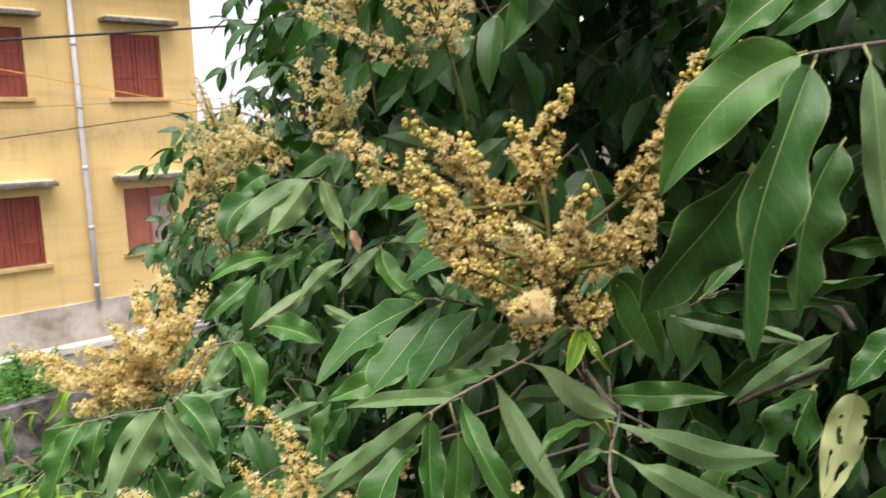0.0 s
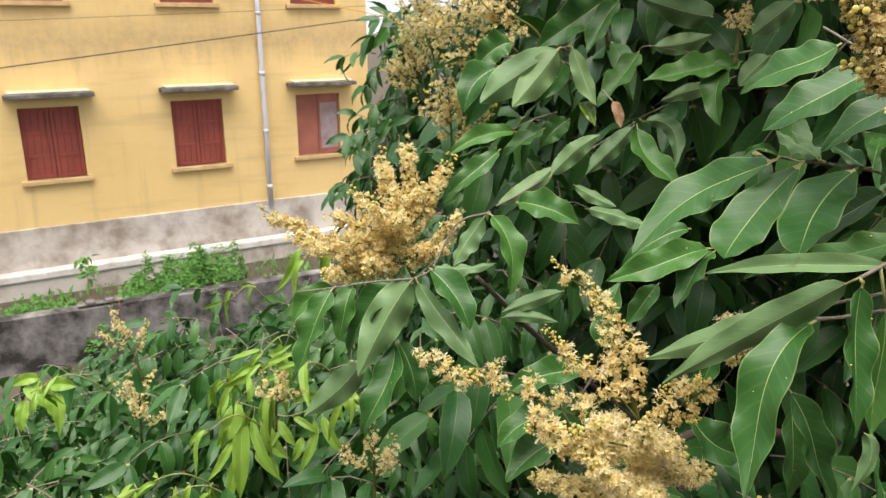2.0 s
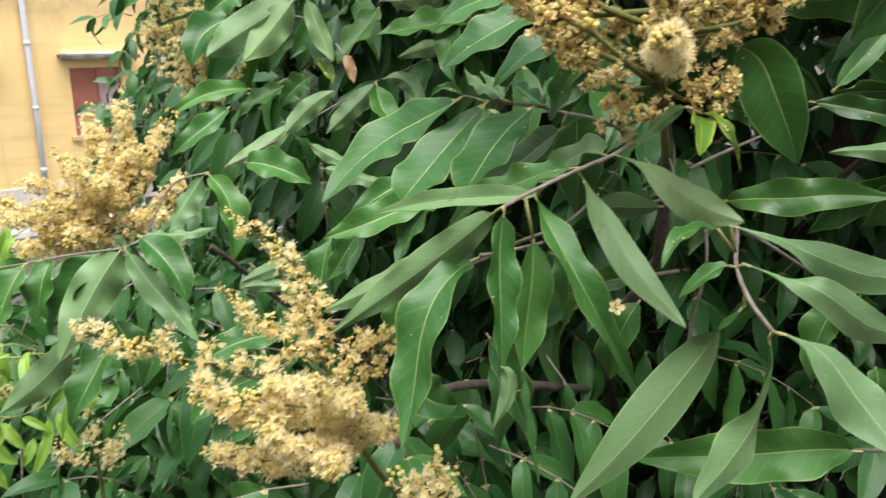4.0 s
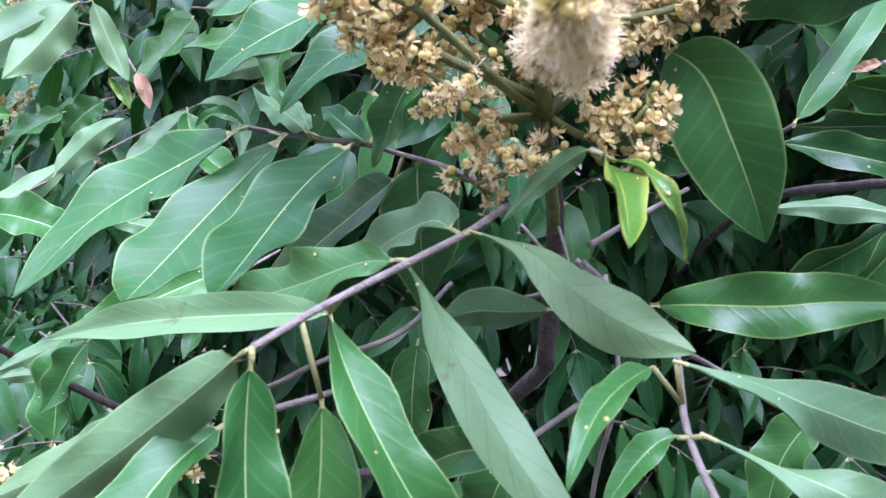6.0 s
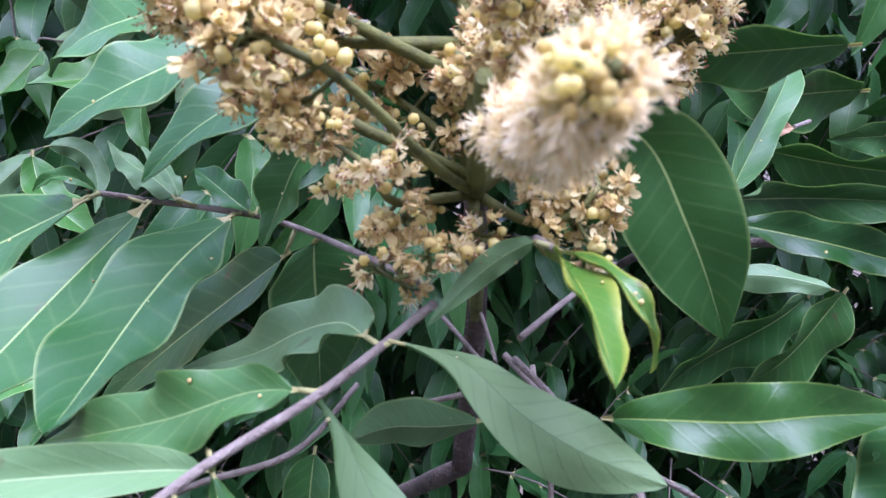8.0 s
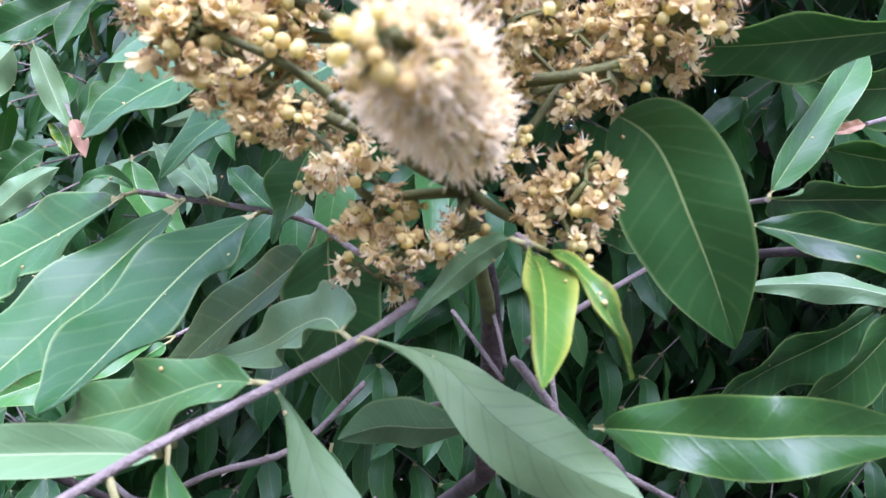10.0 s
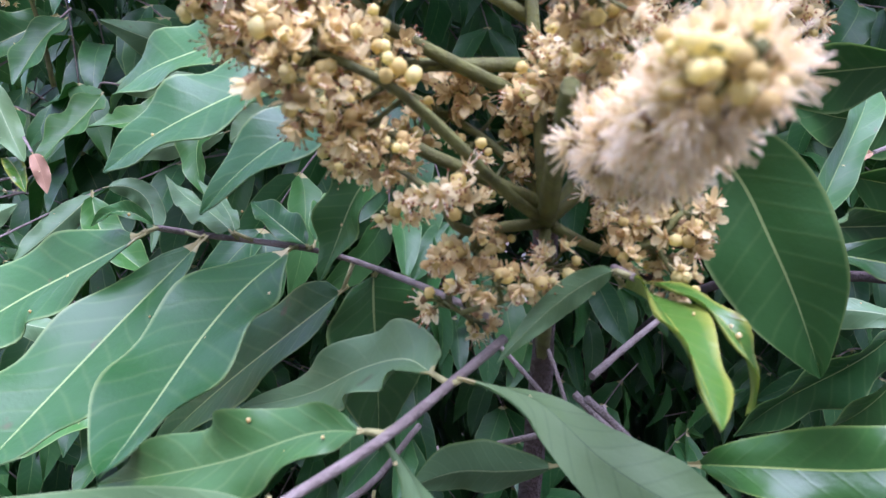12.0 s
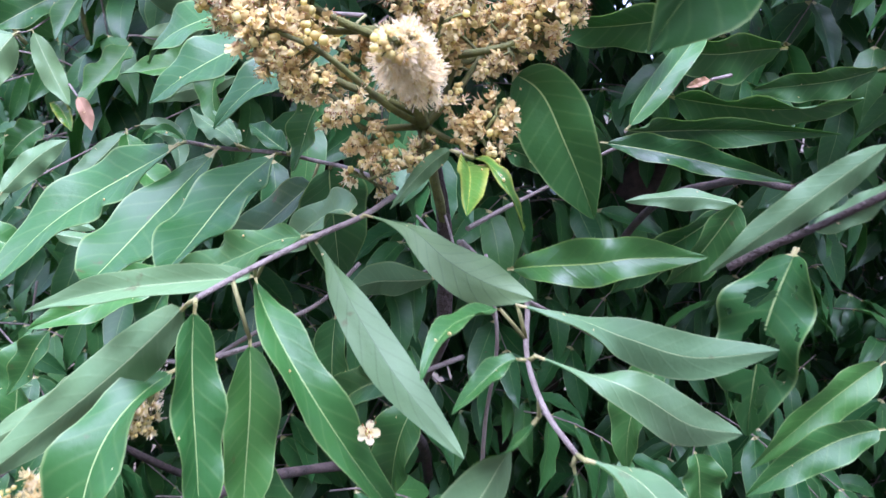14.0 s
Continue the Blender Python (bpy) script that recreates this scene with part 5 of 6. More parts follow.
twig_young2 = twig([(-0.5944, 1.1159, 4.3050), (-0.6522, 1.1056, 4.3087)], 0.0014, 0.0009, PETIOLE, "young_twig", "twig of drooping young yellow-green leaves")
leaf(twig_young2, (-0.6112, 1.0238, 4.3633), (-0.5913, 1.0200, 4.3731), (-0.5718, 1.0267, 4.3828), (-0.11, -0.93, 0.36), 0.0100, fold=0.35, wave=0.12, mats=YOUNG)
leaf(twig_young2, (-0.6129, 1.0199, 4.3514), (-0.5866, 1.0176, 4.3622), (-0.5670, 1.0239, 4.3702), (-0.09, -0.90, 0.42), 0.0100, fold=0.35, wave=0.12, mats=YOUNG)
leaf(twig_young2, (-0.5977, 1.0205, 4.3436), (-0.5778, 1.0163, 4.3520), (-0.5580, 1.0215, 4.3561), (-0.13, -0.88, 0.46), 0.0100, fold=0.35, wave=0.12, mats=YOUNG)

twig_young3 = twig([(-1.2004, 1.2624, 4.1277), (-1.2561, 1.2529, 4.1326)], 0.0014, 0.0009, PETIOLE, "young_twig", "twig of drooping young yellow-green leaves")
leaf(twig_young3, (-1.2564, 1.2545, 4.1380), (-1.2260, 1.2464, 4.1266), (-1.2019, 1.2416, 4.0946), (0.46, -0.51, 0.73), 0.0387, fold=0.35, wave=0.12, mats=YOUNG)
leaf(twig_young3, (-1.2118, 1.2617, 4.1330), (-1.1776, 1.2609, 4.1433), (-1.1476, 1.2653, 4.1382), (-0.00, -0.81, 0.58), 0.0296, fold=0.35, wave=0.12, mats=YOUNG)
leaf(twig_young3, (-1.2115, 1.2602, 4.1276), (-1.1934, 1.2449, 4.1001), (-1.1876, 1.2397, 4.0786), (0.67, -0.51, 0.54), 0.0319, fold=0.35, wave=0.12, mats=YOUNG)
leaf(twig_young3, (-1.1945, 1.2620, 4.1224), (-1.1799, 1.2460, 4.0948), (-1.1785, 1.2303, 4.0410), (0.46, -0.79, 0.40), 0.0250, fold=0.35, wave=0.12, mats=YOUNG)
leaf(twig_young3, (-1.2546, 1.2467, 4.1109), (-1.2506, 1.2287, 4.0833), (-1.2539, 1.2184, 4.0510), (0.49, -0.79, 0.38), 0.0273, fold=0.35, wave=0.12, mats=YOUNG)
leaf(twig_young3, (-1.2295, 1.2631, 4.1491), (-1.2496, 1.2488, 4.1501), (-1.2763, 1.2402, 4.1391), (0.29, -0.82, 0.50), 0.0250, fold=0.35, wave=0.12, mats=YOUNG)


WITHERED = (
    leaf_look("withered_leaf_upper_side", (0.34, 0.21, 0.13), (0.46, 0.29, 0.13), (0.50, 0.34, 0.18), 0.7, 0.08, 0.2),
    leaf_look("withered_leaf_under_side", (0.42, 0.26, 0.20), (0.52, 0.34, 0.18), (0.50, 0.34, 0.18), 0.7, 0.08, 0.2),
)
twig_dead = twig([(-0.1442, 1.0974, 4.7491), (-0.1314, 1.0605, 4.7388)])
leaf(twig_dead, (-0.1314, 1.0605, 4.7388), (-0.1241, 1.0555, 4.7233), (-0.1191, 1.0506, 4.7059), (0.1, -0.95, 0.3), 0.0147, mats=WITHERED, label="withered pink-brown leaf")
twig_dead_b = twig([(0.3181, 0.6457, 4.7862), (0.2924, 0.6306, 4.7828)])
leaf(twig_dead_b, (0.2924, 0.6306, 4.7828), (0.2842, 0.6322, 4.7805), (0.2776, 0.6334, 4.7776), (0.1, -0.8, 0.6), 0.0061, mats=WITHERED, label="withered orange-brown leaf")


# ---- flower panicles ----
limb([(0.1196, 0.6048, 4.6360), (0.1113, 0.5874, 4.7040), (0.0865, 0.5440, 4.7570)], 0.0046, 0.0034, "flower_stem")
big_panicle, _ = panicle(
    (0.1113, 0.5874, 4.7040),
    (0.0865, 0.5440, 4.7570),
    (0.0735, 0.5492, 4.8467),
    [
        (-0.0150, 0.5281, 4.8421),
        (0.0317, 0.4556, 4.8348),
        (0.0949, 0.5079, 4.8427),
        (0.1418, 0.5538, 4.8158),
        (0.1537, 0.5285, 4.8443),
        (-0.0186, 0.5323, 4.8656),
        (-0.0097, 0.5361, 4.8048),
        (0.1862, 0.5355, 4.9396),
        (0.0163, 0.5653, 4.8798),
        (-0.0170, 0.5383, 4.8990),
        (0.0532, 0.5772, 4.8894),
        (0.0906, 0.5720, 4.9168),
    ],
    3,
    near=True,
    fresh=0.42,
    buds=0.88,
    size=1.12,
    step=0.0088,
    start=0.38,
    per=(2, 3, 3),
    branch_r=0.0021,
    label="tan and cream longan flower panicle on a brown stem",
    sides=[
        (
            [(0.0700, 0.5480, 4.8350), (0.0102, 0.5495, 4.8321), (-0.0256, 0.5566, 4.8538), (-0.0579, 0.5603, 4.8683), (-0.0872, 0.5635, 4.8843)],
            [
                ((-0.0918, 0.5681, 4.8843), "open", 0.75),
                ((-0.0878, 0.5626, 4.8832), "open", 0.75),
                ((-0.0853, 0.5661, 4.8829), "open", 0.75),
                ((-0.0797, 0.5660, 4.8789), "open", 1.04),
                ((-0.0686, 0.5652, 4.8824), "open", 1.02),
                ((-0.0678, 0.5541, 4.8767), "open", 0.94),
                ((-0.0686, 0.5602, 4.8762), "open", 1.07),
                ((-0.0698, 0.5643, 4.8785), "open", 0.99),
                ((-0.0537, 0.5674, 4.8732), "open", 1.04),
                ((-0.0598, 0.5522, 4.8647), "open", 1.05),
                ((-0.0584, 0.5691, 4.8736), "open", 1.07),
                ((-0.0513, 0.5499, 4.8533), "mixed", 0.98),
                ((-0.0547, 0.5617, 4.8642), "spent", 1.06),
                ((-0.0475, 0.5508, 4.8583), "spent", 0.98),
                ((-0.0416, 0.5507, 4.8557), "mixed", 0.99),
                ((-0.0360, 0.5576, 4.8523), "spent", 0.94),
                ((-0.0376, 0.5593, 4.8645), "spent", 0.98),
                ((-0.0226, 0.5681, 4.8549), "mixed", 1.02),
                ((-0.0298, 0.5642, 4.8498), "mixed", 1.03),
                ((-0.0217, 0.5585, 4.8513), "mixed", 0.90),
                ((-0.0257, 0.5514, 4.8484), "spent", 0.92),
                ((-0.0174, 0.5573, 4.8496), "spent", 1.02),
                ((-0.0124, 0.5613, 4.8502), "mixed", 1.07),
                ((-0.0127, 0.5553, 4.8492), "mixed", 1.02),
                ((-0.0074, 0.5645, 4.8364), "spent", 0.94),
                ((-0.0005, 0.5591, 4.8472), "spent", 0.92),
                ((-0.0073, 0.5626, 4.8424), "mixed", 0.98),
                ((0.0034, 0.5570, 4.8457), "spent", 0.94),
                ((0.0032, 0.5585, 4.8393), "spent", 1.03),
                ((0.0050, 0.5657, 4.8382), "spent", 0.94),
                ((0.0102, 0.5539, 4.8334), "mixed", 0.91),
                ((-0.0254, 0.5601, 4.8685), "open", 0.90),
                ((-0.0181, 0.5610, 4.8694), "open", 0.90),
                ((-0.0214, 0.5590, 4.8624), "bud", 0.80),
            ],
        ),
        (
            [(0.0865, 0.5440, 4.7570), (0.0780, 0.5280, 4.7440), (0.0680, 0.5260, 4.7400), (0.0600, 0.5330, 4.7350)],
            [
                ((0.0818, 0.5285, 4.7477), "mixed", 1.04),
                ((0.0775, 0.5283, 4.7424), "spent", 0.98),
                ((0.0709, 0.5230, 4.7467), "open", 1.10),
                ((0.0633, 0.5197, 4.7452), "mixed", 0.98),
                ((0.0613, 0.5341, 4.7390), "open", 1.04),
                ((0.0565, 0.5371, 4.7372), "open", 1.04),
                ((0.0659, 0.5400, 4.7312), "mixed", 0.92),
            ],
        ),
        (
            [(0.0865, 0.5440, 4.7570), (0.0700, 0.5330, 4.7570), (0.0560, 0.5270, 4.7570), (0.0500, 0.5320, 4.7650), (0.0430, 0.5530, 4.7710)],
            [
                ((0.0686, 0.5363, 4.7538), "bud", 0.85),
                ((0.0600, 0.5274, 4.7515), "mixed", 0.98),
                ((0.0546, 0.5304, 4.7513), "mixed", 1.16),
                ((0.0571, 0.5250, 4.7625), "spent", 1.04),
                ((0.0476, 0.5198, 4.7680), "open", 1.10),
                ((0.0451, 0.5420, 4.7606), "mixed", 1.04),
                ((0.0471, 0.5537, 4.7729), "mixed", 1.10),
                ((0.0412, 0.5659, 4.7725), "spent", 1.28),
                ((0.0380, 0.5560, 4.7700), "open", 0.98),
            ],
        ),
        (
            [(0.0865, 0.5440, 4.7570), (0.0960, 0.5280, 4.7520), (0.1040, 0.5190, 4.7560), (0.1090, 0.5160, 4.7640)],
            [
                ((0.0977, 0.5295, 4.7565), "spent", 1.04),
                ((0.1006, 0.5260, 4.7592), "spent", 1.04),
                ((0.1054, 0.5252, 4.7583), "spent", 1.04),
                ((0.1126, 0.5252, 4.7675), "mixed", 1.10),
                ((0.1141, 0.5158, 4.7627), "spent", 1.04),
                ((0.1084, 0.5194, 4.7615), "spent", 1.10),
                ((0.0990, 0.5229, 4.7508), "mixed", 0.92),
                ((0.1107, 0.5269, 4.7517), "spent", 1.10),
                ((0.1059, 0.5101, 4.7479), "mixed", 0.92),
                ((0.1099, 0.5146, 4.7573), "mixed", 1.10),
            ],
        ),
        (
            [(0.0865, 0.5440, 4.7570), (0.0978, 0.5381, 4.7709), (0.1103, 0.5405, 4.7884), (0.1242, 0.5413, 4.8046)],
            [
                ((0.1092, 0.5325, 4.7838), "mixed", 0.98),
                ((0.0963, 0.5284, 4.7732), "bud", 0.67),
                ((0.0918, 0.5232, 4.7676), "open", 0.85),
                ((0.1000, 0.5454, 4.7839), "spent", 1.10),
                ((0.1029, 0.5472, 4.7965), "mixed", 1.10),
            ],
        ),
        (
            [(0.0865, 0.5440, 4.7570), (0.0659, 0.5242, 4.7662), (0.0393, 0.5138, 4.7846), (0.0242, 0.5084, 4.7909), (0.0083, 0.5136, 4.7962)],
            [
                ((0.0321, 0.5116, 4.7905), "bud", 0.98),
                ((0.0261, 0.5167, 4.7826), "spent", 1.22),
                ((0.0304, 0.5151, 4.7798), "spent", 0.98),
                ((0.0163, 0.5105, 4.7910), "spent", 1.34),
                ((0.0129, 0.5106, 4.7873), "spent", 1.22),
                ((0.0094, 0.5128, 4.7940), "mixed", 1.34),
                ((0.0185, 0.5110, 4.7962), "spent", 1.34),
            ],
        ),
        (
            [(0.0865, 0.5440, 4.7570), (0.0830, 0.5464, 4.7666), (0.0697, 0.5496, 4.7778), (0.0530, 0.5545, 4.7868), (0.0403, 0.5607, 4.7932)],
            [
                ((0.0515, 0.5529, 4.7779), "spent", 1.10),
                ((0.0565, 0.5526, 4.7841), "mixed", 1.10),
                ((0.0643, 0.5508, 4.7884), "spent", 1.20),
                ((0.0801, 0.5569, 4.7923), "spent", 1.20),
                ((0.0657, 0.5474, 4.7760), "mixed", 1.00),
                ((0.0771, 0.5496, 4.7798), "spent", 1.10),
                ((0.0821, 0.5457, 4.7712), "spent", 1.00),
                ((0.0741, 0.5481, 4.7691), "mixed", 1.00),
                ((0.0601, 0.5535, 4.7932), "spent", 1.20),
                ((0.0488, 0.5574, 4.7924), "mixed", 1.20),
                ((0.0865, 0.5459, 4.7790), "spent", 1.10),
            ],
        ),
        (
            [(0.0865, 0.5440, 4.7570), (0.0953, 0.5459, 4.7703), (0.1054, 0.5511, 4.7929), (0.1178, 0.5500, 4.8032), (0.1381, 0.5470, 4.8140)],
            [
                ((0.0974, 0.5547, 4.8004), "spent", 1.20),
                ((0.1083, 0.5529, 4.8058), "spent", 1.20),
                ((0.1211, 0.5473, 4.7939), "mixed", 1.10),
                ((0.1287, 0.5480, 4.8071), "spent", 1.20),
                ((0.1351, 0.5448, 4.7995), "mixed", 1.10),
                ((0.1007, 0.5519, 4.7911), "spent", 1.10),
                ((0.1116, 0.5507, 4.7989), "spent", 1.10),
                ((0.1429, 0.5448, 4.8095), "spent", 1.20),
                ((0.1236, 0.5413, 4.7939), "spent", 1.00),
            ],
        ),
    ],
)
panicle((0.0865, 0.5440, 4.7570), (0.0660, 0.5000, 4.7780), (0.0520, 0.4700, 4.7880), [(0.0425, 0.4165, 4.7890)], 4, near=True, size=0.64, fresh=0.78, step=0.0042, start=0.40, label="spike of open cream-yellow flowers", buds=0.92, per=(3, 3, 4), full="bloom")
panicle((-0.0396, 0.6357, 4.3942), (-0.0828, 0.5914, 4.4878), (-0.1138, 0.5884, 4.5696), [
    (-0.1777, 0.5274, 4.5312),
    (-0.1012, 0.4973, 4.5405),
    (-0.0612, 0.5459, 4.5346),
    (-0.1398, 0.5055, 4.5578),
    (-0.1077, 0.5099, 4.5870),
    (-0.1511, 0.5163, 4.5659),
    (-0.0850, 0.5194, 4.5685),
    (-0.1345, 0.5136, 4.5816),
], 5, near=False, fresh=0.9, size=0.9, step=0.0125, start=0.2, loose=0.9, per=(6, 7, 8), full="open", label="pale golden longan flower panicle with long side spikes", sides=[
        (
            [(-0.1749, 0.6037, 4.6656), (-0.1604, 0.6027, 4.6520), (-0.1434, 0.6006, 4.6407), (-0.1285, 0.5973, 4.6263), (-0.1165, 0.5914, 4.6053), (-0.1120, 0.5827, 4.5806), (-0.1045, 0.5721, 4.5508)],
            [
                ((-0.1739, 0.6005, 4.6649), "bud", 0.59),
                ((-0.1688, 0.6004, 4.6609), "bud", 0.59),
                ((-0.1632, 0.5999, 4.6553), "feather", 0.78),
                ((-0.1630, 0.6065, 4.6488), "bud", 0.72),
                ((-0.1642, 0.5986, 4.6518), "feather", 0.72),
                ((-0.1651, 0.5967, 4.6532), "feather", 0.66),
                ((-0.1556, 0.6017, 4.6570), "bud", 0.65),
                ((-0.1530, 0.6008, 4.6531), "feather", 0.72),
                ((-0.1500, 0.6000, 4.6556), "feather", 0.66),
                ((-0.1505, 0.5980, 4.6446), "bud", 0.72),
                ((-0.1454, 0.5995, 4.6470), "feather", 0.78),
                ((-0.1432, 0.6062, 4.6396), "bud", 0.72),
                ((-0.1410, 0.5977, 4.6406), "feather", 0.85),
                ((-0.1422, 0.5959, 4.6426), "bud", 0.78),
                ((-0.1431, 0.5952, 4.6348), "bud", 0.85),
                ((-0.1436, 0.5946, 4.6402), "bud", 0.78),
                ((-0.1350, 0.5964, 4.6349), "feather", 0.98),
                ((-0.1349, 0.6054, 4.6363), "feather", 0.90),
                ((-0.1303, 0.5974, 4.6358), "bud", 0.72),
                ((-0.1371, 0.5934, 4.6280), "feather", 0.91),
                ((-0.1359, 0.6019, 4.6273), "bud", 0.84),
                ((-0.1285, 0.5936, 4.6255), "feather", 0.98),
                ((-0.1327, 0.5993, 4.6190), "feather", 0.90),
                ((-0.1221, 0.5919, 4.6179), "feather", 1.04),
                ((-0.1212, 0.5905, 4.6197), "bud", 0.96),
                ((-0.1309, 0.5903, 4.6179), "feather", 0.91),
                ((-0.1285, 0.5959, 4.6067), "open", 0.84),
                ((-0.1170, 0.5909, 4.6130), "feather", 1.10),
                ((-0.1218, 0.5966, 4.6070), "bud", 1.02),
                ((-0.1255, 0.5877, 4.6083), "feather", 1.10),
                ((-0.1318, 0.5856, 4.6126), "open", 1.02),
                ((-0.1113, 0.5886, 4.6039), "spent", 1.10),
                ((-0.1067, 0.5877, 4.6050), "open", 1.02),
                ((-0.1243, 0.5845, 4.6001), "feather", 1.04),
                ((-0.1177, 0.5844, 4.6024), "feather", 0.96),
                ((-0.1129, 0.5848, 4.5952), "feather", 1.10),
                ((-0.1192, 0.5931, 4.5988), "open", 1.02),
                ((-0.1267, 0.5814, 4.5933), "feather", 1.04),
                ((-0.1237, 0.5887, 4.5873), "feather", 0.96),
                ((-0.1092, 0.5822, 4.5866), "spent", 1.17),
                ((-0.1100, 0.5799, 4.5865), "spent", 1.08),
                ((-0.1183, 0.5798, 4.5850), "feather", 1.17),
                ((-0.1196, 0.5762, 4.5808), "feather", 1.08),
                ((-0.1198, 0.5762, 4.5764), "spent", 1.17),
                ((-0.1239, 0.5838, 4.5759), "open", 1.08),
                ((-0.1086, 0.5776, 4.5746), "spent", 1.17),
                ((-0.1151, 0.5843, 4.5731), "spent", 1.08),
                ((-0.1289, 0.5823, 4.5971), "feather", 0.91),
                ((-0.1263, 0.5810, 4.5980), "feather", 0.84),
            ],
        ),
        (
            [(-0.1774, 0.5810, 4.6201), (-0.1613, 0.5794, 4.6036), (-0.1447, 0.5795, 4.5925), (-0.1258, 0.5778, 4.5772), (-0.1047, 0.5733, 4.5547)],
            [
                ((-0.1756, 0.5783, 4.6205), "bud", 0.59),
                ((-0.1715, 0.5782, 4.6173), "bud", 0.59),
                ((-0.1677, 0.5778, 4.6134), "bud", 0.65),
                ((-0.1622, 0.5775, 4.6087), "feather", 0.91),
                ((-0.1628, 0.5757, 4.6100), "bud", 0.84),
                ((-0.1595, 0.5762, 4.6025), "feather", 0.91),
                ((-0.1599, 0.5735, 4.6010), "open", 0.84),
                ((-0.1560, 0.5755, 4.5978), "bud", 0.78),
                ((-0.1590, 0.5802, 4.5870), "bud", 0.72),
                ((-0.1535, 0.5755, 4.5958), "feather", 0.78),
                ((-0.1572, 0.5726, 4.5958), "open", 0.72),
                ((-0.1440, 0.5778, 4.5970), "spent", 0.91),
                ((-0.1485, 0.5743, 4.5958), "open", 0.84),
                ((-0.1446, 0.5761, 4.5919), "spent", 0.98),
                ((-0.1468, 0.5829, 4.5875), "open", 0.90),
                ((-0.1372, 0.5762, 4.5881), "feather", 0.98),
                ((-0.1337, 0.5842, 4.5843), "feather", 0.90),
                ((-0.1299, 0.5743, 4.5786), "spent", 0.91),
                ((-0.1328, 0.5709, 4.5766), "spent", 0.84),
            ],
        ),
        (
            [(-0.2711, 0.5808, 4.5887), (-0.2429, 0.5707, 4.5853), (-0.2174, 0.5702, 4.5765), (-0.1985, 0.5699, 4.5730), (-0.1756, 0.5704, 4.5660), (-0.1549, 0.5705, 4.5590), (-0.1262, 0.5689, 4.5479), (-0.1058, 0.5683, 4.5391)],
            [
                ((-0.2675, 0.5770, 4.5907), "feather", 0.78),
                ((-0.2714, 0.5844, 4.5896), "open", 0.72),
                ((-0.2608, 0.5742, 4.5889), "feather", 0.91),
                ((-0.2647, 0.5814, 4.5872), "feather", 0.84),
                ((-0.2644, 0.5743, 4.5857), "bud", 0.65),
                ((-0.2519, 0.5730, 4.5912), "feather", 0.91),
                ((-0.2587, 0.5710, 4.5963), "open", 0.84),
                ((-0.2476, 0.5686, 4.5859), "feather", 0.98),
                ((-0.2489, 0.5747, 4.5788), "feather", 0.90),
                ((-0.2426, 0.5692, 4.5906), "bud", 0.78),
                ((-0.2458, 0.5753, 4.5850), "open", 0.72),
                ((-0.2381, 0.5677, 4.5840), "feather", 0.98),
                ((-0.2386, 0.5649, 4.5819), "feather", 0.90),
                ((-0.2313, 0.5673, 4.5820), "feather", 0.91),
                ((-0.2332, 0.5737, 4.5763), "feather", 0.84),
                ((-0.2265, 0.5689, 4.5854), "bud", 0.78),
                ((-0.2283, 0.5654, 4.5820), "bud", 0.72),
                ((-0.2213, 0.5682, 4.5807), "spent", 0.98),
                ((-0.2277, 0.5664, 4.5862), "bud", 0.90),
                ((-0.2149, 0.5701, 4.5850), "spent", 1.04),
                ((-0.2121, 0.5710, 4.5934), "open", 0.96),
                ((-0.2103, 0.5678, 4.5784), "feather", 0.98),
                ((-0.2115, 0.5757, 4.5770), "open", 0.90),
                ((-0.2032, 0.5676, 4.5769), "bud", 0.78),
                ((-0.2027, 0.5654, 4.5762), "open", 0.72),
                ((-0.2000, 0.5656, 4.5705), "bud", 0.65),
                ((-0.1882, 0.5694, 4.5775), "feather", 0.98),
                ((-0.1862, 0.5696, 4.5840), "open", 0.90),
                ((-0.1822, 0.5705, 4.5789), "feather", 0.91),
                ((-0.1850, 0.5666, 4.5748), "open", 0.84),
                ((-0.1846, 0.5679, 4.5718), "feather", 0.98),
                ((-0.1882, 0.5751, 4.5698), "bud", 0.90),
                ((-0.1776, 0.5683, 4.5700), "feather", 0.78),
                ((-0.1799, 0.5744, 4.5635), "bud", 0.72),
                ((-0.1656, 0.5704, 4.5724), "feather", 0.91),
                ((-0.1623, 0.5690, 4.5726), "feather", 0.84),
                ((-0.1625, 0.5688, 4.5668), "feather", 0.78),
                ((-0.1688, 0.5746, 4.5621), "feather", 0.72),
                ((-0.1482, 0.5715, 4.5701), "feather", 1.04),
                ((-0.1447, 0.5794, 4.5655), "open", 0.96),
                ((-0.1430, 0.5701, 4.5636), "feather", 0.98),
                ((-0.1383, 0.5796, 4.5637), "feather", 0.90),
                ((-0.1490, 0.5690, 4.5622), "feather", 0.91),
                ((-0.1486, 0.5675, 4.5641), "bud", 0.84),
                ((-0.1344, 0.5665, 4.5529), "bud", 0.91),
                ((-0.1349, 0.5647, 4.5541), "bud", 0.84),
                ((-0.1260, 0.5644, 4.5445), "bud", 0.91),
                ((-0.1284, 0.5621, 4.5456), "bud", 0.84),
            ],
        ),
        (
            [(-0.1801, 0.5266, 4.5756), (-0.1628, 0.5276, 4.5672), (-0.1422, 0.5281, 4.5650), (-0.1161, 0.5301, 4.5606)],
            [
                ((-0.1799, 0.5243, 4.5786), "feather", 1.04),
                ((-0.1735, 0.5232, 4.5775), "open", 0.96),
                ((-0.1745, 0.5261, 4.5807), "feather", 1.04),
                ((-0.1690, 0.5329, 4.5712), "feather", 0.96),
                ((-0.1777, 0.5229, 4.5724), "bud", 0.91),
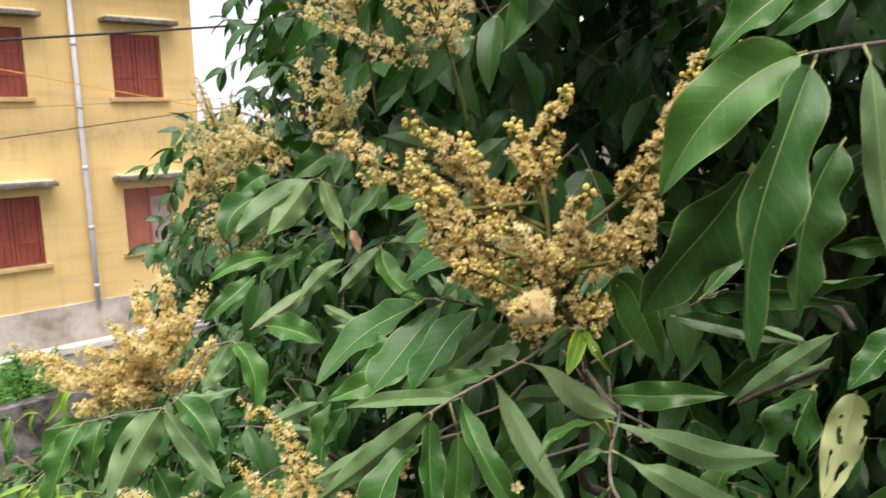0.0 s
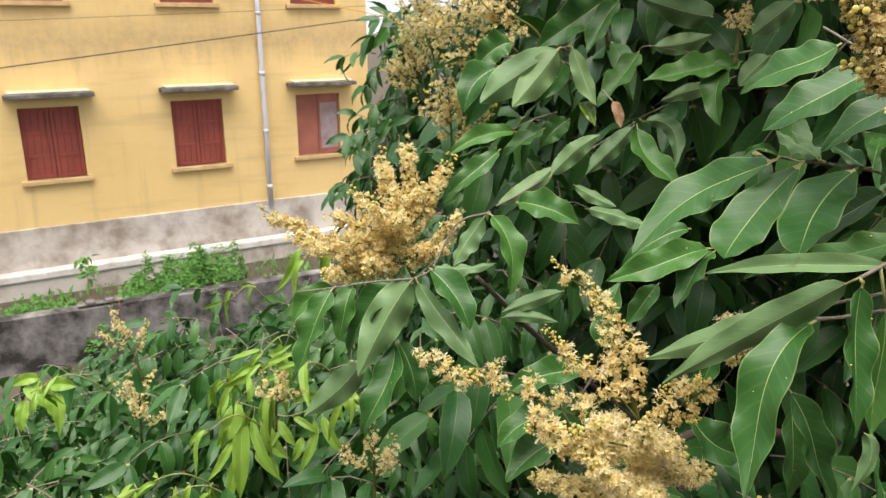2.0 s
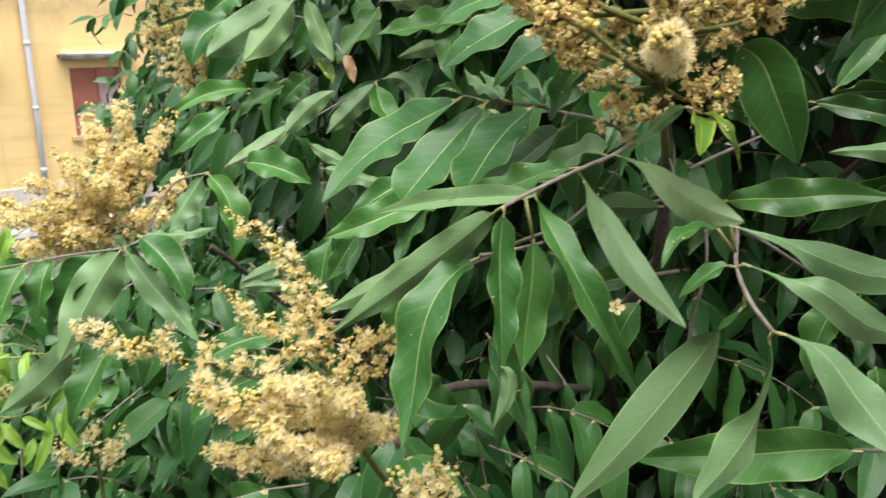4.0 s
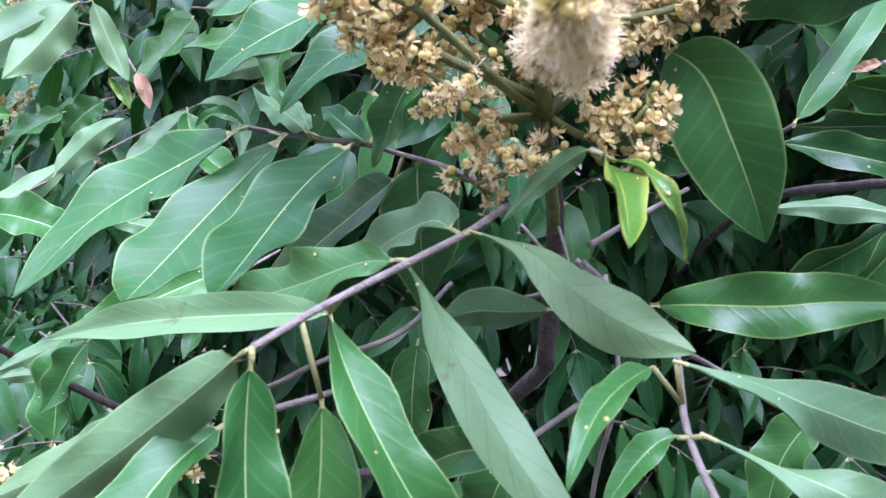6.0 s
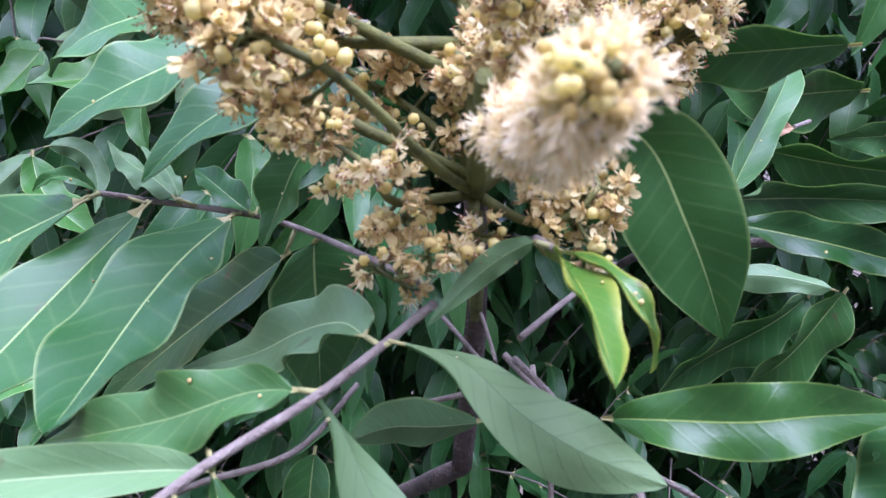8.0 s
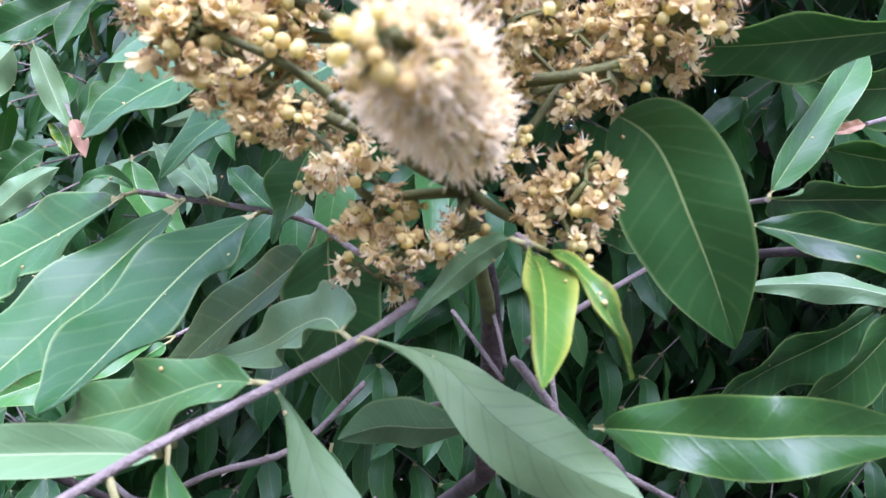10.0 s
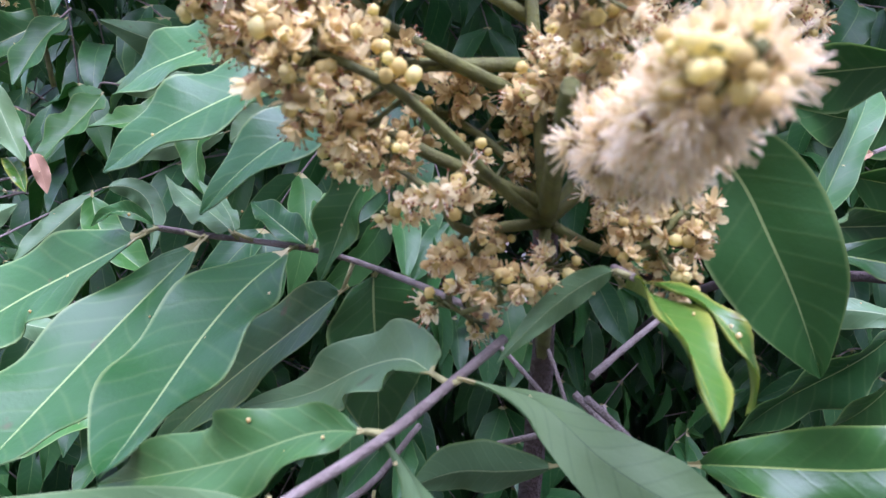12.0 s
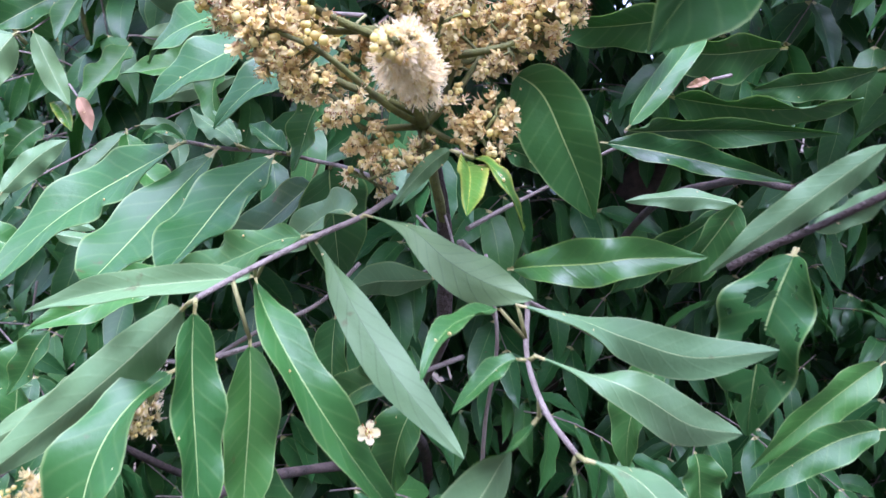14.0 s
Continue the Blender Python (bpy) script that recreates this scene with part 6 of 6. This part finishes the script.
                ((-0.1787, 0.5204, 4.5719), "bud", 0.84),
                ((-0.1704, 0.5247, 4.5735), "feather", 1.17),
                ((-0.1700, 0.5223, 4.5722), "feather", 1.08),
                ((-0.1628, 0.5254, 4.5706), "feather", 1.17),
                ((-0.1670, 0.5318, 4.5662), "feather", 1.08),
                ((-0.1673, 0.5228, 4.5648), "feather", 1.04),
                ((-0.1677, 0.5306, 4.5628), "feather", 0.96),
                ((-0.1551, 0.5244, 4.5657), "feather", 1.17),
                ((-0.1601, 0.5213, 4.5659), "feather", 1.08),
                ((-0.1479, 0.5259, 4.5698), "bud", 1.04),
                ((-0.1478, 0.5244, 4.5718), "bud", 0.96),
                ((-0.1438, 0.5239, 4.5630), "feather", 1.23),
                ((-0.1446, 0.5219, 4.5640), "bud", 1.14),
                ((-0.1348, 0.5259, 4.5650), "feather", 1.17),
                ((-0.1355, 0.5323, 4.5585), "bud", 1.08),
                ((-0.1528, 0.5218, 4.5568), "spent", 1.17),
                ((-0.1555, 0.5294, 4.5556), "open", 1.08),
                ((-0.1361, 0.5229, 4.5560), "feather", 1.30),
                ((-0.1351, 0.5206, 4.5547), "feather", 1.20),
            ],
        ),
        (
            [(-0.0668, 0.5604, 4.5918), (-0.0770, 0.5607, 4.5821), (-0.0891, 0.5594, 4.5685), (-0.0994, 0.5573, 4.5509)],
            [
                ((-0.0782, 0.5587, 4.5937), "feather", 1.04),
                ((-0.0818, 0.5659, 4.5916), "feather", 0.96),
                ((-0.0694, 0.5582, 4.5969), "spent", 1.10),
                ((-0.0690, 0.5658, 4.5936), "bud", 1.02),
                ((-0.0633, 0.5572, 4.5895), "spent", 1.10),
                ((-0.0627, 0.5650, 4.5864), "spent", 1.02),
                ((-0.0701, 0.5574, 4.5837), "feather", 1.04),
                ((-0.0713, 0.5637, 4.5773), "bud", 0.96),
                ((-0.0795, 0.5585, 4.5873), "feather", 1.04),
                ((-0.0768, 0.5575, 4.5891), "feather", 0.96),
                ((-0.0731, 0.5570, 4.5758), "spent", 1.04),
                ((-0.0728, 0.5546, 4.5745), "bud", 0.96),
                ((-0.0903, 0.5578, 4.5814), "feather", 1.10),
                ((-0.0901, 0.5555, 4.5808), "open", 1.02),
                ((-0.0954, 0.5564, 4.5738), "spent", 1.10),
                ((-0.0990, 0.5616, 4.5652), "spent", 1.02),
                ((-0.0839, 0.5566, 4.5706), "spent", 1.04),
                ((-0.0845, 0.5637, 4.5663), "spent", 0.96),
                ((-0.0914, 0.5586, 4.5869), "bud", 0.78),
                ((-0.0922, 0.5577, 4.5916), "bud", 0.72),
            ],
        ),
    ])
panicle((-0.3475, 0.9965, 4.4541), (-0.3792, 0.9706, 4.5307), (-0.4019, 0.9748, 4.5953), [
    (-0.5762, 0.9636, 4.6014),
    (-0.4639, 0.8930, 4.5401),
    (-0.4113, 0.9059, 4.5484),
    (-0.3130, 0.9842, 4.6039),
    (-0.3325, 0.9578, 4.5637),
    (-0.5188, 0.9256, 4.5786),
    (-0.4467, 0.9085, 4.5806),
    (-0.3769, 0.9103, 4.6120),
    (-0.4597, 0.9935, 4.6250),
    (-0.3335, 1.0302, 4.6648),
    (-0.4298, 1.0232, 4.6694),
    (-0.3971, 1.0442, 4.6825),
    (-0.3582, 0.9757, 4.6407),
    (-0.4104, 0.9312, 4.6329),
    (-0.4689, 0.9326, 4.6050),
], 8, near=False, fresh=0.2, size=1.2, step=0.0095, start=0.15, loose=1.0, per=(4, 5, 6), label="dense tan longan flower panicle")
far_panicle((-0.6233, 2.2125, 4.7728), (-0.25, -0.3, 1), 0.26, 9, 40, size=1.35, fresh=0.7)
far_panicle((-0.6779, 2.3129, 4.6811), (-0.3, -0.2, 1), 0.17, 9, 41, size=1.35, fresh=0.7)
far_panicle((-0.6899, 2.2855, 4.6686), (-0.6, -0.2, 0.5), 0.12, 7, 42, size=1.35, fresh=0.7)
far_panicle((-0.4163, 1.4574, 4.6209), (0, -0.3, 1), 0.15, 8, 43, size=1.35, fresh=0.7)
far_panicle((-0.1544, 1.2136, 4.8680), (-0.35, -0.2, 1), 0.15, 7, 44, size=1.35, fresh=0.7)
far_panicle((-0.1086, 1.1542, 4.9898), (-0.2, -0.3, 1), 0.20, 9, 45, size=1.35, fresh=0.7)
far_panicle((0.0154, 1.0077, 4.9662), (-0.4, -0.3, 1), 0.20, 9, 46, size=1.35, fresh=0.7)
far_panicle((-0.3515, 1.5103, 4.8234), (-1, -0.2, 0.25), 0.18, 6, 47, size=1.35, fresh=0.7)
far_panicle((-0.2666, 1.3376, 4.8326), (-1, -0.2, 0.4), 0.13, 6, 48, size=1.35, fresh=0.7)
far_panicle((-1.0533, 1.3164, 4.0337), (0.3, -0.3, 1), 0.16, 5, 49, fresh=1.1)
far_panicle((-1.1933, 1.5180, 4.0899), (-0.3, -0.2, 1), 0.14, 4, 50, fresh=1.1)
far_panicle((-0.6145, 1.0478, 4.2679), (0.3, -0.2, 1), 0.07, 4, 51, fresh=1.1)
far_panicle((-0.4130, 0.9032, 4.2554), (0.1, -0.3, 1), 0.10, 4, 52, fresh=1.1)
far_panicle((-0.0470, 0.4960, 4.5008), (0.2, -0.1, 1), 0.05, 4, 53, fresh=1.1)
far_panicle((0.0213, 1.1247, 4.8191), (0, -0.2, 1), 0.04, 3, 54, fresh=1.1)
far_panicle((-0.0380, 0.6007, 4.6273), (-0.2, -0.1, -1), 0.03, 3, 55, fresh=1.1)
far_panicle((-0.3796, 1.3907, 4.7293), (0.1, -0.1, 1), 0.07, 2, 56, fresh=1.1)


# ---- sprays of young yellow-green leaves ----
def young_spray(at, many, length, spread, seed):
    r = random.Random(seed)
    at = Vector(at)
    spine = [at + Vector((spread * 0.9, 0.08, -0.05)), at + Vector((spread * 0.3, 0.02, 0.01)), at + Vector((-spread, -0.01, -0.02))]
    holder = twig(spine, 0.0016, 0.0009, PETIOLE, "young_twig", "twig of drooping young yellow-green leaves")
    line = curve_points(spine, 20)
    for k in range(many):
        p = line[r.randrange(5, 20)] + Vector((r.gauss(0, 0.012), r.gauss(0, 0.012), r.gauss(0, 0.006)))
        d = Vector((r.gauss(-0.15, 0.4), r.gauss(-0.1, 0.3), -1 + r.gauss(0.15, 0.35))).normalized()
        n = length * r.uniform(0.7, 1.25)
        mid = p + d * n * 0.5 + Vector((r.gauss(0, 0.006), -0.004, r.uniform(0.0, 0.012)))
        leaf(holder, p, mid, p + d * n, (r.gauss(0, 0.5), -1, r.gauss(0.3, 0.4)), n * r.uniform(0.15, 0.21), 0.35, 0.1, mats=YOUNG)


young_spray((-0.5709, 1.1735, 4.4829), 7, 0.090, 0.05, 60)
young_spray((-0.7755, 1.0190, 4.0995), 8, 0.080, 0.05, 61)
young_spray((-0.8823, 1.4771, 4.2819), 5, 0.070, 0.03, 62)
young_spray((-0.6301, 1.1100, 4.3089), 6, 0.070, 0.04, 63)
young_spray((-0.7026, 1.1146, 4.2766), 7, 0.085, 0.05, 64)
young_spray((-0.6082, 1.1339, 4.2825), 6, 0.08, 0.045, 65)
young_spray((-0.7191, 1.0690, 4.2072), 5, 0.075, 0.04, 66)
young_spray((-0.5533, 1.1126, 4.2488), 5, 0.07, 0.03, 67)
young_spray((-0.8147, 1.0230, 4.1148), 6, 0.06, 0.06, 68)
young_spray((-0.6519, 1.1390, 4.3258), 4, 0.06, 0.03, 69)
young_spray((-1.0995, 1.1563, 4.2036), 6, 0.06, 0.05, 70)


# ---- the crown behind: many leafy sprays ----
def crown_inside(x, y, z):
    """Whether the crown has leaves here."""
    bend = 0.14 * noise.noise(Vector((x * 2.3, y * 2.3, z * 2.3)))
    if x + 0.33 * (y - 1.2) < -0.20 + bend:
        ridge = 3.89 + 0.43 * (x + 1.6) - 0.10 * abs(y - 1.7) + bend
        return ridge - 1.6 < z < ridge and y > 0.75 - 0.2 * x and y < 2.5
    if z > 4.8 and x < -0.19 * y + 0.13 * max(0.0, 2.2 - y):
        return False
    front = 0.98 + bend + 0.25 * max(0.0, 4.4 - z)
    if x > 0.15:
        front = 0.90 + 0.1 * (x - 0.15) + bend
    front += (0.3 if x > 0.2 else 0.6) * max(0.0, z - 4.9)
    if -0.3 < x < 0.22 and 4.28 < z < 4.62:
        front += 0.4
    if -0.25 < x < 0.8 and 4.62 <= z < 4.95:
        front += 0.36
    if 0.25 < x < 1.3 and 4.2 < z < 4.95:
        front += 0.22
    if 0.1 < x < 1.0 and 4.25 < z < 4.72:
        front += 0.28
    return y > front


def rounded(x, y, z):
    """Whether a place lies within the round outline of the crown or of its low side limb."""
    bump_out = 1.0 + 0.5 * noise.noise(Vector((x * 1.3, y * 1.3, z * 1.3)))
    main = ((x - 1.0) / 2.2) ** 2 + ((y - 2.0) / 1.6) ** 2 + ((z - 4.6) / 2.3) ** 2
    low = ((x + 0.9) / 1.4) ** 2 + ((y - 1.6) / 1.05) ** 2 + ((z - 3.6) / 1.3) ** 2
    return main < bump_out or low < bump_out


OPEN_A, OPEN_B = Vector((-0.693, 1.180, 4.124)), Vector((-0.404, 0.596, 4.495))


def in_gap(p):
    """Whether a place lies in the open gap in front of the young sprays."""
    way = OPEN_B - OPEN_A
    k = max(0.0, min(1.0, (p - OPEN_A).dot(way) / way.length_squared))
    return (p - OPEN_A - way * k).length < 0.19


SHAPES, ROUGH, TINY = [], [], []
for k in range(10):
    r = random.Random(100 + k)
    droop, wide = r.uniform(0.03, 0.16), r.uniform(0.30, 0.40)
    bent = ((0, 0, 0), (0.5, 0, droop * 0.7), (1.0, 0, -droop), (0, 0, 1), wide, 0.25, 0.15, 0.0)
    SHAPES.append(blade(*bent, 7, (-1, -0.5, 0, 0.5, 1), seed=k, thick=False))
    TINY.append(blade(*bent, 4, (-1, 0, 1), seed=k, thick=False))
    ROUGH.append(blade(*bent, 5, (-1, 0, 1), seed=k, thick=False))


def frond_frames(base, way, length, pairs, r, size=0.1):
    """Poses of the leaflets along one drooping frond, and its rachis."""
    way = Vector(way).normalized()
    side = way.cross(Vector((0, 0, 1))).normalized()
    line, out = [], []
    for i in range(pairs + 1):
        f = i / pairs
        p = Vector(base) + way * length * f - Vector((0, 0, 0.35 * length * f * f))
        line.append(p)
        if i == 0:
            continue
        for s in (-1, 1):
            if r.random() < 0.06:
                continue
            d = (way * r.uniform(0.25, 0.8) + side * s * r.uniform(0.6, 1.0) + Vector((0, 0, -r.uniform(0.5, 2.0)))).normalized()
            out.append((p, d, size * r.uniform(0.75, 1.25)))
    out.append((line[-1], (way + Vector((r.uniform(-0.3, 0.3), 0, -0.6))).normalized(), size))
    return line, out


def leaf_pose(p, d, size, r):
    face = Vector((r.gauss(0, 0.6), r.gauss(0, 0.6) - 0.5, 0.85))
    y = face.cross(d).normalized()
    z = d.cross(y)
    m = Matrix((d, y, z)).transposed().to_4x4()
    return Matrix.Translation(p) @ m @ Matrix.Diagonal((size, size, size, 1))


def fill():
    r = random.Random(21)
    heap, rods = Heap(), bmesh.new()
    made = 0
    for _ in range(90000):
        x, y, z = r.uniform(-2.3, 3.0), r.uniform(0.7, 3.0), r.uniform(2.3, 6.2)
        if not crown_inside(x, y, z):
            continue
        if not rounded(x, y, z) or in_gap(Vector((x, y, z))) or noise.noise(Vector((x * 4.5, y * 4.5, z * 4.5))) < (-0.3 if x < -0.4 else -0.45 if y > 1.45 else -0.02 if z > 3.3 else -0.6):
            continue
        deep = crown_inside(x, y - 0.4, z) and crown_inside(x, y, z + 0.3)
        if deep and r.random() < (0.62 if y < 1.45 else 0.5):
            continue
        if x < -0.3 and z > 4.55 and r.random() < 0.45:
            continue
        made += 1
        if made > 6300:
            break
        way = Vector((r.gauss(0, 0.8), -0.5 + r.gauss(0, 0.6), r.gauss(0.0, 0.4)))
        line, poses = frond_frames((x, y, z), way, r.uniform(0.12, 0.22), r.choice((3, 3, 4)), r, 0.115 if x > -0.3 else 0.084)
        add_tube(rods, line, 0.002, 0.0012, 3)
        for p, d, size in poses:
            heap.put(r.choice(TINY if deep or y > 2.0 else ROUGH if y > 1.5 else SHAPES), leaf_pose(p, d, size, r))
    # the low side limb: many small leaves held out flat
    for _ in range(30000):
        x, y, z = r.uniform(-2.1, -0.35), r.uniform(0.85, 2.5), r.uniform(3.2, 4.45)
        if not crown_inside(x, y, z) or not rounded(x, y, z) or in_gap(Vector((x, y, z))) or not crown_inside(x, y, z + 0.13) or crown_inside(x, y, z + 0.42):
            continue
        if noise.noise(Vector((x * 4.5, y * 4.5, z * 4.5))) < -0.25 or r.random() < 0.45:
            continue
        way = Vector((r.gauss(0, 0.8), -0.3 + r.gauss(0, 0.6), r.gauss(0.25, 0.3)))
        line, poses = frond_frames((x, y, z), way, r.uniform(0.08, 0.14), r.choice((3, 4)), r, 0.068)
        for p, d, size in poses:
            heap.put(r.choice(TINY), leaf_pose(p, d, size, r))
    # the thinner far limb beside the building
    for _ in range(2600):
        x, y, z = r.uniform(-1.25, 0.3), r.uniform(2.3, 3.1), r.uniform(4.0, 5.9)
        edge = -0.35 if z < 4.85 else -0.28 if z < 5.0 else -0.235
        if x < edge * y - 0.10 * noise.noise(Vector((0, z * 4, y * 3))) or noise.noise(Vector((x * 5, y * 5, z * 5))) < (-0.1 if z < 4.95 else 0.02):
            continue
        way = Vector((r.gauss(0.0, 0.8), -0.4 + r.gauss(0, 0.6), r.gauss(0.1, 0.4)))
        line, poses = frond_frames((x, y, z), way, r.uniform(0.09, 0.15), r.choice((3, 3, 4)), r, 0.085)
        add_tube(rods, line, 0.0025, 0.0014, 3)
        for p, d, size in poses:
            heap.put(r.choice(ROUGH), leaf_pose(p, d, size, r))
    # unseen leaf sprays added overhead on the viewer's side, to shade the right
    for _ in range(35):
        at = (r.uniform(0.45, 1.4), r.uniform(0.2, 0.7), r.uniform(5.3, 5.75))
        line, poses = frond_frames(at, Vector((r.gauss(-0.2, 0.6), r.gauss(-0.6, 0.5), r.gauss(0, 0.3))), 0.18, 4, r, 0.115)
        add_tube(rods, line, 0.002, 0.0012, 3)
        for p, d, size in poses:
            heap.put(r.choice(ROUGH), leaf_pose(p, d, size, r))
    # the far side of the crown
    for _ in range(1300):
        at = (r.uniform(-0.3, 3.6), r.uniform(2.0, 3.5), r.uniform(2.8, 6.9))
        if not rounded(*at) or (at[2] > 4.95 and at[0] < -0.1 * at[1]):
            continue
        line, poses = frond_frames(at, Vector((r.gauss(0, 0.8), r.gauss(-0.4, 0.6), r.gauss(0, 0.4))), 0.18, 4, r, 0.125)
        for p, d, size in poses:
            heap.put(r.choice(TINY), leaf_pose(p, d, size, r))
    ob = new("foliage", heap.mesh("foliage", (LEAF_SMALL, LEAF_BACK)))
    ob.parent = tree
    tagged(ob, "dense mass of dark green leaves", kind="stuff")
    ob = part("twigwork", rods, TWIG, tree)
    tagged(ob, "thin grey twigs among the leaves", kind="stuff")


fill()


# ---- trunk and limbs ----
limb([(0.75, 2.3, -0.1), (0.72, 2.25, 1.2), (0.62, 2.1, 2.6), (0.55, 1.95, 3.5)], 0.13, 0.08, "trunk")
limb([(0.55, 1.95, 3.5), (0.35, 1.4, 4.1), (0.19, 0.95, 4.40), (0.1196, 0.6048, 4.6360)], 0.012, 0.0042)
limb([(0.35, 1.4, 4.1), (0.05, 1.05, 4.3), (-0.06, 0.8, 4.40), (-0.06, 0.66, 4.45)], 0.008, 0.003)
limb([(0.5, 1.8, 3.7), (0.05, 1.5, 4.0), (-0.2, 1.2, 4.33), (-0.30, 1.04, 4.5)], 0.009, 0.003)
limb([(0.55, 1.95, 3.5), (0.3, 1.9, 4.4), (0.0, 1.7, 5.0), (-0.2, 1.6, 5.5)], 0.06, 0.02)
limb([(0.55, 1.95, 3.5), (0.8, 1.7, 4.3), (0.95, 1.5, 5.0), (1.0, 1.4, 5.6)], 0.06, 0.02)
# added bough, out of view, that carries the shading sprays
limb([(0.95, 1.5, 5.0), (0.9, 1.0, 5.45), (0.75, 0.6, 5.55), (0.6, 0.3, 5.5)], 0.03, 0.006)
limb([(0.62, 2.1, 2.6), (-0.2, 1.9, 3.3), (-0.8, 1.7, 3.7), (-1.3, 1.6, 3.8)], 0.05, 0.015)
limb([(0.8, 1.7, 4.3), (0.55, 1.1, 4.6), (0.4, 0.75, 4.7), (0.34, 0.6, 4.72)], 0.007, 0.002)


# ---- weeds between the garden wall and the building ----
def weeds():
    r = random.Random(77)
    heap = Heap()
    turn = BUILD
    clumps = [(2.9, -1.5, 0.85, 0.8, 1700), (0.9, -2.9, 1.1, 0.75, 2200), (-0.5, -2.8, 1.1, 0.7, 2000), (2.0, -3.0, 0.5, 0.4, 200), (-2.2, -2.4, 0.9, 0.5, 160)]
    for cx, cy, wide, tall, many in clumps:
        tufts = [(cx + r.gauss(0, wide * 0.5), cy + r.gauss(0, wide * 0.4), wide * r.uniform(0.2, 0.45), tall * r.uniform(0.45, 1.1)) for _ in range(14)]
        for _ in range(many):
            tx, ty, tw, th = r.choice(tufts)
            a, q = r.uniform(0, 6.28), r.random() ** 0.5
            h = th * (1 - q * q) * r.uniform(0.4, 1.05) + 0.04
            p = Vector((tx + tw * q * math.cos(a), ty + tw * q * math.sin(a), h))
            for _ in range(3):
                d = Vector((r.gauss(0, 1), r.gauss(0, 1), r.uniform(-0.2, 0.9))).normalized()
                heap.put(r.choice(TINY), turn @ leaf_pose(p, d, r.uniform(0.055, 0.11), r))
    for _ in range(1500):
        p = Vector((r.uniform(-5, 7.5), r.uniform(-3.7, -0.4), 0.0))
        d = Vector((r.gauss(0, 0.5), r.gauss(0, 0.5), 1.0)).normalized()
        heap.put(r.choice(TINY), turn @ leaf_pose(p, d, r.uniform(0.06, 0.2), r))
    ob = new("weeds", heap.mesh("weeds", (WEED_TOP, WEED_TOP)))
    tagged(ob, "bright green weeds on the soil beside the building", "weeds", kind="stuff")
    heap = Heap()
    for k in range(40):
        p = Vector((1.22 + r.gauss(0, 0.05), -1.6 + r.gauss(0, 0.05), r.uniform(0.55, 0.98)))
        d = Vector((r.gauss(0, 1), r.gauss(0, 1), r.uniform(-0.8, 0.4))).normalized()
        heap.put(r.choice(ROUGH), turn @ leaf_pose(p, d, r.uniform(0.12, 0.2), r))
    sapling = new("sapling")
    sapling.matrix_world = BUILD @ pose(1.22, -1.6, 0)
    tagged(sapling, "thin green sapling with drooping leaves", "plant")
    bm = bmesh.new()
    add_tube(bm, curve_points([(0, 0, -0.1), (0.02, 0, 0.5), (0, 0.01, 0.95)], 10), 0.012, 0.006, 6)
    part("stem", bm, PETIOLE, sapling)
    crown = new("crown", heap.mesh("crown", (WEED_TOP, WEED_TOP)))
    crown.parent = sapling
    crown.matrix_parent_inverse = sapling.matrix_world.inverted()


weeds()


# ---- specks of fallen blossom on the leaves ----
def litter():
    r = random.Random(5)
    heap = Heap()
    bm = bmesh.new()
    put_bud(bm, Vector((0, 0, 0)), 0.0008, 0)
    bm.verts.index_update()
    v = np.array([p.co[:] for p in bm.verts])
    f = np.array([[p.index for p in q.verts] for q in bm.faces])
    bm.free()
    speck = (v, f, np.zeros((len(v), 2)), np.zeros(len(f), int))
    for p in r.sample(litter_spots, 260):
        m = turned(Vector(p) + Vector((r.gauss(0, 0.001), 0, 0.0002)), (r.gauss(0, 1), r.gauss(0, 1), 0.2), r.uniform(0.3, 1.0), r)
        heap.put(speck, m)
    ob = new("blossom_litter", heap.mesh("blossom_litter", (SPENT,)))
    ob.parent = tree
    tagged(ob, "tiny brown specks of fallen blossom on leaves", kind="stuff")


litter()


# ---- a fallen flower lying on a leaf ----
def fallen_flower(at):
    r = random.Random(12)
    bm = bmesh.new()
    put_petals(bm, Vector((0, 0, 0)), Vector((0, 0, 1)), r, 0.0042, 0, 0.2)
    put_stamens(bm, Vector((0, 0, 0)), Vector((0, 0, 1)), r, 0.006, 9, 3)
    put_bud(bm, Vector((0, 0, 0.0006)), 0.0014, 1)
    ob = new("fallen_flower", mesh_of("fallen_flower", bm, *FLOWER_MATS))
    ob.matrix_world = Matrix.Translation(at) @ Matrix.Rotation(radians(60), 4, "X")
    tagged(ob, "single cream flower fallen onto a leaf", "flower")


fallen_flower((0.046, 0.455, 4.6592))


# ---- a water drop hanging from a blossom ----
def water_drop(at, r):
    m, n, l, b = shade("clear_water", 0.02, 0.5)
    b.inputs["Transmission Weight"].default_value, b.inputs["IOR"].default_value = 1.0, 1.33
    bm = bmesh.new()
    bmesh.ops.create_uvsphere(bm, u_segments=20, v_segments=14, radius=r)
    for v in bm.verts:
        if v.co.z > 0:
            v.co.x, v.co.y, v.co.z = v.co.x * (1 - 0.35 * v.co.z / r), v.co.y * (1 - 0.35 * v.co.z / r), v.co.z * 1.25
    for f in bm.faces:
        f.smooth = True
    ob = new("water_drop", mesh_of("water_drop", bm, m))
    ob.location = at
    tagged(ob, "clear water drop hanging from a tan blossom", "water drop")


water_drop((0.1091, 0.5300, 4.7767), 0.0019)
